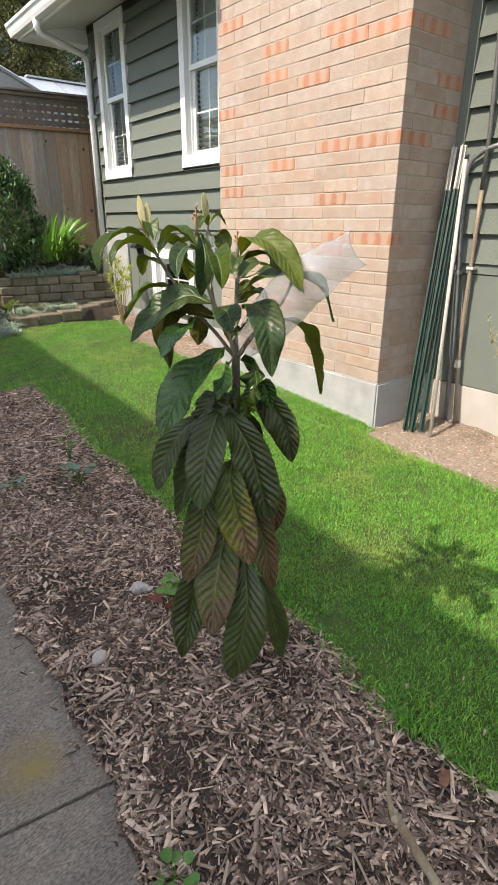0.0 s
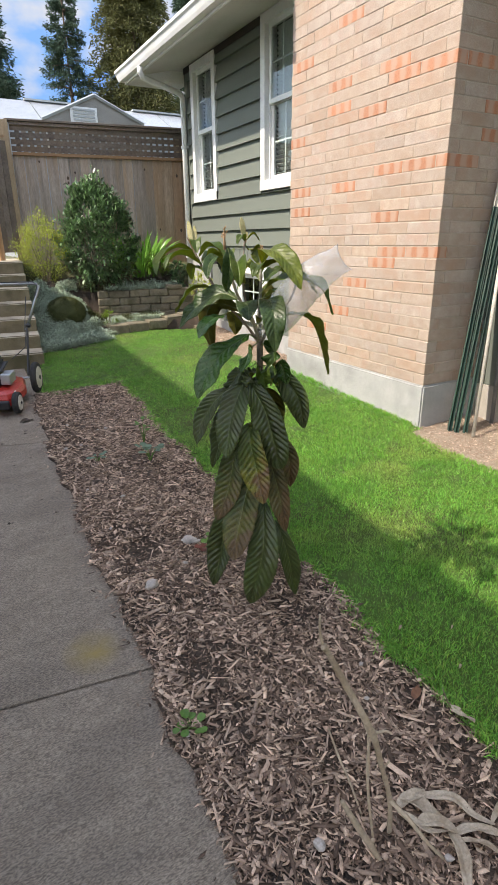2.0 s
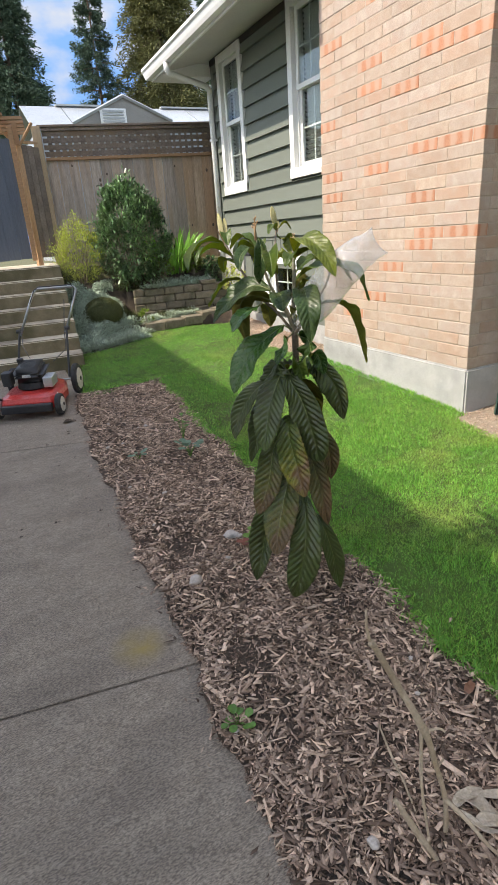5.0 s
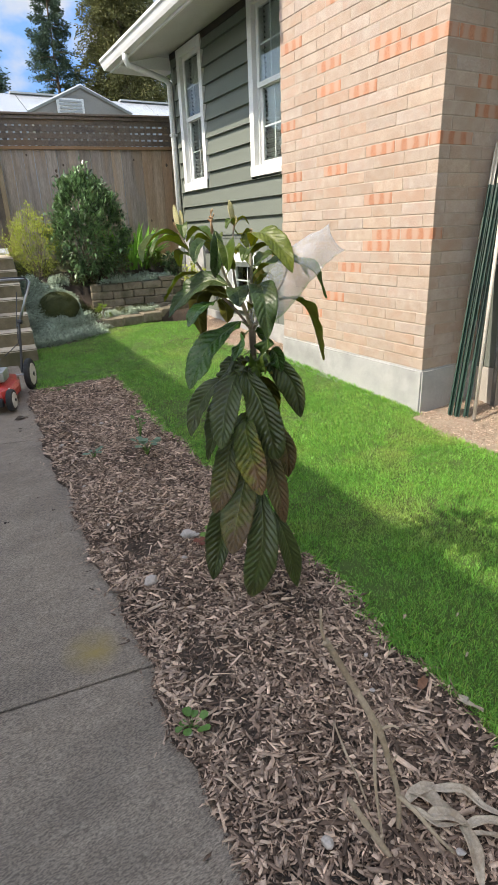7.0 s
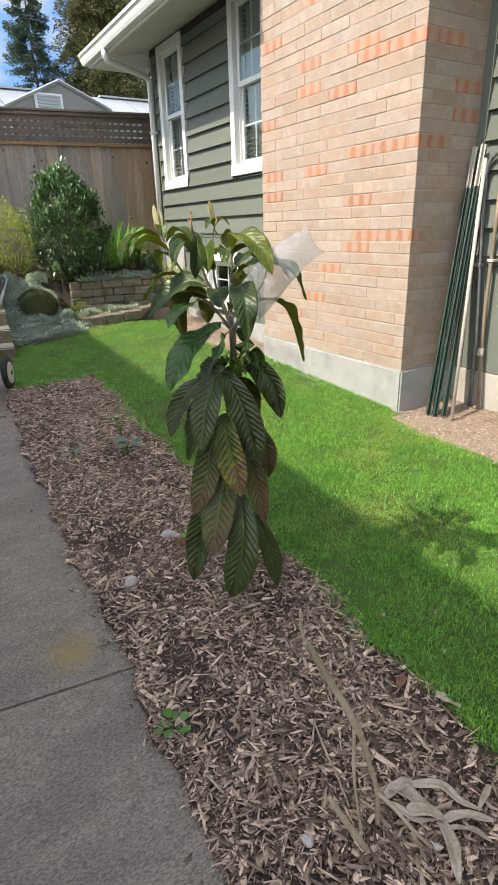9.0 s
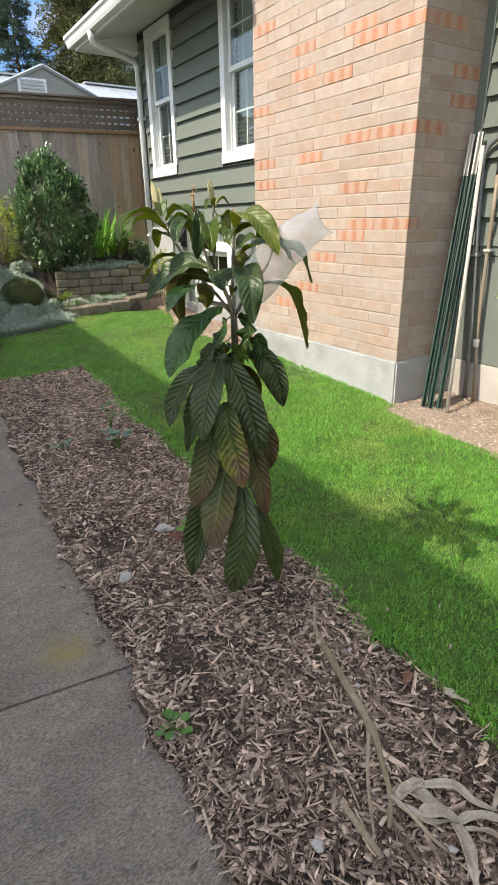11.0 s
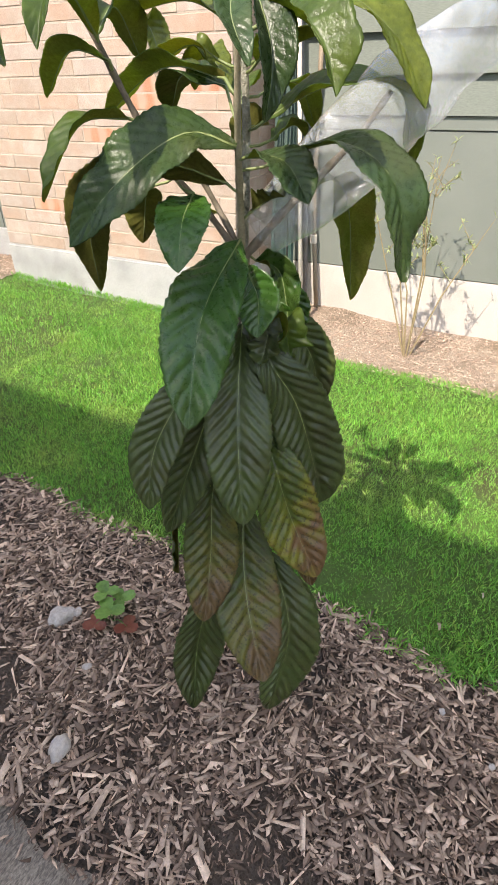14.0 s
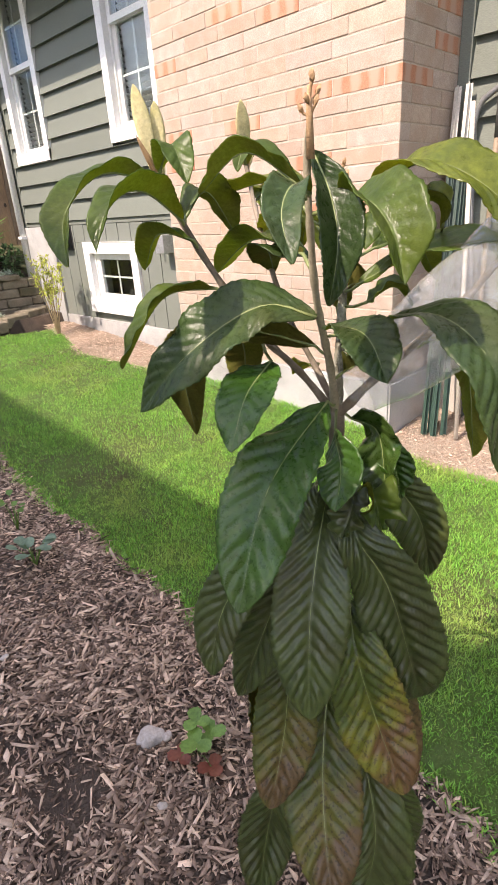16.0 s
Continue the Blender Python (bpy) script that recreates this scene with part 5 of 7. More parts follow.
leaf([(0.846, 2.646, 1.401), (0.838, 2.606, 1.424), (0.827, 2.577, 1.386)], 0.034, G_, 10, None, 0.2, 0.4, relief=0.032, seed=43)
leaf([(0.915, 2.500, 1.310), (0.965, 2.615, 1.322), (1.050, 2.790, 1.265)], 0.052, G_, 13, None, 0.2, 0.5, relief=0.035, seed=44)
leaf([(0.950, 2.518, 1.302), (0.945, 2.580, 1.315), (1.050, 2.668, 1.274)], 0.056, C_, 12, None, -0.2, 0.3, relief=0.032, seed=45)
leaf([(1.060, 2.590, 1.334), (1.020, 2.610, 1.350), (1.080, 2.715, 1.325)], 0.044, S_, 10, None, 0.1, 0.3, relief=0.032, seed=46)
leaf([(1.130, 2.785, 1.392), (1.158, 2.775, 1.385), (1.165, 2.757, 1.336)], 0.052, S_, 10, (-0.6, -0.8), 0.0, 0.3, relief=0.032, seed=47)
leaf([(1.045, 2.585, 1.140), (1.090, 2.650, 1.125), (1.135, 2.704, 1.090)], 0.036, S_, 9, None, 0.3, 0.3, relief=0.032, seed=48)
leaf([(1.018, 2.520, 1.150), (1.018, 2.490, 1.168), (0.992, 2.456, 1.178)], 0.040, D, 9, None, 0.3, 0.8, 0.2, relief=0.048, seed=49)
leaf([(1.040, 2.500, 1.240), (1.062, 2.474, 1.258), (1.078, 2.456, 1.232)], 0.044, G_, 10, None, 0.2, 0.4, relief=0.032, seed=50)
leaf([(1.060, 2.560, 1.225), (1.085, 2.555, 1.250), (1.110, 2.535, 1.256)], 0.046, C_, 10, (-0.5, -0.8), 0.3, 0.6, relief=0.048, seed=51)
leaf([(1.075, 2.565, 1.290), (1.145, 2.595, 1.318), (1.226, 2.622, 1.306)], 0.056, G_, 11, None, 0.3, 0.3, relief=0.032, seed=52)
leaf([(1.052, 2.570, 1.300), (1.07, 2.62, 1.345), (1.10, 2.655, 1.30)], 0.052, S_, 10, None, 0.0, 0.3, relief=0.032, seed=53)
leaf([(1.040, 2.52, 1.330), (0.995, 2.475, 1.345), (0.965, 2.455, 1.31)], 0.044, G_, 10, None, 0.0, 0.3, relief=0.032, seed=54)
leaf([(1.12, 2.775, 1.425), (1.145, 2.765, 1.445), (1.165, 2.755, 1.42)], 0.024, S_, 9, None, 0.0, 0.4, relief=0.032, seed=55)
leaf([(1.105, 2.765, 1.420), (1.085, 2.745, 1.440), (1.06, 2.74, 1.41)], 0.026, G_, 9, None, 0.0, 0.4, relief=0.032, seed=56)


def bud(base, tip, width, material, n, name):
    """A sheaf of narrow folded young leaves."""
    a, b = Vector(base), Vector(tip)
    ax = (b - a).normalized()
    u = ax.cross(Vector((0.3, 1, 0))).normalized()
    for k in range(n):
        ang = 2 * math.pi * k / n + 0.5
        out = math.cos(ang) * u + math.sin(ang) * ax.cross(u)
        L = (b - a).length * (1 - 0.22 * (k % 3))
        bm = bmesh.new()
        rows = []
        for i in range(9):
            s = i / 8
            w = width * (math.sin(math.pi * (0.12 + 0.86 * s)) ** 0.8)
            p = a + ax * L * s + out * (0.12 * width + 0.45 * width * math.sin(math.pi * s) * 0.6)
            sd = ax.cross(out)
            rows.append([bm.verts.new(p + sd * w * 0.5 * q - out * abs(q) * w * 0.25) for q in (-1, 0, 1)])
        for r0, r1 in zip(rows, rows[1:]):
            for q in range(2):
                bm.faces.new((r0[q], r0[q + 1], r1[q + 1], r1[q]))
        part(name, bm, material, sapling, smooth=True)


def felted_leaf(base, tip, width, facing, bend, label=""):
    """An unopened leaf: a downy blunt strap, grooved along its rib and finely ribbed across."""
    a, b = Vector(base), Vector(tip)
    ax = (b - a).normalized()
    sd = ax.cross(Vector(facing)).normalized()
    nor = sd.cross(ax)
    bm = bmesh.new()
    rings = []
    for i in range(25):
        s = i / 24
        w = width * 0.5 * (0.42 + 0.58 * math.sin(math.pi * min(0.5, 0.62 * s))) * (1 - max(0, (s - 0.5) / 0.5) ** 2.2) ** 0.75 + 0.0004
        p = a.lerp(b, s) + nor * bend * math.sin(math.pi * s)
        ring = []
        for k in range(12):
            an = 2 * math.pi * k / 12
            t = 0.34 * w * math.sin(an) * (1 - 0.55 * abs(math.sin(an)) ** 4) + 0.0003 * math.sin(9 * i)
            ring.append(bm.verts.new(p + sd * w * math.cos(an) + nor * t))
        rings.append(ring)
    for r0, r1 in zip(rings, rings[1:]):
        for k in range(12):
            bm.faces.new((r0[k], r0[(k + 1) % 12], r1[(k + 1) % 12], r1[k]))
    bm.faces.new(rings[0][::-1])
    bm.faces.new(rings[-1])
    part("young_leaf", bm, M_BUD, sapling, label, True)


felted_leaf((0.846, 2.652, 1.396), (0.837, 2.663, 1.486), 0.019, (-0.6, -0.8, 0.1), 0.003)
felted_leaf((0.850, 2.649, 1.396), (0.853, 2.651, 1.470), 0.018, (-0.75, -0.65, 0.1), -0.003)
bud((0.849, 2.650, 1.385), (0.847, 2.652, 1.420), 0.012, M_FLOWER, 4, "bud_scale")
bud((0.848, 2.650, 1.395), (0.824, 2.650, 1.437), 0.008, M_FLOWER, 3, "bud_scale")
felted_leaf((1.108, 2.768, 1.422), (1.083, 2.747, 1.503), 0.022, (-0.6, -0.8, 0.1), 0.003)
felted_leaf((1.112, 2.764, 1.420), (1.112, 2.758, 1.452), 0.011, (-0.75, -0.65, 0.1), -0.003)
bud((1.110, 2.767, 1.412), (1.106, 2.762, 1.440), 0.010, M_FLOWER, 3, "bud_scale")


def spent_flower(x, y, z, size, seed):
    """Dried flower head: a furry stalk with short crooked side stalks and bracts."""
    r = random.Random(seed)
    part("flower_stalk", tube(bmesh.new(), [(x, y, z - 0.02), (x - 0.001, y, z + size * 0.5), (x, y + 0.001, z + size)], [0.004, 0.003, 0.0014], 7), M_FLOWER, sapling, smooth=True)
    for k in range(9):
        a, h = k * 2.4, z + size * (0.15 + 0.08 * k)
        d = Vector((math.cos(a), math.sin(a), 0))
        p = Vector((x, y, h))
        q = p + d * r.uniform(0.003, 0.007) + Vector((0, 0, r.uniform(0.005, 0.014)))
        part("side_stalk", tube(bmesh.new(), [p, (p + q) / 2 + Vector((0, 0, 0.002)), q], [0.0015, 0.0012, 0.0014], 5), M_FLOWER, sapling)
        if k % 3:
            bud(q, q + d * 0.004 + Vector((0, 0, 0.008)), 0.005, M_FLOWER, 3, "flower_bract")


spent_flower(0.862, 2.447, 1.415, 0.036, 1)
spent_flower(1.049, 2.546, 1.365, 0.030, 2)

# clear plastic sleeve tied over one shoot
def film_material():
    m = bpy.data.materials.new("clear_film")
    m.use_nodes = True
    n, l = m.node_tree.nodes, m.node_tree.links
    tr, gl, tl = n.new("ShaderNodeBsdfTransparent"), n.new("ShaderNodeBsdfGlossy"), n.new("ShaderNodeBsdfDiffuse")
    tr.inputs["Color"].default_value = (0.93, 0.94, 0.95, 1)
    gl.inputs["Roughness"].default_value = 0.07
    tl.inputs["Color"].default_value = (0.85, 0.87, 0.9, 1)
    lw, mr, nz, bp = n.new("ShaderNodeLayerWeight"), n.new("ShaderNodeMapRange"), n.new("ShaderNodeTexNoise"), n.new("ShaderNodeBump")
    nz.inputs["Scale"].default_value, nz.inputs["Detail"].default_value = 34, 4
    co = n.new("ShaderNodeTexCoord")
    l.new(co.outputs["Object"], nz.inputs["Vector"])
    bp.inputs["Strength"].default_value, bp.inputs["Distance"].default_value = 0.8, 0.02
    l.new(nz.outputs["Fac"], bp.inputs["Height"])
    l.new(bp.outputs["Normal"], gl.inputs["Normal"])
    lw.inputs["Blend"].default_value = 0.35
    mr.inputs["To Min"].default_value, mr.inputs["To Max"].default_value = 0.10, 0.55
    l.new(lw.outputs["Facing"], mr.inputs["Value"])
    a, b = n.new("ShaderNodeMixShader"), n.new("ShaderNodeMixShader")
    a.inputs[0].default_value = 0.19
    l.new(tr.outputs[0], a.inputs[1])
    l.new(tl.outputs[0], a.inputs[2])
    l.new(mr.outputs[0], b.inputs[0])
    l.new(a.outputs[0], b.inputs[1])
    l.new(gl.outputs[0], b.inputs[2])
    l.new(b.outputs[0], n["Material Output"].inputs["Surface"])
    return m


M_FILM = film_material()
bm = bmesh.new()
spine = [Vector((1.048, 2.515, 1.115)), Vector((1.056, 2.455, 1.165)), Vector((1.066, 2.395, 1.225)), Vector((1.085, 2.338, 1.285)), Vector((1.122, 2.285, 1.335)), Vector((1.156, 2.245, 1.366))]
half = [0.034, 0.054, 0.062, 0.060, 0.050, 0.042]
thick = [0.022, 0.034, 0.036, 0.030, 0.016, 0.002]
across = Vector((0.039, -0.023, -0.077)).normalized()
rings = []
SEG = 30
for i in range(SEG + 1):
    f = i / SEG * (len(spine) - 1)
    k = min(int(f), len(spine) - 2)
    t = f - k
    p = spine[k].lerp(spine[k + 1], t)
    hw, th = half[k] * (1 - t) + half[k + 1] * t, thick[k] * (1 - t) + thick[k + 1] * t
    ax = (spine[k + 1] - spine[k]).normalized()
    u = (across - ax * across.dot(ax)).normalized()
    w = ax.cross(u)
    ring = []
    for q in range(24):
        an = 2 * math.pi * q / 24
        ear = ax * (0.013 * abs(math.cos(an)) ** 3 if i == SEG else 0)
        v = p + u * hw * math.cos(an) + w * th * math.sin(an) + ear
        v += (u + w) * 0.004 * noise.noise(v * 40) + w * 0.011 * noise.noise(v * 19) * min(1, th / 0.012 + 0.35)
        ring.append(bm.verts.new(v))
    rings.append(ring)
for r0, r1 in zip(rings, rings[1:]):
    for q in range(24):
        bm.faces.new((r0[q], r0[(q + 1) % 24], r1[(q + 1) % 24], r1[q]))
end_ring = [v.co.copy() for v in rings[-1]]
sleeve = part("plastic_bag", bm, M_FILM, None, smooth=True)
tagged(sleeve, "clear crinkled plastic bag pulled over a sapling shoot", "plastic bag")
part("sealed_edge", tube(bmesh.new(), end_ring[:13], 0.0012, 5), M_FILM, sleeve, smooth=True)

# ---- lawn mower ----
M_RED_PAINT = mat("red_enamel", (0.50, 0.035, 0.03), (0.58, 0.05, 0.04), 0.3, 6, 120, 0.05, (0.40, 0.03, 0.03), 3, coat=0.4)
M_RUBBER = mat("tyre_rubber", (0.025, 0.025, 0.025), (0.045, 0.045, 0.045), 0.85, 20, 200, 0.4)
M_CREAM = mat("cream_wheel", (0.55, 0.53, 0.48), (0.63, 0.61, 0.56), 0.6, 20, 120, 0.1)
mower = empty("lawn_mower", "red push lawn mower with black engine and folding handle", "lawn mower", pose(0.24, 5.63, gz(0.23, 5.75) - 0.012, 3, 0, -22))
bm = bmesh.new()
prof = [(-0.20, -0.04), (0.20, -0.04), (0.245, 0.03), (0.255, 0.30), (0.20, 0.50), (0.12, 0.56), (-0.12, 0.56), (-0.20, 0.50), (-0.245, 0.30), (-0.235, 0.03)]
lay_r = []
for z, k in ((0.075, 1.0), (0.13, 1.0), (0.165, 0.93), (0.185, 0.75), (0.19, 0.5)):
    lay_r.append([bm.verts.new((x * k, 0.26 + (y - 0.26) * k, z)) for x, y in prof])
for a, b in zip(lay_r, lay_r[1:]):
    for i in range(len(prof)):
        bm.faces.new((a[i], a[(i + 1) % len(prof)], b[(i + 1) % len(prof)], b[i]))
bm.faces.new(lay_r[-1])
bm.faces.new(lay_r[0][::-1])
part("deck", bm, M_RED_PAINT, mower, "red pressed-steel deck", False)
part("front_skirt", boxes((-0.21, 0.21, -0.085, -0.035, 0.055, 0.125), bev=0.015), M_BLACK, mower)


def wheel(x, y, r, w):
    wh = part("wheel", lathe(bmesh.new(), [(r * 0.55, -w / 2), (r * 0.93, -w / 2), (r, -w / 4), (r, w / 4), (r * 0.93, w / 2), (r * 0.55, w / 2)], 28, pose(0, 0, 0, 0, 90, 0)), M_RUBBER, mower, "black ribbed tyre", False, pose(x, y, r))
    part("hub", lathe(bmesh.new(), [(r * 0.12, -w / 2 - 0.008), (r * 0.5, -w / 2 - 0.003), (r * 0.66, -w / 2 - 0.006), (r * 0.7, -w / 2), (r * 0.7, w / 2), (r * 0.66, w / 2 + 0.006), (r * 0.5, w / 2 + 0.003), (r * 0.12, w / 2 + 0.008)], 24, pose(0, 0, 0, 0, 90, 0)), M_CREAM, wh, "cream plastic hub")
    part("axle_cap", lathe(bmesh.new(), [(r * 0.14, -w / 2 - 0.014), (r * 0.14, w / 2 + 0.014)], 12, pose(0, 0, 0, 0, 90, 0)), M_BLACK, wh)


wheel(-0.255, 0.0, 0.09, 0.045)
wheel(0.255, 0.0, 0.09, 0.045)
wheel(-0.285, 0.56, 0.14, 0.045)
wheel(0.285, 0.56, 0.14, 0.045)
part("axle", tube(bmesh.new(), [(-0.26, 0, 0.09), (0.26, 0, 0.09)], 0.008, 8), M_STEEL, mower)
part("axle", tube(bmesh.new(), [(-0.29, 0.56, 0.14), (0.29, 0.56, 0.14)], 0.008, 8), M_STEEL, mower)
part("engine_base", lathe(bmesh.new(), [(0.13, 0.19), (0.14, 0.20), (0.13, 0.25), (0.10, 0.26)], 20, pose(0, 0.25, 0)), M_BLACK, mower)
bm = box(bmesh.new(), -0.15, 0.13, 0.10, 0.40, 0.25, 0.36)
bmesh.ops.bevel(bm, geom=bm.edges[:], offset=0.05, segments=4, affect="EDGES")
for v in bm.verts:
    v.co.z += 0.05 * max(0, (v.co.y - 0.1) / 0.3) if v.co.z > 0.3 else 0
part("engine_shroud", bm, M_BLACK, mower, "black plastic engine shroud", True)
part("shroud_vent", lathe(bmesh.new(), [(0.075, 0.0), (0.07, 0.012), (0.03, 0.018), (0.0015, 0.018)], 20, pose(-0.01, 0.24, 0.372, 9, 0, 0)), M_RUBBER, mower)
part("emblem", boxes((-0.035, 0.035, 0.088, 0.094, 0.31, 0.335), bev=0.003), M_GALV, mower)
part("air_filter", boxes((-0.20, -0.12, 0.06, 0.16, 0.25, 0.37), bev=0.02), M_BLACK, mower)
part("muffler", boxes((0.12, 0.20, 0.10, 0.26, 0.21, 0.30), bev=0.012), M_GALV, mower, "silver heat shield")
part("fuel_cap", lathe(bmesh.new(), [(0.028, 0), (0.03, 0.01), (0.028, 0.03), (0.02, 0.035)], 16, pose(-0.11, 0.34, 0.385)), M_BLACK, mower)
part("label", boxes((0.115, 0.165, 0.0, 0.03, 0.186, 0.188)), M_WHITE, mower, m=pose(0.05, 0.06, -0.004, 0, 6, 0))
for s in (-1, 1):
    part("handle_leg", tube(bmesh.new(), [(0.23 * s, 0.52, 0.17), (0.225 * s, 0.66, 0.38), (0.215 * s, 0.80, 0.58)], 0.011, 8), M_BLACK, mower)
    part("knob", lathe(bmesh.new(), [(0.018, -0.02), (0.02, 0), (0.018, 0.02)], 10, pose(0.225 * s, 0.79, 0.565, 0, 90, 0)), M_BLACK, mower)
part("handle_bar", tube(bmesh.new(), [(-0.21, 0.77, 0.53), (-0.115, 0.95, 0.80), (-0.08, 1.01, 0.88), (-0.05, 1.03, 0.905), (0.29, 1.03, 0.905), (0.32, 1.01, 0.88), (0.295, 0.95, 0.80), (0.21, 0.77, 0.53)], 0.0115, 10), M_STEEL, mower, "bent steel tube handle", True)
part("bail_bar", tube(bmesh.new(), [(-0.12, 0.93, 0.78), (-0.07, 1.0, 0.90), (-0.03, 1.015, 0.925), (0.27, 1.015, 0.925), (0.305, 1.0, 0.90), (0.285, 0.93, 0.78)], 0.005, 8), M_BLACK, mower)
part("control_cable", tube(bmesh.new(), [(0.2, 0.96, 0.8), (0.19, 0.8, 0.55), (0.21, 0.66, 0.4), (0.12, 0.5, 0.33)], 0.004, 6), M_BLACK, mower)
part("pull_cord", tube(bmesh.new(), [(-0.2, 0.78, 0.55), (-0.15, 0.6, 0.46), (-0.05, 0.42, 0.39)], 0.003, 6), M_BLACK, mower)

# pale board and pot at the far side of the path
tagged(part("leaning_board", boxes((-0.62, -0.085, 5.15, 5.85, 0.0, 0.02), bev=0.004), M_WHITE, None, m=pose(0, 0, gz(-0.2, 5.5) + 0.012)), "pale board lying beside the path", "board")
pot = empty("plant_pot", "black plastic nursery pot", "plant pot", pose(-0.22, 6.25, gz(-0.2, 6.2) - 0.03))
part("body", lathe(bmesh.new(), [(0.09, 0), (0.115, 0.2), (0.122, 0.2), (0.122, 0.225), (0.108, 0.225), (0.10, 0.19)], 24), M_BLACK, pot)

# ---- stakes, pipes and fittings on the house wall ----
M_STAKE = mat("green_stake_paint", (0.016, 0.05, 0.036), (0.026, 0.07, 0.05), 0.5, 12, 120, 0.15, (0.020, 0.036, 0.028), 5)
M_PVC = mat("weathered_pipe", (0.52, 0.48, 0.42), (0.6, 0.56, 0.5), 0.6, 12, 100, 0.1)
M_TAN = mat("tan_pipe", (0.24, 0.18, 0.12), (0.31, 0.24, 0.17), 0.6, 12, 100, 0.1, (0.28, 0.24, 0.19), 2)


def stake(base, top, white):
    ob = empty("fence_stake", "green steel T-post leaning on the chimney" if white else "dark green steel stake leaning in the corner", "stake", group="stakes by the chimney")
    a, b = Vector(base), Vector(top)
    ax = (b - a).normalized()
    L = (b - a).length
    rot = ax.to_track_quat("Z", "Y").to_matrix().to_4x4()
    m = Matrix.Translation(a) @ rot
    split = L * 0.86 if white else L
    bm = bmesh.new()
    box(bm, -0.017, 0.017, -0.002, 0.002, 0, split, m)
    box(bm, -0.002, 0.002, 0.002, 0.026, 0, split, m)
    part("shaft", bm, M_STAKE, ob)
    if white:
        bm = bmesh.new()
        box(bm, -0.0172, 0.0172, -0.0022, 0.0022, split, L, m)
        box(bm, -0.0022, 0.0022, 0.0022, 0.0262, split, L, m)
        part("painted_top", bm, M_PVC, ob, "chipped white painted tip")
    bm = bmesh.new()
    k = 0.3
    while k < split - 0.05:
        box(bm, -0.006, 0.006, -0.008, -0.002, k, k + 0.012, m)
        k += 0.055
    tagged(part("studs", bm, M_STAKE, ob), kind="stuff")


zb = gz(3.25, 3.45) - 0.01
stake((3.235, 3.495, zb), (3.585, 3.615, 1.876), True)
stake((3.245, 3.44, zb), (3.60, 3.562, 1.884), True)
stake((3.27, 3.47, zb), (3.57, 3.59, 1.62), False)
stake((3.29, 3.40, zb), (3.585, 3.535, 1.58), False)
rod = empty("pipe_offcut", "off-white plastic pipe leaning in the corner", "pipe")
part("tube", tube(bmesh.new(), [(3.275, 3.315, zb), (3.60, 3.535, 1.80)], 0.0125, 12), M_PVC, rod, smooth=True)
M_CONDUIT = mat("grey_conduit", (0.17, 0.175, 0.18), (0.24, 0.245, 0.25), 0.45, 10, 90, 0.1, metal=0.3)
conduit = empty("electrical_conduit", "grey conduit bent to a weatherproof outlet box", "conduit")
part("pipe", tube(bmesh.new(), [(3.605, 3.42, 0.05), (3.605, 3.44, 0.64), (3.605, 3.505, 1.40), (3.605, 3.522, 1.70), (3.605, 3.51, 1.76), (3.605, 3.484, 1.802), (3.605, 3.44, 1.83), (3.605, 3.393, 1.851), (3.605, 3.22, 1.888)], 0.015, 12), M_CONDUIT, conduit, smooth=True)
part("outlet_box", boxes((3.575, 3.63, 3.12, 3.225, 1.865, 1.92), bev=0.016), mat("grey_box_enamel", (0.27, 0.27, 0.30), (0.33, 0.33, 0.36), 0.5, 10, 90, 0.05), conduit, "grey weatherproof outlet box")
part("clip", boxes((3.585, 3.63, 3.462, 3.522, 1.11, 1.135), bev=0.003), M_GALV, conduit)
feed = empty("standpipe", "tan service pipe clipped to the wall", "pipe")
part("pipe", tube(bmesh.new(), [(3.60, 3.335, 0.06), (3.60, 3.38, 0.565), (3.60, 3.39, 0.885), (3.605, 3.395, 1.37), (3.605, 3.397, 1.62)], 0.0135, 12), M_TAN, feed, smooth=True)
part("upper_pipe", tube(bmesh.new(), [(3.605, 3.397, 1.62), (3.605, 3.40, 1.94), (3.605, 3.447, 2.71), (3.605, 3.47, 3.35)], 0.0138, 12), mat("dark_pipe", (0.10, 0.10, 0.09), (0.14, 0.14, 0.13), 0.5, 10, 90, 0.1), feed, smooth=True)
part("coupling", lathe(bmesh.new(), [(0.018, 0), (0.021, 0.006), (0.021, 0.05), (0.018, 0.055)], 14, pose(3.60, 3.379, 0.49)), M_PVC, feed)
part("clip", boxes((3.583, 3.645, 3.365, 3.415, 1.145, 1.162), bev=0.003), M_PVC, feed)

vent = empty("vent_hood", "small dark hooded wall vent above the cellar window", "vent", pose(3.37, 7.56, 1.10))
bm = bmesh.new()
pts = [(0, 0.0), (0, 0.2), (-0.10, 0.07), (-0.10, 0.045), (-0.02, 0.045), (-0.02, 0.0)]
a = [bm.verts.new((x, -0.06, z)) for x, z in pts]
b = [bm.verts.new((x, 0.06, z)) for x, z in pts]
for k in range(6):
    bm.faces.new((a[k], a[(k + 1) % 6], b[(k + 1) % 6], b[k]))
bm.faces.new(a)
bm.faces.new(b[::-1])
part("hood", bm, M_BLACK, vent)
part("flange", boxes((0.0, 0.006, -0.08, 0.08, -0.02, 0.22)), M_BLACK, vent)
tap = empty("garden_tap", "brass garden tap with a steel spout shield", "tap", pose(3.37, 6.0, 1.16))
M_BRASS = mat("tarnished_brass", (0.30, 0.21, 0.09), (0.4, 0.28, 0.13), 0.4, 20, 120, 0.1, metal=0.9)
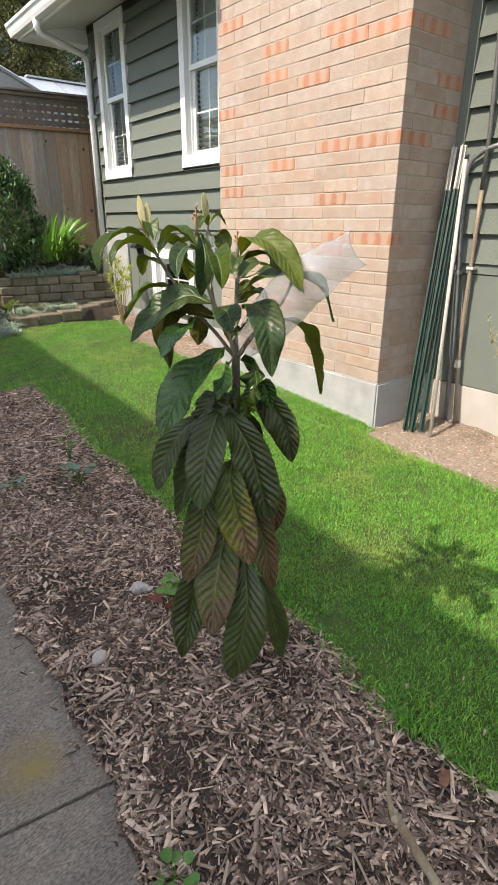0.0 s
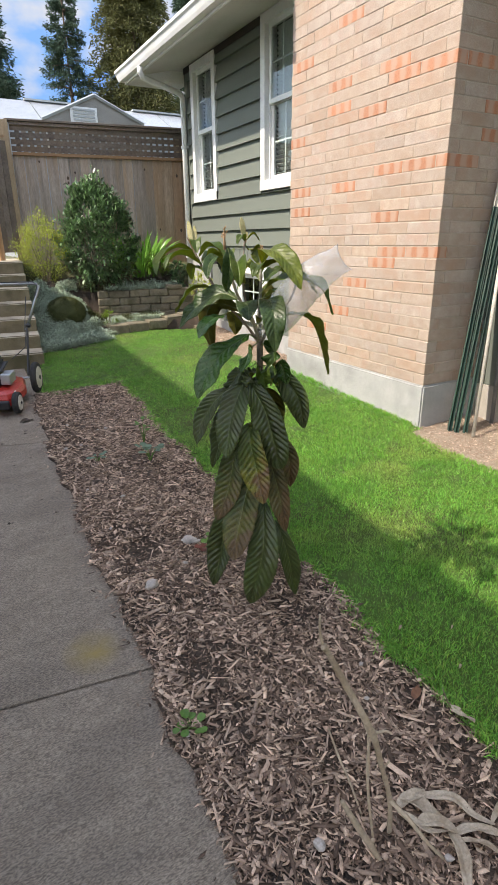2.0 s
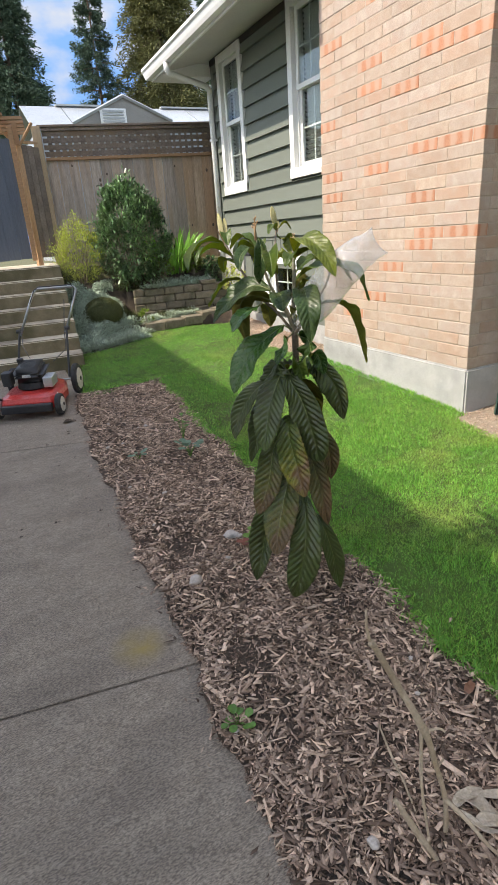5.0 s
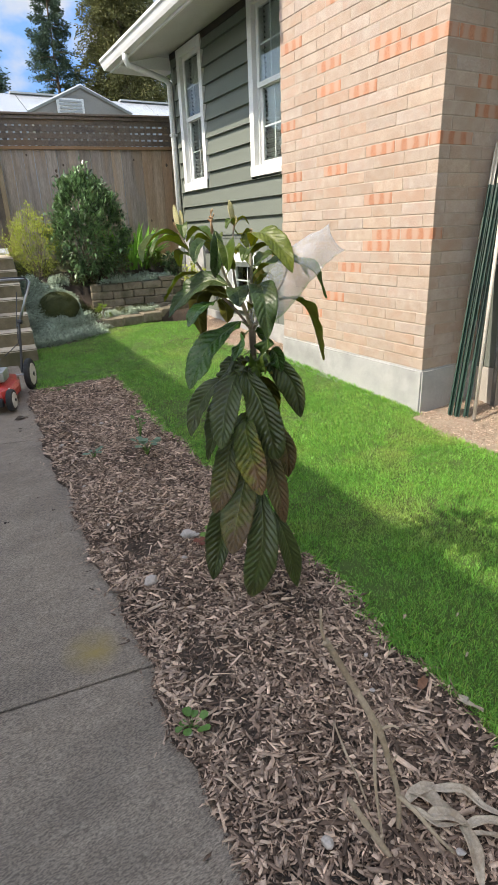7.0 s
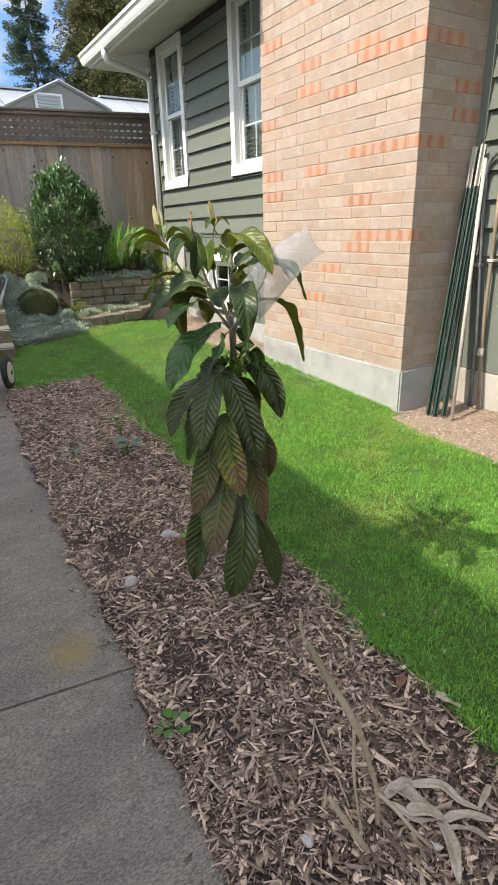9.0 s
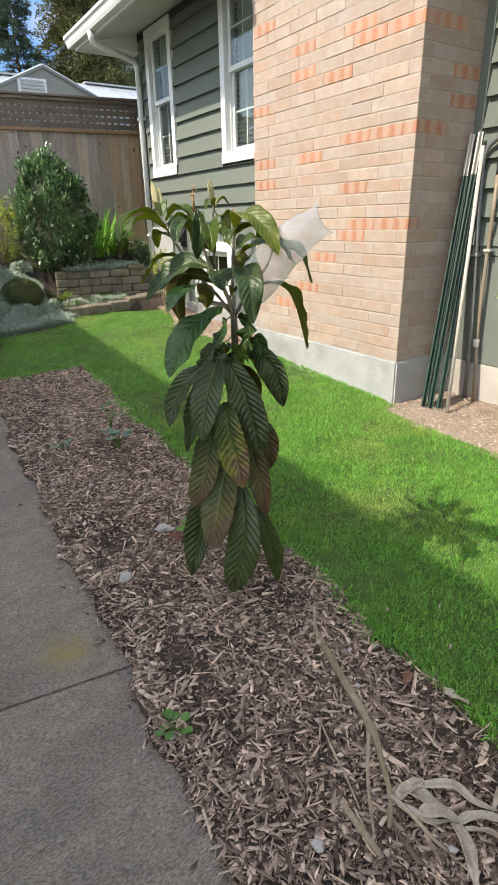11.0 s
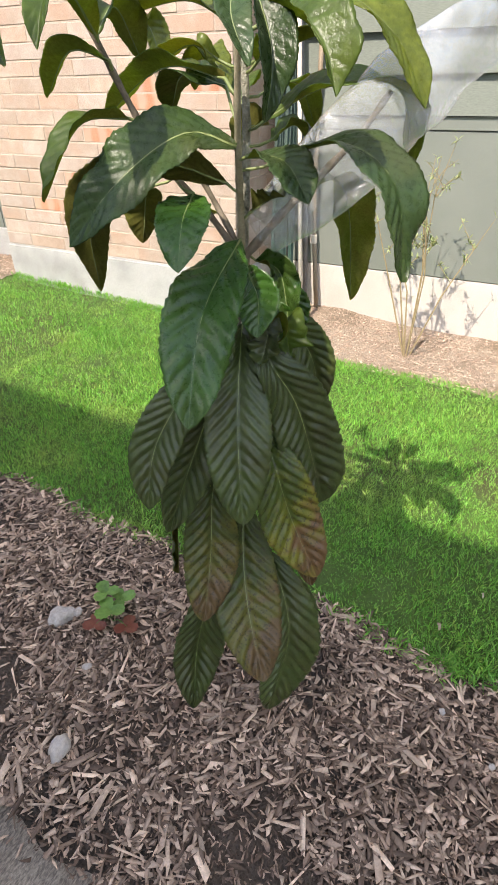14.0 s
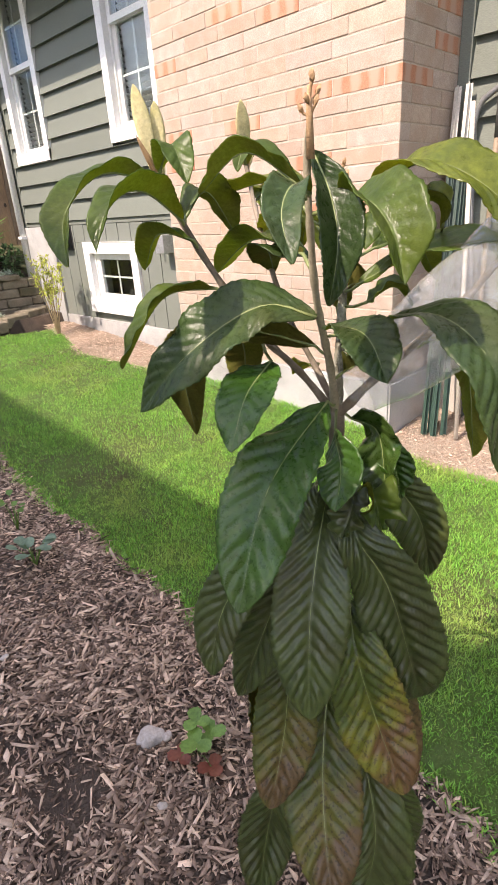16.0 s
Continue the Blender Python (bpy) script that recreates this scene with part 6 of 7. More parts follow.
part("body", tube(bmesh.new(), [(0, 0, 0), (-0.06, 0, 0), (-0.085, 0, -0.015), (-0.09, 0, -0.05)], 0.013, 10), M_BRASS, tap, smooth=True)
part("handwheel", lathe(bmesh.new(), [(0.03, 0), (0.034, 0.004), (0.03, 0.01), (0.01, 0.012)], 12, pose(-0.055, 0, 0.035)), M_BRASS, tap)
part("stem", tube(bmesh.new(), [(-0.055, 0, 0), (-0.055, 0, 0.036)], 0.006, 8), M_BRASS, tap)
part("shield", boxes((-0.12, -0.012, -0.17, -0.06, -0.09, 0.05), bev=0.006), M_GALV, tap, "folded bright steel shield")

# ---- foliage ----
def np_mesh(name, verts, faces, material, parent=None, smooth=False):
    """faces: an integer array, all with the same number of corners."""
    me = bpy.data.meshes.new(name)
    nv, nf, k = len(verts), len(faces), faces.shape[1]
    me.vertices.add(nv)
    me.vertices.foreach_set("co", np.ascontiguousarray(verts, dtype=np.float32).ravel())
    me.loops.add(nf * k)
    me.loops.foreach_set("vertex_index", np.ascontiguousarray(faces, dtype=np.int32).ravel())
    me.polygons.add(nf)
    me.polygons.foreach_set("loop_start", np.arange(0, nf * k, k, dtype=np.int32))
    me.update(calc_edges=True)
    me.materials.append(material)
    if smooth:
        me.polygons.foreach_set("use_smooth", [True] * nf)
    ob = new(name, me)
    if parent:
        ob.parent = parent
    return ob


def unit(v):
    return v / np.maximum(np.linalg.norm(v, axis=-1, keepdims=True), 1e-9)


def blades(pos, direction, length, width, fold=0.25, tipdrop=0.0):
    """Folded pointed leaves: base, two shoulders, a middle, a tip; four triangles each."""
    n = len(pos)
    d = unit(direction)
    ref = np.where(np.abs(d[:, 2:3]) > 0.9, np.array([[1.0, 0.3, 0]]), np.array([[0, 0, 1.0]]))
    side = unit(np.cross(d, ref))
    nor = np.cross(side, d)
    L, W = length[:, None], width[:, None]
    base = pos
    mid = pos + d * L * 0.5
    tip = pos + d * L + np.array([[0, 0, -1.0]]) * L * tipdrop
    l = mid + side * W * 0.5 + nor * W * fold
    r = mid - side * W * 0.5 + nor * W * fold
    v = np.stack([base, l, mid, r, tip], 1).reshape(-1, 3)
    o = (np.arange(n) * 5)[:, None, None]
    f = np.array([[0, 1, 2], [0, 2, 3], [1, 4, 2], [2, 4, 3]])[None] + o
    return v, f.reshape(-1, 3)


def rnd_dirs(r, n, up=0.0):
    d = r.normal(size=(n, 3))
    d[:, 2] += up
    return unit(d)


def shrub(name, label, x, y, z, sx, sy, h, n, leaf_l, leaf_w, material, seed, stems=7, lean=0.4, bark=None, hollow=0.45, category="shrub"):
    ob = empty(name, label, category, pose(x, y, z))
    r = np.random.default_rng(seed)
    for k in range(stems):
        a = 2 * math.pi * k / stems + r.uniform(0, 0.6)
        e = Vector((sx * 0.55 * math.cos(a) * r.uniform(0.4, 1), sy * 0.55 * math.sin(a) * r.uniform(0.4, 1), h * r.uniform(0.55, 0.9)))
        part("stem", tube(bmesh.new(), [(0.03 * math.cos(a), 0.03 * math.sin(a), -0.05), e * 0.45 + Vector((0, 0, 0.04)), e], [0.012, 0.008, 0.003], 6), bark or M_BARK, ob)
    # clumps of leaves in an uneven crown
    c = rnd_dirs(r, max(12, n // 26), 0.15)
    c *= (r.uniform(hollow, 1.0, (len(c), 1))) ** 0.6
    lump = 1 + 0.22 * np.sin(5 * c[:, :1] + seed) * np.cos(4 * c[:, 1:2] + 2 * seed)
    centre = c * lump * np.array([[sx, sy, h * 0.5]]) + np.array([[0, 0, h * 0.54]])
    taper = 1 - 0.35 * np.clip((centre[:, 2:3] / h - 0.45), 0, 1)
    centre[:, :2] *= taper
    pick = r.integers(0, len(centre), n)
    pos = centre[pick] + r.normal(size=(n, 3)) * np.array([[sx, sy, h * 0.5]]) * 0.085
    pos[:, 2] = np.maximum(pos[:, 2], 0.02)
    out = unit(pos - np.array([[0, 0, h * 0.4]]))
    d = unit(out * 0.7 + r.normal(size=(n, 3)) * 0.6 + np.array([[0, 0, lean]]))
    v, f = blades(pos, d, leaf_l * r.uniform(0.7, 1.25, n), leaf_w * r.uniform(0.7, 1.2, n), 0.2, 0.08)
    tagged(np_mesh("crown", v, f, material, ob), kind="stuff")
    return ob


M_LAUREL = mat("laurel_leaf", (0.075, 0.15, 0.060), (0.19, 0.32, 0.13), 0.36, 12, 90, 0, island=True, per_piece=0.6, trans=0.1, spec=1.0)
M_YELLOW = mat("golden_leaf", (0.36, 0.43, 0.08), (0.50, 0.54, 0.11), 0.6, 12, 90, 0, island=True, per_piece=0.35, trans=0.35)
M_IRIS = mat("iris_blade", (0.20, 0.45, 0.07), (0.29, 0.56, 0.12), 0.3, 12, 90, 0, per_piece=0.25, trans=0.45)
M_SILVER = mat("silver_leaf", (0.38, 0.47, 0.36), (0.53, 0.61, 0.49), 0.8, 12, 90, 0, island=True, per_piece=0.3, trans=0.15)
M_MOUND = mat("olive_mound", (0.07, 0.085, 0.025), (0.11, 0.12, 0.04), 0.8, 12, 90, 0, island=True, per_piece=0.3, trans=0.15)
M_RUSSET = mat("russet_leaf", (0.16, 0.11, 0.075), (0.23, 0.16, 0.11), 0.7, 12, 90, 0, island=True, per_piece=0.3, trans=0.2)
M_LIME = mat("lime_leaf", (0.18, 0.27, 0.04), (0.25, 0.34, 0.06), 0.6, 12, 90, 0, island=True, per_piece=0.3, trans=0.35)
M_SILVERLEAF = mat("pale_green_leaf", (0.28, 0.33, 0.15), (0.38, 0.43, 0.22), 0.6, 12, 90, 0, island=True, per_piece=0.3, trans=0.3)
M_TWIG = mat("pale_twig", (0.26, 0.20, 0.11), (0.34, 0.27, 0.15), 0.8, 20, 90, 0.1)

shrub("laurel_shrub", "dense glossy dark green laurel shrub on the terrace", 2.08, 8.74, 0.78, 0.46, 0.37, 1.29, 6000, 0.084, 0.036, M_LAUREL, 4, lean=0.3, hollow=0.72)
shrub("golden_shrub", "fine yellow-green shrub beside the steps", 1.40, 8.98, 0.86, 0.37, 0.3, 0.86, 5200, 0.036, 0.013, M_YELLOW, 5, lean=0.9)
shrub("russet_shrub", "small brown twiggy shrub behind the garden wall", 2.50, 8.78, 0.78, 0.19, 0.18, 0.42, 900, 0.03, 0.014, M_RUSSET, 6)
shrub("lime_shrub", "small lime green perennial behind the garden wall", 3.02, 8.98, 0.87, 0.18, 0.16, 0.42, 1100, 0.04, 0.015, M_LIME, 7, lean=0.8)
shrub("lime_shrub", "lime green seedling clump at the terrace edge", 1.98, 8.16, 0.36, 0.12, 0.1, 0.20, 300, 0.04, 0.022, M_LIME, 17, lean=0.8, stems=4)
mound = empty("clipped_mound", "low clipped olive-brown mound plant", "mound plant", pose(1.46, 8.25, 0.555))
bm = bmesh.new()
bmesh.ops.create_icosphere(bm, subdivisions=4, radius=1)
for v in bm.verts:
    d = 1 + 0.06 * noise.noise(v.co * 3)
    v.co = Vector((v.co.x * 0.25 * d, v.co.y * 0.23 * d, max(v.co.z, -0.95) * 0.21 * d))
part("body", bm, M_MOUND, mound, smooth=True)
r = np.random.default_rng(8)
d = rnd_dirs(r, 9000, 0.3)
v, f = blades(d * np.array([[0.247, 0.227, 0.208]]), d + r.normal(size=(9000, 3)) * 0.5, r.uniform(0.012, 0.024, 9000), r.uniform(0.004, 0.008, 9000))
tagged(np_mesh("foliage", v, f, M_MOUND, mound), kind="stuff")
shrub("dark_perennial", "low dark green perennial by the house corner", 3.22, 8.72, 0.78, 0.14, 0.15, 0.35, 500, 0.06, 0.03, M_LAUREL, 9)

# iris clump: strap leaves
iris = empty("iris_clump", "clump of upright bright green iris blades", "iris", pose(2.78, 9.12, 0.925))
r = np.random.default_rng(12)
for k in range(95):
    a, rr = r.uniform(0, 2 * math.pi), r.uniform(0, 1) ** 0.5
    bx, by = 0.30 * rr * math.cos(a), 0.16 * rr * math.sin(a)
    h, lean, w = r.uniform(0.40, 0.72), r.uniform(0.06, 0.48), r.uniform(0.036, 0.058)
    a2 = a + r.uniform(-0.6, 0.6)
    bm = bmesh.new()
    rows = []
    for i in range(8):
        s = i / 7
        p = Vector((bx + lean * math.cos(a2) * s * s, by + lean * math.sin(a2) * s * s, h * s - 0.3 * lean * s ** 3))
        ww = w * (0.75 + 0.5 * s) * (1 - s ** 5) * 0.5 + 0.001
        sd = Vector((-math.sin(a2 + 0.7), math.cos(a2 + 0.7), 0))
        rows.append([bm.verts.new(p - sd * ww), bm.verts.new(p + Vector((math.cos(a2), math.sin(a2), 0)) * ww * 0.25), bm.verts.new(p + sd * ww)])
    for r0, r1 in zip(rows, rows[1:]):
        for q in range(2):
            bm.faces.new((r0[q], r0[q + 1], r1[q + 1], r1[q]))
    part("blade", bm, M_IRIS, iris, smooth=True)


def carpet(name, label, n, where, leaf_l, leaf_w, material, seed, up=0.8, h=0.06, z=None, category="ground cover"):
    r = np.random.default_rng(seed)
    pts = []
    while len(pts) < n:
        x, y = where(r)
        if x is not None:
            b = z(x, y) if z else gz(x, y)
            lump = 0.5 + 0.8 * noise.noise((x * 6, y * 6, seed))
            pts.append((x, y, b + r.uniform(0, h) * (0.35 + lump)))
    pos = np.array(pts)
    d = unit(r.normal(size=(n, 3)) * np.array([[1, 1, 0.6]]) + np.array([[0, 0, up]]))
    v, f = blades(pos, d, leaf_l * r.uniform(0.6, 1.3, n), leaf_w * r.uniform(0.7, 1.3, n), 0.2, 0.1)
    return tagged(np_mesh(name, v, f, material), label, category, kind="stuff")


def silver_where(r):
    x, y = r.uniform(0.98, 2.02), r.uniform(6.95, 8.75)
    return (x, y) if noise.noise((x * 4, y * 4, 2)) > -0.6 + 0.4 * smoothstep(8.2, 8.7, y) and y > lawn_far(x) - 0.02 + 0.06 * math.sin(6 * x) and not (x > 1.74 and y > 8.1 + 0.1 * math.sin(9 * x)) and ((x - 1.46) ** 2 + (y - 8.25) ** 2 > 0.035) else (None, None)


carpet("silver_ground_cover", "silvery grey-green ground cover spilling over the slope", 26000, silver_where, 0.034, 0.013, M_SILVER, 21, 0.5, 0.11, bed_h)
carpet("silver_ground_cover", "silvery ground cover between the two garden walls", 6000, lambda r: (r.uniform(2.0, 2.75), r.uniform(8.08, 8.38)), 0.028, 0.010, M_SILVER, 22, 0.6, 0.09, bed_h)
carpet("silver_ground_cover", "pale low ground cover on the upper terrace", 5000, lambda r: (r.uniform(2.3, 3.2), r.uniform(8.5, 8.8)), 0.035, 0.011, M_SILVER, 23, 0.9, 0.08, bed_h)
carpet("green_ground_cover", "feathery green ground cover under the garden wall", 1400, lambda r: (r.uniform(2.2, 2.7), r.uniform(8.15, 8.4)), 0.05, 0.006, M_MOUND, 24, 0.9, 0.09, bed_h)

carpet("green_ground_cover", "low green ground cover at the end of the garden wall", 1500, lambda r: (r.uniform(1.72, 2.08), r.uniform(8.25, 8.62)), 0.05, 0.014, M_MOUND, 25, 0.9, 0.12, bed_h)
carpet("green_ground_cover", "trailing plants over the top of the garden wall", 1300, lambda r: (r.uniform(2.05, 3.1), r.uniform(8.44, 8.56)), 0.045, 0.010, M_SILVER, 26, 0.5, 0.06, lambda x, y: 0.80)

# twiggy shrubs along the house
def twigs(name, label, x, y, h, spread, n, seed, leaf_mat, leaves, leaf_l, leaf_w, rad=0.004):
    ob = empty(name, label, "shrub", pose(x, y, gz(x, y)))
    r = random.Random(seed)
    ends = []
    for k in range(n):
        a = r.uniform(0, 2 * math.pi)
        e = Vector((spread * math.cos(a) * r.uniform(0.2, 1) * 0.45, spread * math.sin(a) * r.uniform(0.3, 1), h * r.uniform(0.55, 1)))
        m1 = e * 0.4 + Vector((r.uniform(-0.02, 0.02), r.uniform(-0.03, 0.03), h * 0.05))
        m2 = e * 0.75 + Vector((r.uniform(-0.02, 0.02), r.uniform(-0.04, 0.04), h * 0.03))
        st = part("stem", tube(bmesh.new(), [(0.01 * math.cos(a), 0.01 * math.sin(a), -0.03), m1, m2, e], [rad, rad * 0.8, rad * 0.55, rad * 0.25], 5), M_TWIG, ob)
        for q in range(4):
            b = m1.lerp(e, r.uniform(0.1, 0.9))
            t = b + Vector((r.uniform(-0.03, 0.03), r.uniform(-0.1, 0.1), r.uniform(0.03, 0.14)))
            part("twig", tube(bmesh.new(), [b, b.lerp(t, 0.5) + Vector((0, r.uniform(-0.01, 0.01), 0.01)), t], [rad * 0.45, rad * 0.35, rad * 0.15], 4), M_TWIG, st)
            ends += [b.lerp(t, r.uniform(0.2, 1)) for _ in range(3)]
        ends += [m2, e]
    rr = np.random.default_rng(seed)
    pos = np.array([tuple(ends[i]) for i in rr.integers(0, len(ends), leaves)])
    v, f = blades(pos, rnd_dirs(rr, leaves, 0.5), leaf_l * rr.uniform(0.6, 1.3, leaves), leaf_w * rr.uniform(0.6, 1.2, leaves), 0.2, 0.1)
    tagged(np_mesh("leaves", v, f, leaf_mat, ob), kind="stuff")
    return ob


twigs("twiggy_shrub", "bare pale twiggy shrub in the bark bed", 3.212, 2.639, 1.16, 0.42, 7, 31, M_SILVERLEAF, 520, 0.034, 0.011, 0.005)
twigs("twiggy_shrub", "sparse variegated shrub by the cellar window", 3.02, 7.45, 0.78, 0.34, 15, 32, M_YELLOW, 900, 0.045, 0.017)

# ---- conifers beyond the fence ----
M_NEEDLE = mat("fir_needles", (0.040, 0.080, 0.052), (0.075, 0.120, 0.078), 0.8, 2, 30, 0, island=True, per_piece=0.4, trans=0.12)
M_CEDARLEAF = mat("cedar_foliage", (0.085, 0.094, 0.030), (0.145, 0.142, 0.050), 0.8, 2, 30, 0, island=True, per_piece=0.4, trans=0.15)
M_TRUNK = mat("fir_trunk", (0.09, 0.065, 0.05), (0.14, 0.105, 0.08), 0.9, 4, 30, 0.5)


def conifer(x, y, h, radius, n, material, seed, droop, label, bare=0.1, fine=1.0, rise=0.0):
    ob = empty("conifer", label, "tree", pose(x, y, ground_h(x, y) - 0.1), group="conifers beyond the fence")
    part("trunk", tube(bmesh.new(), [(0, 0, 0), (0.05, 0, h * 0.4), (0, 0.05, h * 0.99)], [0.010 * h, 0.006 * h, 0.02], 10), M_TRUNK, ob, smooth=True)
    r = np.random.default_rng(seed)
    nb = n // 12
    zs = bare + (1 - bare) * r.uniform(0, 1, nb) ** 0.9
    az = r.uniform(0, 2 * math.pi, nb)
    reach = radius * (1 - zs) ** 0.75 * r.uniform(0.55, 1.1, nb) + 0.15
    limb = bmesh.new()
    for k in range(0, nb, max(1, nb // 90)):
        e = Vector((reach[k] * 0.9 * math.cos(az[k]), reach[k] * 0.9 * math.sin(az[k]), zs[k] * h - droop * reach[k] * 0.8))
        tube(limb, [(0, 0, zs[k] * h), e * 0.5 + Vector((0, 0, zs[k] * h * 0.5 + 0.05)), e], [0.05, 0.03, 0.01], 4)
    tagged(part("branching", limb, M_TRUNK, ob), kind="stuff")
    n *= 12
    b = r.integers(0, nb, n)
    s = r.uniform(0.15, 1.0, n) ** 0.8
    rad = reach[b] * s
    spread = r.normal(size=n) * 0.13 * rad
    px = rad * np.cos(az[b]) - spread * np.sin(az[b])
    py = rad * np.sin(az[b]) + spread * np.cos(az[b])
    pz = zs[b] * h - droop * rad * s + rise * rad * s * s + r.normal(size=n) * 0.10
    pos = np.stack([px, py, pz], 1)
    d = unit(np.stack([np.cos(az[b]), np.sin(az[b]), np.full(n, -0.1 - 0.5 * droop)], 1) + r.normal(size=(n, 3)) * 0.5)
    L, W = fine * r.uniform(0.12, 0.27, (n, 1)), fine * r.uniform(0.02, 0.045, (n, 1))
    side = unit(np.cross(d, r.normal(size=(n, 3))))
    v = np.stack([pos, pos + d * L * 0.5 + side * W, pos + d * L, pos + d * L * 0.5 - side * W - np.array([[0, 0, 0.02]])], 1).reshape(-1, 3)
    f = (np.array([[0, 1, 2], [0, 2, 3]])[None] + (np.arange(n) * 4)[:, None, None]).reshape(-1, 3)
    tagged(np_mesh("crown", v, f, material, ob), kind="stuff")


conifer(4.3, 40, 19.5, 3.2, 9500, M_NEEDLE, 51, 0.25, "dense dark green fir beyond the fence")
conifer(9.85, 42, 17.2, 3.1, 3900, M_NEEDLE, 52, 0.2, "thin open fir with gaps between its branches", 0.1, 0.85, 0.12)
conifer(13.6, 40, 23.0, 4.6, 17000, M_CEDARLEAF, 53, 0.5, "broad drooping cedar with olive-brown foliage")
conifer(20.5, 46, 22.0, 4.5, 4000, M_NEEDLE, 54, 0.4, "tall dark fir behind the house", fine=1.3)
conifer(-1.5, 44, 20.0, 3.6, 3500, M_NEEDLE, 55, 0.3, "dark green fir at the end of the row", fine=1.3)

# ---- wood chips, grass and litter ----
def chips(name, label, n, where, h, material, seed, long_part=0.07, size=1.0):
    r = np.random.default_rng(seed)
    xy = np.array([where(r) for _ in range(n)])
    z = np.array([h(x, y) for x, y in xy])
    L = (0.008 + 0.030 * r.uniform(0, 1, n) ** 1.3) * size
    big = r.uniform(0, 1, n) < long_part
    L[big] = r.uniform(0.05, 0.11, big.sum()) * size
    W = np.minimum((0.006 + 0.017 * r.uniform(0, 1, n) ** 1.2) * size, L * 0.8)
    T = r.uniform(0.0015, 0.004, n) * size
    yaw, tilt, roll = r.uniform(0, 2 * math.pi, n), r.normal(0, 0.24, n), r.normal(0, 0.36, n)
    a = np.stack([np.cos(yaw) * np.cos(tilt), np.sin(yaw) * np.cos(tilt), np.sin(tilt)], 1)
    s = np.stack([-np.sin(yaw) * np.cos(roll), np.cos(yaw) * np.cos(roll), np.sin(roll)], 1)
    u = np.cross(a, s)
    c = np.stack([xy[:, 0], xy[:, 1], z + r.uniform(0.0, 0.012, n)], 1)
    tap0, tap1, skew = r.uniform(0.05, 0.9, n), r.uniform(0.3, 1.0, n), r.uniform(-0.6, 0.6, n)
    vs = []
    for i, tp in ((-1, tap0), (1, tap1)):
        for j in (-1, 1):
            for k in (-1, 1):
                vs.append(c + a * (i * L / 2 + j * W * skew)[:, None] + s * (j * W / 2 * tp)[:, None] + u * (k * T / 2)[:, None])
    v = np.stack(vs, 1).reshape(-1, 3)
    f = np.array([[0, 1, 3, 2], [4, 6, 7, 5], [0, 4, 5, 1], [2, 3, 7, 6], [1, 5, 7, 3]])[None] + (np.arange(n) * 8)[:, None, None]
    return tagged(np_mesh(name, v, f.reshape(-1, 4), material), label, "mulch", kind="stuff")


def chip_material(name, cols, tones, low=(0.18, 0.138, 0.115), high=(1.4, 1.32, 1.24)):
    m = mat(name, *cols, 0.85, 30, 180, 0.3, stretch=(1, 1, 1), island=True, per_piece=tones, dist=0.002)
    n, l = m.node_tree.nodes, m.node_tree.links
    base = n["Principled BSDF"].inputs["Base Color"]
    geo, x, rp = n.new("ShaderNodeNewGeometry"), n.new("ShaderNodeMix"), n.new("ShaderNodeValToRGB")
    x.data_type, x.blend_type = "RGBA", "MULTIPLY"
    x.inputs["Factor"].default_value = 1.0
    e = rp.color_ramp.elements
    e[0].color, e[1].color = (*low, 1), (*high, 1)
    k = e.new(0.45)
    k.color = (0.62, 0.54, 0.50, 1)
    fr = n.new("ShaderNodeMath")
    fr.operation, fr.inputs[1].default_value = "MULTIPLY", 7.13
    fr2 = n.new("ShaderNodeMath")
    fr2.operation = "FRACT"
    l.new(geo.outputs["Random Per Island"], fr.inputs[0])
    l.new(fr.outputs[0], fr2.inputs[0])
    l.new(fr2.outputs[0], rp.inputs["Fac"])
    l.new(base.links[0].from_socket, x.inputs["A"])
    l.new(rp.outputs["Color"], x.inputs["B"])
    l.new(x.outputs["Result"], base)
    return m


M_CHIP = chip_material("grey_wood_chip", ((0.40, 0.305, 0.240), (0.55, 0.440, 0.355)), 0.36)
M_CHIP_FINE = chip_material("dark_bark_crumb", ((0.24, 0.172, 0.132), (0.38, 0.285, 0.225)), 0.36)
M_CHIP_TAN = chip_material("tan_bark_chip", ((0.60, 0.47, 0.375), (0.72, 0.59, 0.48)), 0.2, (0.62, 0.56, 0.52), (1.15, 1.13, 1.1))


WORN = ((0.73, 3.15, 0.11), (0.70, 3.40, 0.07), (0.667, 2.40, 0.10), (1.19, 3.59, 0.07), (0.62, 3.0, 0.05))   # places where the bark has worn thin: x, y, radius


def in_mulch(y_hi, spill, bare=-0.16, thin=0.45, worn=0.8):
    def where(r):
        while True:
            y = r.uniform(-0.55, y_hi)
            x = r.uniform(mulch_left(y) - spill, mulch_right(y) + 0.02)
            if noise.noise((x * 3.5, y * 3.5, 7.0)) - 0.18 * smoothstep(0.14, 0.02, x - mulch_left(y)) < bare and r.random() < thin:
                continue
            if any((x - a) ** 2 + (y - b) ** 2 < c * c * r.uniform(0.3, 1.3) for a, b, c in WORN) and r.random() < worn:
                continue
            if y < mulch_far(x) + 0.02:
                return x, y
    return where


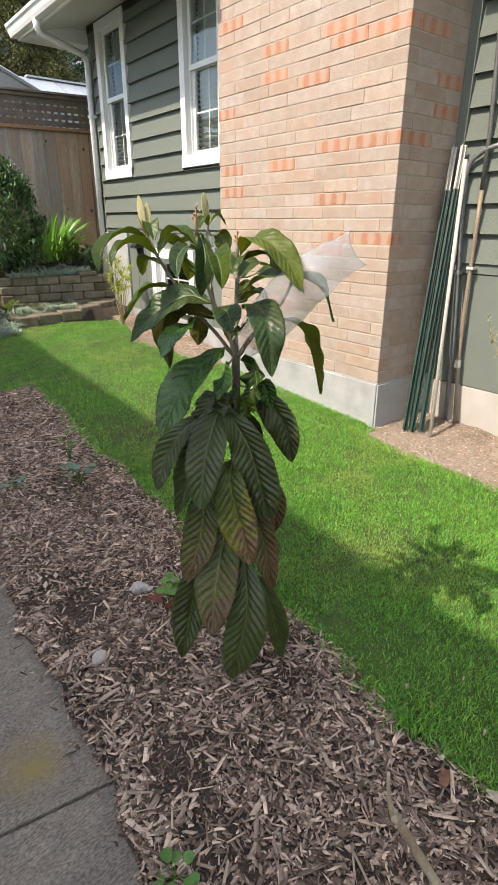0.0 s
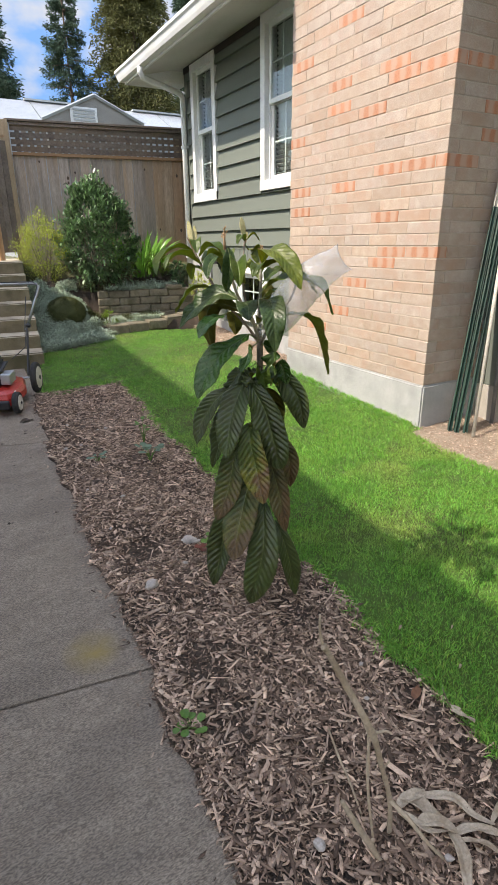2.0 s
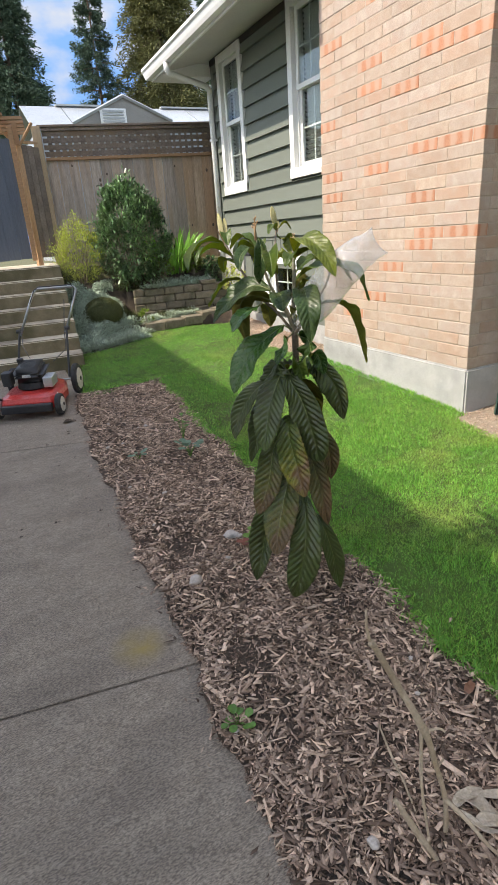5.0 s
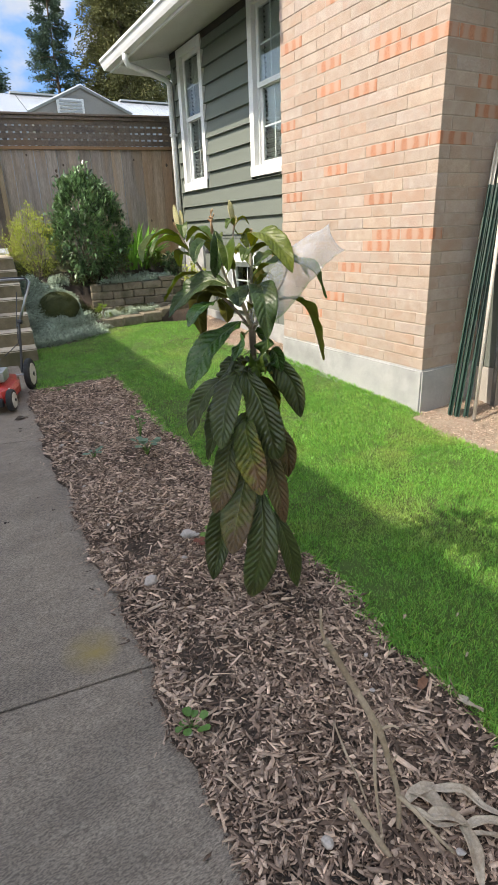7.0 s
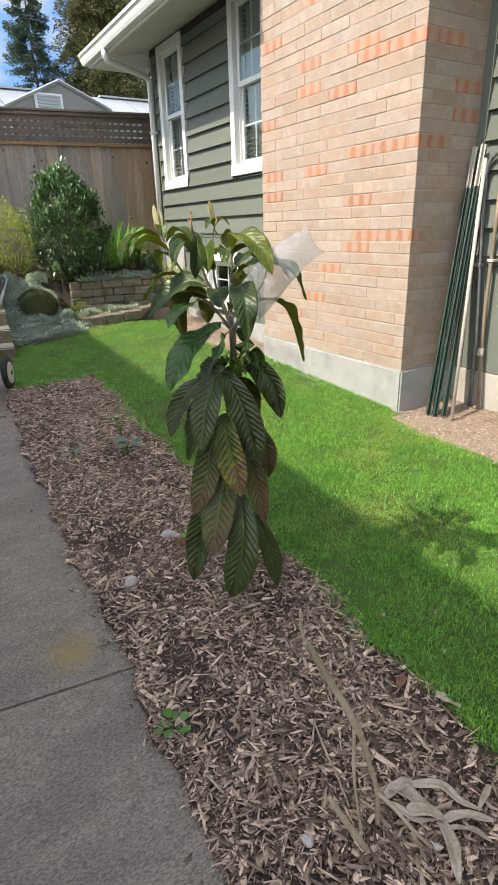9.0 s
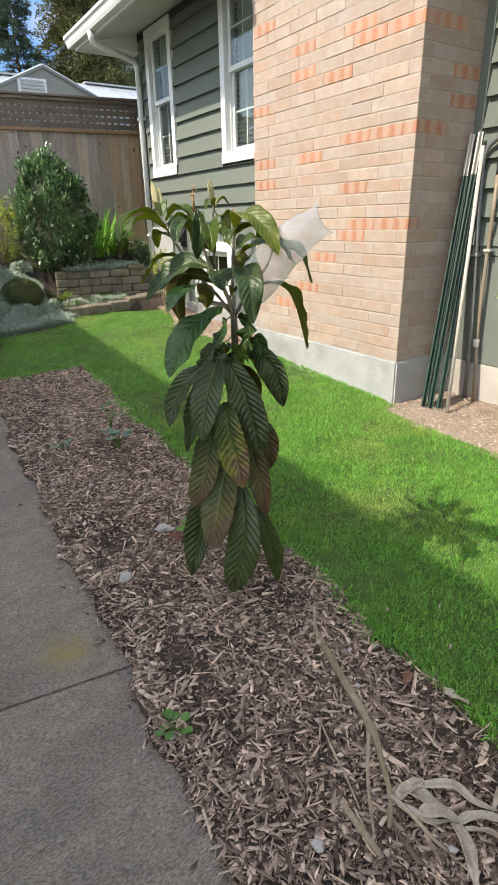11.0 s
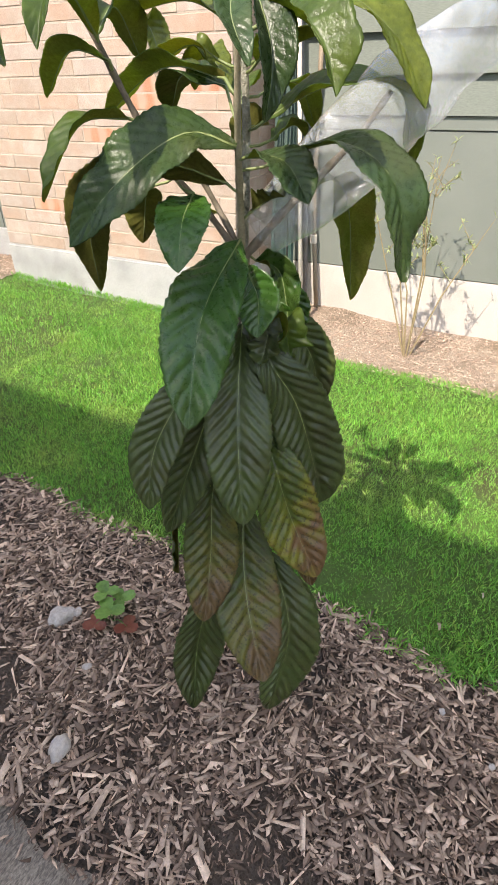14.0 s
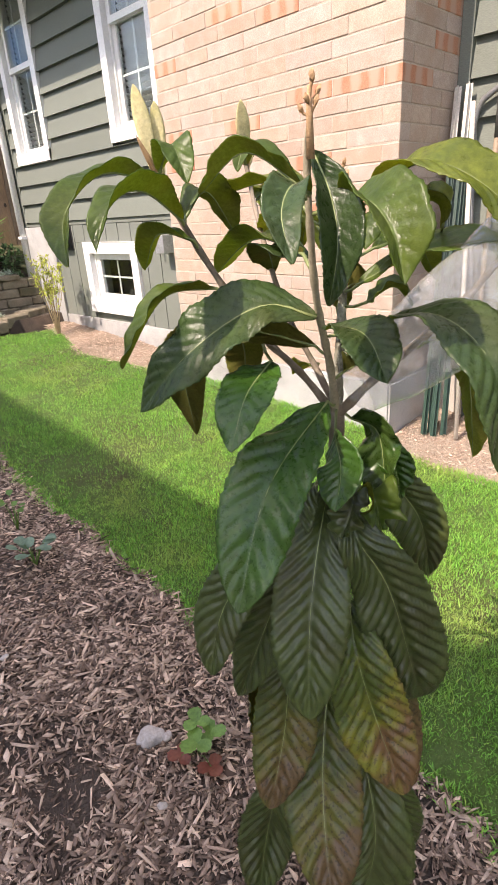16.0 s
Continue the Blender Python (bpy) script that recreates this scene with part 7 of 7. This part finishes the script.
mulch_z = lambda x, y: gz(x, y) + 0.001 + bumps(x, y, 0.016)
chips("wood_chips", "loose grey-brown wood chips over the planting bed", 46000, in_mulch(6.0, 0.015, -0.2, 0.5), mulch_z, M_CHIP, 61, 0.08, 0.95)
chips("wood_chips", "finer wood chips and bark crumbs in the bed", 46000, in_mulch(4.2, 0.03, -0.22, 0.3, 0.1), lambda x, y: mulch_z(x, y) - 0.003, M_CHIP_FINE, 62, 0.0, 0.5)
chips("wood_chips", "stray wood chips on the edge of the path", 260, lambda r: (lambda y: (path_right(y) - abs(r.normal(0, 0.05)), y))(r.uniform(0.6, 5.8)), lambda x, y: gz(x, y) - 0.012, M_CHIP, 63, 0.02, 0.7)


def in_bark(r):
    while True:
        y = r.uniform(-1.4, 7.9)
        if 3.62 < y < 5.48:
            continue
        x = r.uniform(house_edge(y) - 0.05, 3.36 if y > 4 else 3.63)
        return x, y


chips("bark_chips", "sun-bleached tan bark chips along the house", 30000, in_bark, lambda x, y: gz(x, y) - 0.006 + bumps(x, y, 0.02), M_CHIP_TAN, 64, 0.03, 0.6)

M_GRASS = mat("grass_blade", (0.155, 0.42, 0.058), (0.225, 0.52, 0.088), 0.5, 1.4, 12, 0, (0.34, 0.46, 0.10), 0.9, island=True, per_piece=0.52, trans=0.33)


def dry_patches(m):
    """Straw-coloured and deeper green patches across the lawn."""
    n, l = m.node_tree.nodes, m.node_tree.links
    base = n["Principled BSDF"].inputs["Base Color"]
    co = n.new("ShaderNodeTexCoord")
    src = base.links[0].from_socket
    for scale, lo, hi, top, tint in ((1.7, 0.54, 0.70, 0.42, (0.50, 0.50, 0.16, 1)), (3.4, 0.50, 0.36, 0.5, (0.11, 0.31, 0.045, 1))):
        t, r, x = n.new("ShaderNodeTexNoise"), n.new("ShaderNodeMapRange"), n.new("ShaderNodeMix")
        t.inputs["Scale"].default_value, t.inputs["Detail"].default_value = scale, 5
        r.inputs["From Min"].default_value, r.inputs["From Max"].default_value, r.inputs["To Max"].default_value = lo, hi, top
        x.data_type = "RGBA"
        x.inputs["B"].default_value = tint
        l.new(co.outputs["Object"], t.inputs["Vector"])
        l.new(t.outputs["Fac"], r.inputs["Value"])
        l.new(r.outputs[0], x.inputs["Factor"])
        l.new(src, x.inputs["A"])
        src = x.outputs["Result"]
    l.new(src, base)
    for k in n:
        if k.bl_idname == "ShaderNodeBsdfTranslucent":
            l.new(src, k.inputs["Color"])


dry_patches(M_GRASS)


def grass(n, y0, y1, seed):
    r = np.random.default_rng(seed)
    x, y = r.uniform(0.55, 3.2, n * 2), r.uniform(y0, y1, n * 2)
    ok = np.array([on_lawn(a + r.normal(0, 0.012), b) for a, b in zip(x, y)])
    x, y = x[ok], y[ok]
    k = len(x)
    z = np.array([gz(a, b) for a, b in zip(x, y)]) - 0.004
    thin = np.array([noise.noise((a * 2.2, b * 2.2, 5.0)) for a, b in zip(x, y)])
    clump = np.array([noise.noise((a * 15, b * 15, 9.0)) for a, b in zip(x, y)])
    h = r.uniform(0.010, 0.030, k) * (1 + 0.35 * thin + 0.5 * clump)
    w = r.uniform(0.0011, 0.0023, k)
    az, lean = r.uniform(0, 2 * math.pi, k), np.abs(r.normal(0, 0.75, k))
    face = r.uniform(0, 2 * math.pi, k)
    p = np.stack([x, y, z], 1)
    sd = np.stack([np.cos(face), np.sin(face), 0 * face], 1) * w[:, None]
    up = np.stack([np.sin(lean) * np.cos(az), np.sin(lean) * np.sin(az), np.cos(lean)], 1)
    mid = p + up * (h * 0.55)[:, None]
    tip = mid + unit(up + np.stack([np.cos(az), np.sin(az), 0 * az], 1) * 0.6) * (h * 0.55)[:, None]
    v = np.stack([p - sd, p + sd, mid + sd * 0.8, mid - sd * 0.8, tip], 1).reshape(-1, 3)
    f = np.array([[0, 1, 2], [0, 2, 3], [3, 2, 4]])[None] + (np.arange(k) * 5)[:, None, None]
    tagged(np_mesh("grass", v, f.reshape(-1, 3), M_GRASS, lawn), kind="stuff")


grass(200000, 0.6, 4.4, 71)
grass(40000, -1.4, 0.6, 73)
grass(85000, 4.4, 8.1, 72)

# loose litter on the bed
M_STICK = mat("dry_stick", (0.36, 0.28, 0.19), (0.46, 0.37, 0.27), 0.85, 14, 120, 0.4, (0.28, 0.21, 0.14), 6, stretch=(1, 1, 1), dist=0.003)
M_HUSK = mat("dry_husk", (0.50, 0.41, 0.31), (0.64, 0.54, 0.42), 0.8, 40, 150, 0.4, (0.40, 0.31, 0.22), 14, dist=0.002, trans=0.2)
M_STONE = mat("pale_stone", (0.42, 0.37, 0.33), (0.54, 0.485, 0.44), 0.8, 18, 120, 0.3, (0.3, 0.28, 0.25), 9, dist=0.003)


def on_bed(x, y, up=0.012):
    return Vector((x, y, mulch_z(x, y) + up))


stick = empty("dead_stalk", "dead leafless stalk standing askew in the mulch", "stalk")


def round_bar(pts, radii, n=10):
    """A slightly knobbly round bar on a smooth curve."""
    line, _ = spline(pts, n * (len(pts) - 1))
    m = len(line) - 1
    rr = []
    for i in range(m + 1):
        f = i / m * (len(radii) - 1)
        k = min(int(f), len(radii) - 2)
        rr.append((radii[k] + (radii[k + 1] - radii[k]) * (f - k)) * (1 + 0.07 * math.sin(2.7 * i) + 0.05 * math.sin(1.1 * i + 2)))
    return tube(bmesh.new(), line, rr, 10)


part("stem", round_bar([(0.880, 1.566, -0.13), (0.878, 1.578, 0.02), (0.848, 1.59, 0.15), (0.811, 1.598, 0.278), (0.759, 1.652, 0.418), (0.712, 1.678, 0.530)], [0.0065, 0.0065, 0.0068, 0.0088, 0.0085, 0.0072]), M_STICK, stick, smooth=True)
part("knot", tube(bmesh.new(), [(0.818, 1.598, 0.262), (0.811, 1.599, 0.279), (0.800, 1.609, 0.305)], [0.008, 0.0115, 0.008], 9), M_STICK, stick, smooth=True)
for pts, r0 in (([(0.714, 1.678, 0.515), (0.706, 1.686, 0.56), (0.711, 1.697, 0.605)], 0.0045), ([(0.716, 1.674, 0.52), (0.700, 1.668, 0.535)], 0.008), ([(0.811, 1.598, 0.275), (0.842, 1.584, 0.282), (0.852, 1.572, 0.278)], 0.0045),
                ([(0.806, 1.602, 0.27), (0.800, 1.585, 0.12), (0.806, 1.556, -0.04), (0.81, 1.55, -0.10)], 0.0048), ([(0.876, 1.58, 0.025), (0.895, 1.53, 0.005), (0.914, 1.475, -0.03), (0.95, 1.445, -0.08)], 0.0068),
                ([(0.852, 1.589, 0.14), (0.868, 1.585, 0.165)], 0.004)):
    part("side_stem", round_bar(pts, [r0, r0 * 0.6], 6), M_STICK, stick, smooth=True)
thin = empty("dry_stick", "thin grey stick lying on the mulch", "stick")
part("stem", tube(bmesh.new(), [on_bed(x, y, 0.016) for x, y in ((0.915, 1.893), (0.882, 1.79), (0.866, 1.722), (0.841, 1.64))], [0.003, 0.004, 0.0035, 0.0025], 7), M_STICK, thin, smooth=True)
twig = empty("dry_stick", "short pale broken stick standing askew in the mulch", "stick")
part("stem", round_bar([(0.733, 1.602, 0.088), (0.765, 1.572, 0.01), (0.801, 1.539, -0.07), (0.822, 1.520, -0.12)], [0.006, 0.0085, 0.0085, 0.006]), M_STICK, twig, smooth=True)
part("fork", round_bar([(0.790, 1.549, -0.045), (0.806, 1.552, -0.035)], [0.006, 0.004], 4), M_STICK, twig, smooth=True)


def ribbon(pts, w, material, parent, name, curl=0.3):
    bm = bmesh.new()
    pts = [Vector(p) for p in pts]
    rows = []
    n = 12
    for i in range(n + 1):
        f = i / n * (len(pts) - 1)
        k = min(int(f), len(pts) - 2)
        p = pts[k].lerp(pts[k + 1], f - k)
        t = (pts[k + 1] - pts[k]).normalized()
        sd = t.cross(Vector((0, 0, 1))).normalized()
        ww = w * (0.35 + 0.65 * math.sin(math.pi * min(1, 0.15 + 0.85 * i / n)))
        up = Vector((0, 0, 1))
        rows.append([bm.verts.new(p + sd * ww * q + up * (curl * ww * q * q + 0.004 * math.sin(9 * i / n + 3 * q))) for q in (-0.5, -0.2, 0.1, 0.5)])
    for a, b in zip(rows, rows[1:]):
        for q in range(3):
            bm.faces.new((a[q], a[q + 1], b[q + 1], b[q]))
    return part(name, bm, material, parent, smooth=True)


def husk_leaf(pts, w, parent, seed):
    """A dry pointed leaf: folded along its rib, ribbed lengthwise and buckled."""
    line, _ = spline(pts, 16)
    bm = bmesh.new()
    top, low = [], []
    for i, p in enumerate(line):
        s = i / 16
        t = (line[min(i + 1, 16)] - line[max(i - 1, 0)]).normalized()
        sd = Matrix.Rotation(0.7 * noise.noise((s * 1.6, seed, 1.0)), 3, t) @ t.cross(Vector((0, 0, 1))).normalized()
        up = sd.cross(t)
        ww = 0.5 * w * (math.sin(math.pi * (0.08 + 0.90 * s) ** 0.8) ** 0.7 + 0.05)
        r0, r1 = [], []
        for j in range(-4, 5):
            q = j / 4
            v = p + sd * (ww * q) + up * (0.45 * ww * abs(q) + 0.0012 * (j % 2) + 0.5 * ww * noise.noise((s * 4, q * 1.5, seed)))
            r0.append(bm.verts.new(v))
            r1.append(bm.verts.new(v - up * 0.0008))
        top.append(r0)
        low.append(r1)
    for i in range(16):
        for j in range(8):
            bm.faces.new((top[i][j], top[i][j + 1], top[i + 1][j + 1], top[i + 1][j]))
            bm.faces.new((low[i][j], low[i + 1][j], low[i + 1][j + 1], low[i][j + 1]))
        for j in (0, 8):
            bm.faces.new((top[i][j], top[i + 1][j], low[i + 1][j], low[i][j]))
    return part("husk_leaf", bm, M_HUSK, parent, smooth=True)


husk = empty("dry_husks", "bleached dry husk leaves lying on the mulch", "husk")
for k, (pts, w) in enumerate((([(0.968, 1.618), (0.996, 1.573), (1.009, 1.524), (1.019, 1.465)], 0.040), ([(0.945, 1.604), (0.99, 1.597), (1.037, 1.594)], 0.036), ([(1.010, 1.592), (1.081, 1.539), (1.103, 1.485), (1.124, 1.43)], 0.026),
                              ([(0.955, 1.537), (0.995, 1.510), (1.024, 1.466)], 0.036), ([(1.010, 1.475), (1.08, 1.449), (1.14, 1.404)], 0.030), ([(1.014, 1.478), (0.990, 1.423), (0.938, 1.352)], 0.034),
                              ([(1.018, 1.450), (1.058, 1.412), (1.085, 1.372)], 0.018), ([(0.930, 1.59), (0.941, 1.555), (0.965, 1.507), (1.018, 1.471)], 0.016), ([(1.215, 1.472), (1.154, 1.451), (1.124, 1.440)], 0.018))):
    husk_leaf([on_bed(x, y, 0.016 + 0.004 * (k % 4) + 0.010 * (i % 2)) for i, (x, y) in enumerate(pts)], w, husk, k)
for x, y, w in ((1.335, 1.765, 0.026),):
    h1 = empty("dry_leaf", "single bleached dry leaf on the mulch edge", "leaf")
    ribbon([on_bed(x, y, 0.016), on_bed(x - 0.01, y - 0.04, 0.026), on_bed(x + 0.02, y - 0.08, 0.016)], w, M_HUSK, h1, "blade", 0.5)
rock("pebble", "smooth pale grey pebble on the mulch", 0.667, 2.858, mulch_z(0.667, 2.858) + 0.012, 0.034, 0.024, 0.026, 5, M_STONE)
rock("pebble", "flat whitish stone on the mulch", 0.960, 3.127, mulch_z(0.960, 3.127) + 0.010, 0.041, 0.032, 0.020, 9, M_STONE)
rr = random.Random(8)
for k in range(16):
    y = rr.uniform(1.2, 5.0)
    x = rr.uniform(mulch_left(y) + 0.01, mulch_right(y) - 0.1)
    s = rr.uniform(0.007, 0.014)
    rock("pebble", "small grey pebble among the wood chips", x, y, mulch_z(x, y) + 0.012, s * 1.3, s, s * 0.8, 20 + k, M_STONE)

# weeds
M_WEED = mat("weed_leaf", (0.095, 0.21, 0.035), (0.14, 0.28, 0.055), 0.5, 20, 120, 0.1, dist=0.002, trans=0.3, per_piece=0.2)
M_BLUEWEED = mat("blue_green_leaf", (0.13, 0.22, 0.15), (0.19, 0.28, 0.19), 0.6, 20, 120, 0.1, dist=0.002, trans=0.25, per_piece=0.15)
M_REDLEAF = mat("reddened_leaf", (0.20, 0.045, 0.03), (0.26, 0.09, 0.055), 0.5, 20, 120, 0.1, dist=0.002, trans=0.25)


def lobed(parent, p, az, size, pitch, material, name="leaf"):
    """A rounded toothed leaf on a stalk."""
    bm = bmesh.new()
    m = Matrix.Translation(p) @ Euler((0, radians(-pitch), az)).to_matrix().to_4x4()
    c = bm.verts.new(m @ Vector((size * 0.45, 0, size * 0.02)))
    ring = []
    for k in range(20):
        a = 2 * math.pi * k / 20
        rr_ = size * 0.5 * (1 + 0.07 * (-1) ** k + 0.06 * math.cos(3 * a))
        ring.append(bm.verts.new(m @ Vector((size * 0.5 - rr_ * math.cos(a), rr_ * 0.9 * math.sin(a), size * 0.12 * abs(math.sin(a))))))
    for k in range(20):
        bm.faces.new((c, ring[k], ring[(k + 1) % 20]))
    return part(name, bm, material, parent, smooth=True)


def weed(name, label, x, y, leaves, size, material, seed, red=0, h=0.05, spread=0.05):
    ob = empty(name, label, "weed")
    r = random.Random(seed)
    z = mulch_z(x, y)
    for k in range(leaves):
        a = 2 * math.pi * k / leaves + r.uniform(-0.4, 0.4)
        low = k < red
        p = Vector((x + spread * math.cos(a) * r.uniform(0.4, 1), y + spread * math.sin(a) * r.uniform(0.4, 1), z + (0.015 if low else h * r.uniform(0.5, 1))))
        part("stalk", tube(bmesh.new(), [(x, y, z - 0.005), (Vector((x, y, z)) + p) / 2 + Vector((0, 0, 0.012)), p], [0.002, 0.0015, 0.001], 5), M_WEED, ob)
        lobed(ob, p, a, size * r.uniform(0.75, 1.15), r.uniform(-5, 30), M_REDLEAF if low else material)
    return ob


M_STRAW = mat("strawberry_leaf", (0.13, 0.26, 0.05), (0.19, 0.35, 0.08), 0.5, 20, 120, 0.2, dist=0.002, trans=0.3, per_piece=0.2)
straw = empty("strawberry_plant", "small pale green strawberry plant with two reddened leaves", "weed")
crown = on_bed(1.02, 2.99, -0.005)
for x, y, up, turn, size, m in ((1.012, 2.978, 0.060, 172, 0.050, M_STRAW), (1.050, 3.022, 0.070, 60, 0.044, M_STRAW), (1.062, 2.978, 0.050, -50, 0.046, M_STRAW), (0.978, 3.008, 0.022, 150, 0.040, M_REDLEAF), (1.012, 2.925, 0.020, 262, 0.042, M_REDLEAF)):
    p = on_bed(x, y, up)
    part("stalk", tube(bmesh.new(), [crown, (crown + p) / 2 + Vector((0, 0, 0.018)), p], [0.0018, 0.0015, 0.001], 5), M_WEED, straw)
    for k in (-1, 0, 1):
        lobed(straw, p, radians(turn + 112 * k), size * (1.0 if k == 0 else 0.92), 12 if k == 0 else 4, m, "leaflet")
weed("broadleaf_weed", "tiny green weed at the path edge", 0.53, 2.118, 8, 0.03, M_WEED, 2, 0, 0.02, 0.035)
weed("broadleaf_weed", "blue-green leafy seedling on the mulch", 1.10, 4.10, 12, 0.050, M_BLUEWEED, 3, 0, 0.11, 0.06)
weed("broadleaf_weed", "thin pale weed on the mulch", 1.16, 4.40, 9, 0.032, M_WEED, 4, 0, 0.17, 0.06)
weed("broadleaf_weed", "small weed near the path", 0.79, 4.25, 7, 0.04, M_BLUEWEED, 5, 0, 0.05, 0.04)
r = random.Random(4)
for k in range(12):
    x, y = r.uniform(-0.1, 0.5), r.uniform(3.6, 5.4)
    lf = empty("fallen_debris", "dark scrap of leaf litter on the path", "debris")
    s = r.uniform(0.005, 0.014)
    if k == 0:
        x, y, s = 0.50, 5.30, 0.05
    z = gz(x, y) - 0.010
    ribbon([(x - s, y, z), (x, y + s * 0.3, z + s * 0.3), (x + s, y + s * 0.2, z + 0.001)], s * 0.9, M_SOIL, lf, "scrap", 0.4)

# single leaves and tufts
M_BROWNLEAF = mat("fallen_brown_leaf", (0.20, 0.09, 0.05), (0.28, 0.14, 0.08), 0.7, 20, 120, 0.2, dist=0.002, trans=0.2)
for x, y, s, m, what in ((1.266, 1.858, 0.042, M_BROWNLEAF, "curled russet fallen leaf on the mulch"), (1.49, 1.865, 0.013, M_HUSK, "small pale fallen leaf on the lawn"),
                         (1.62, 2.02, 0.010, M_HUSK, "small pale fallen leaf on the lawn"), (1.44, 2.12, 0.016, M_STICK, "grey flake of bark at the lawn edge")):
    lf = empty("fallen_leaf", what, "leaf")
    z = gz(x, y) + 0.014
    ribbon([(x - s * 0.6, y - s * 0.3, z), (x, y, z + 0.012), (x + s * 0.6, y + s * 0.35, z + 0.004)], s * 0.7, m, lf, "blade", 0.6)


def tufts(n, where, h, seed):
    """Longer grass along an edge."""
    r = np.random.default_rng(seed)
    base = np.array([where(r) for _ in range(n)])
    pos = np.repeat(base, 9, axis=0)[:, :2] + r.normal(0, 0.008, (n * 9, 2))
    pos = np.concatenate([pos, np.array([[gz(a, b) - 0.004] for a, b in pos])], 1)
    d = rnd_dirs(r, n * 9, 1.6)
    v, f = blades(pos, d, h * r.uniform(0.5, 1.2, n * 9), r.uniform(0.003, 0.005, n * 9), 0.2, 0.25)
    tagged(np_mesh("grass_tufts", v, f, M_GRASS, lawn), kind="stuff")


tufts(150, lambda r: (CX - 0.02 - abs(r.normal(0, 0.02)), r.uniform(CH0, CH1)), 0.055, 91)
tufts(520, lambda r: (lambda y: (mulch_right(y) + r.normal(0.01, 0.018), y))(r.uniform(0.6, 5.8)), 0.05, 92)
tufts(60, lambda r: (r.uniform(0.8, 1.6), 5.93 + r.normal(0, 0.02)), 0.045, 93)
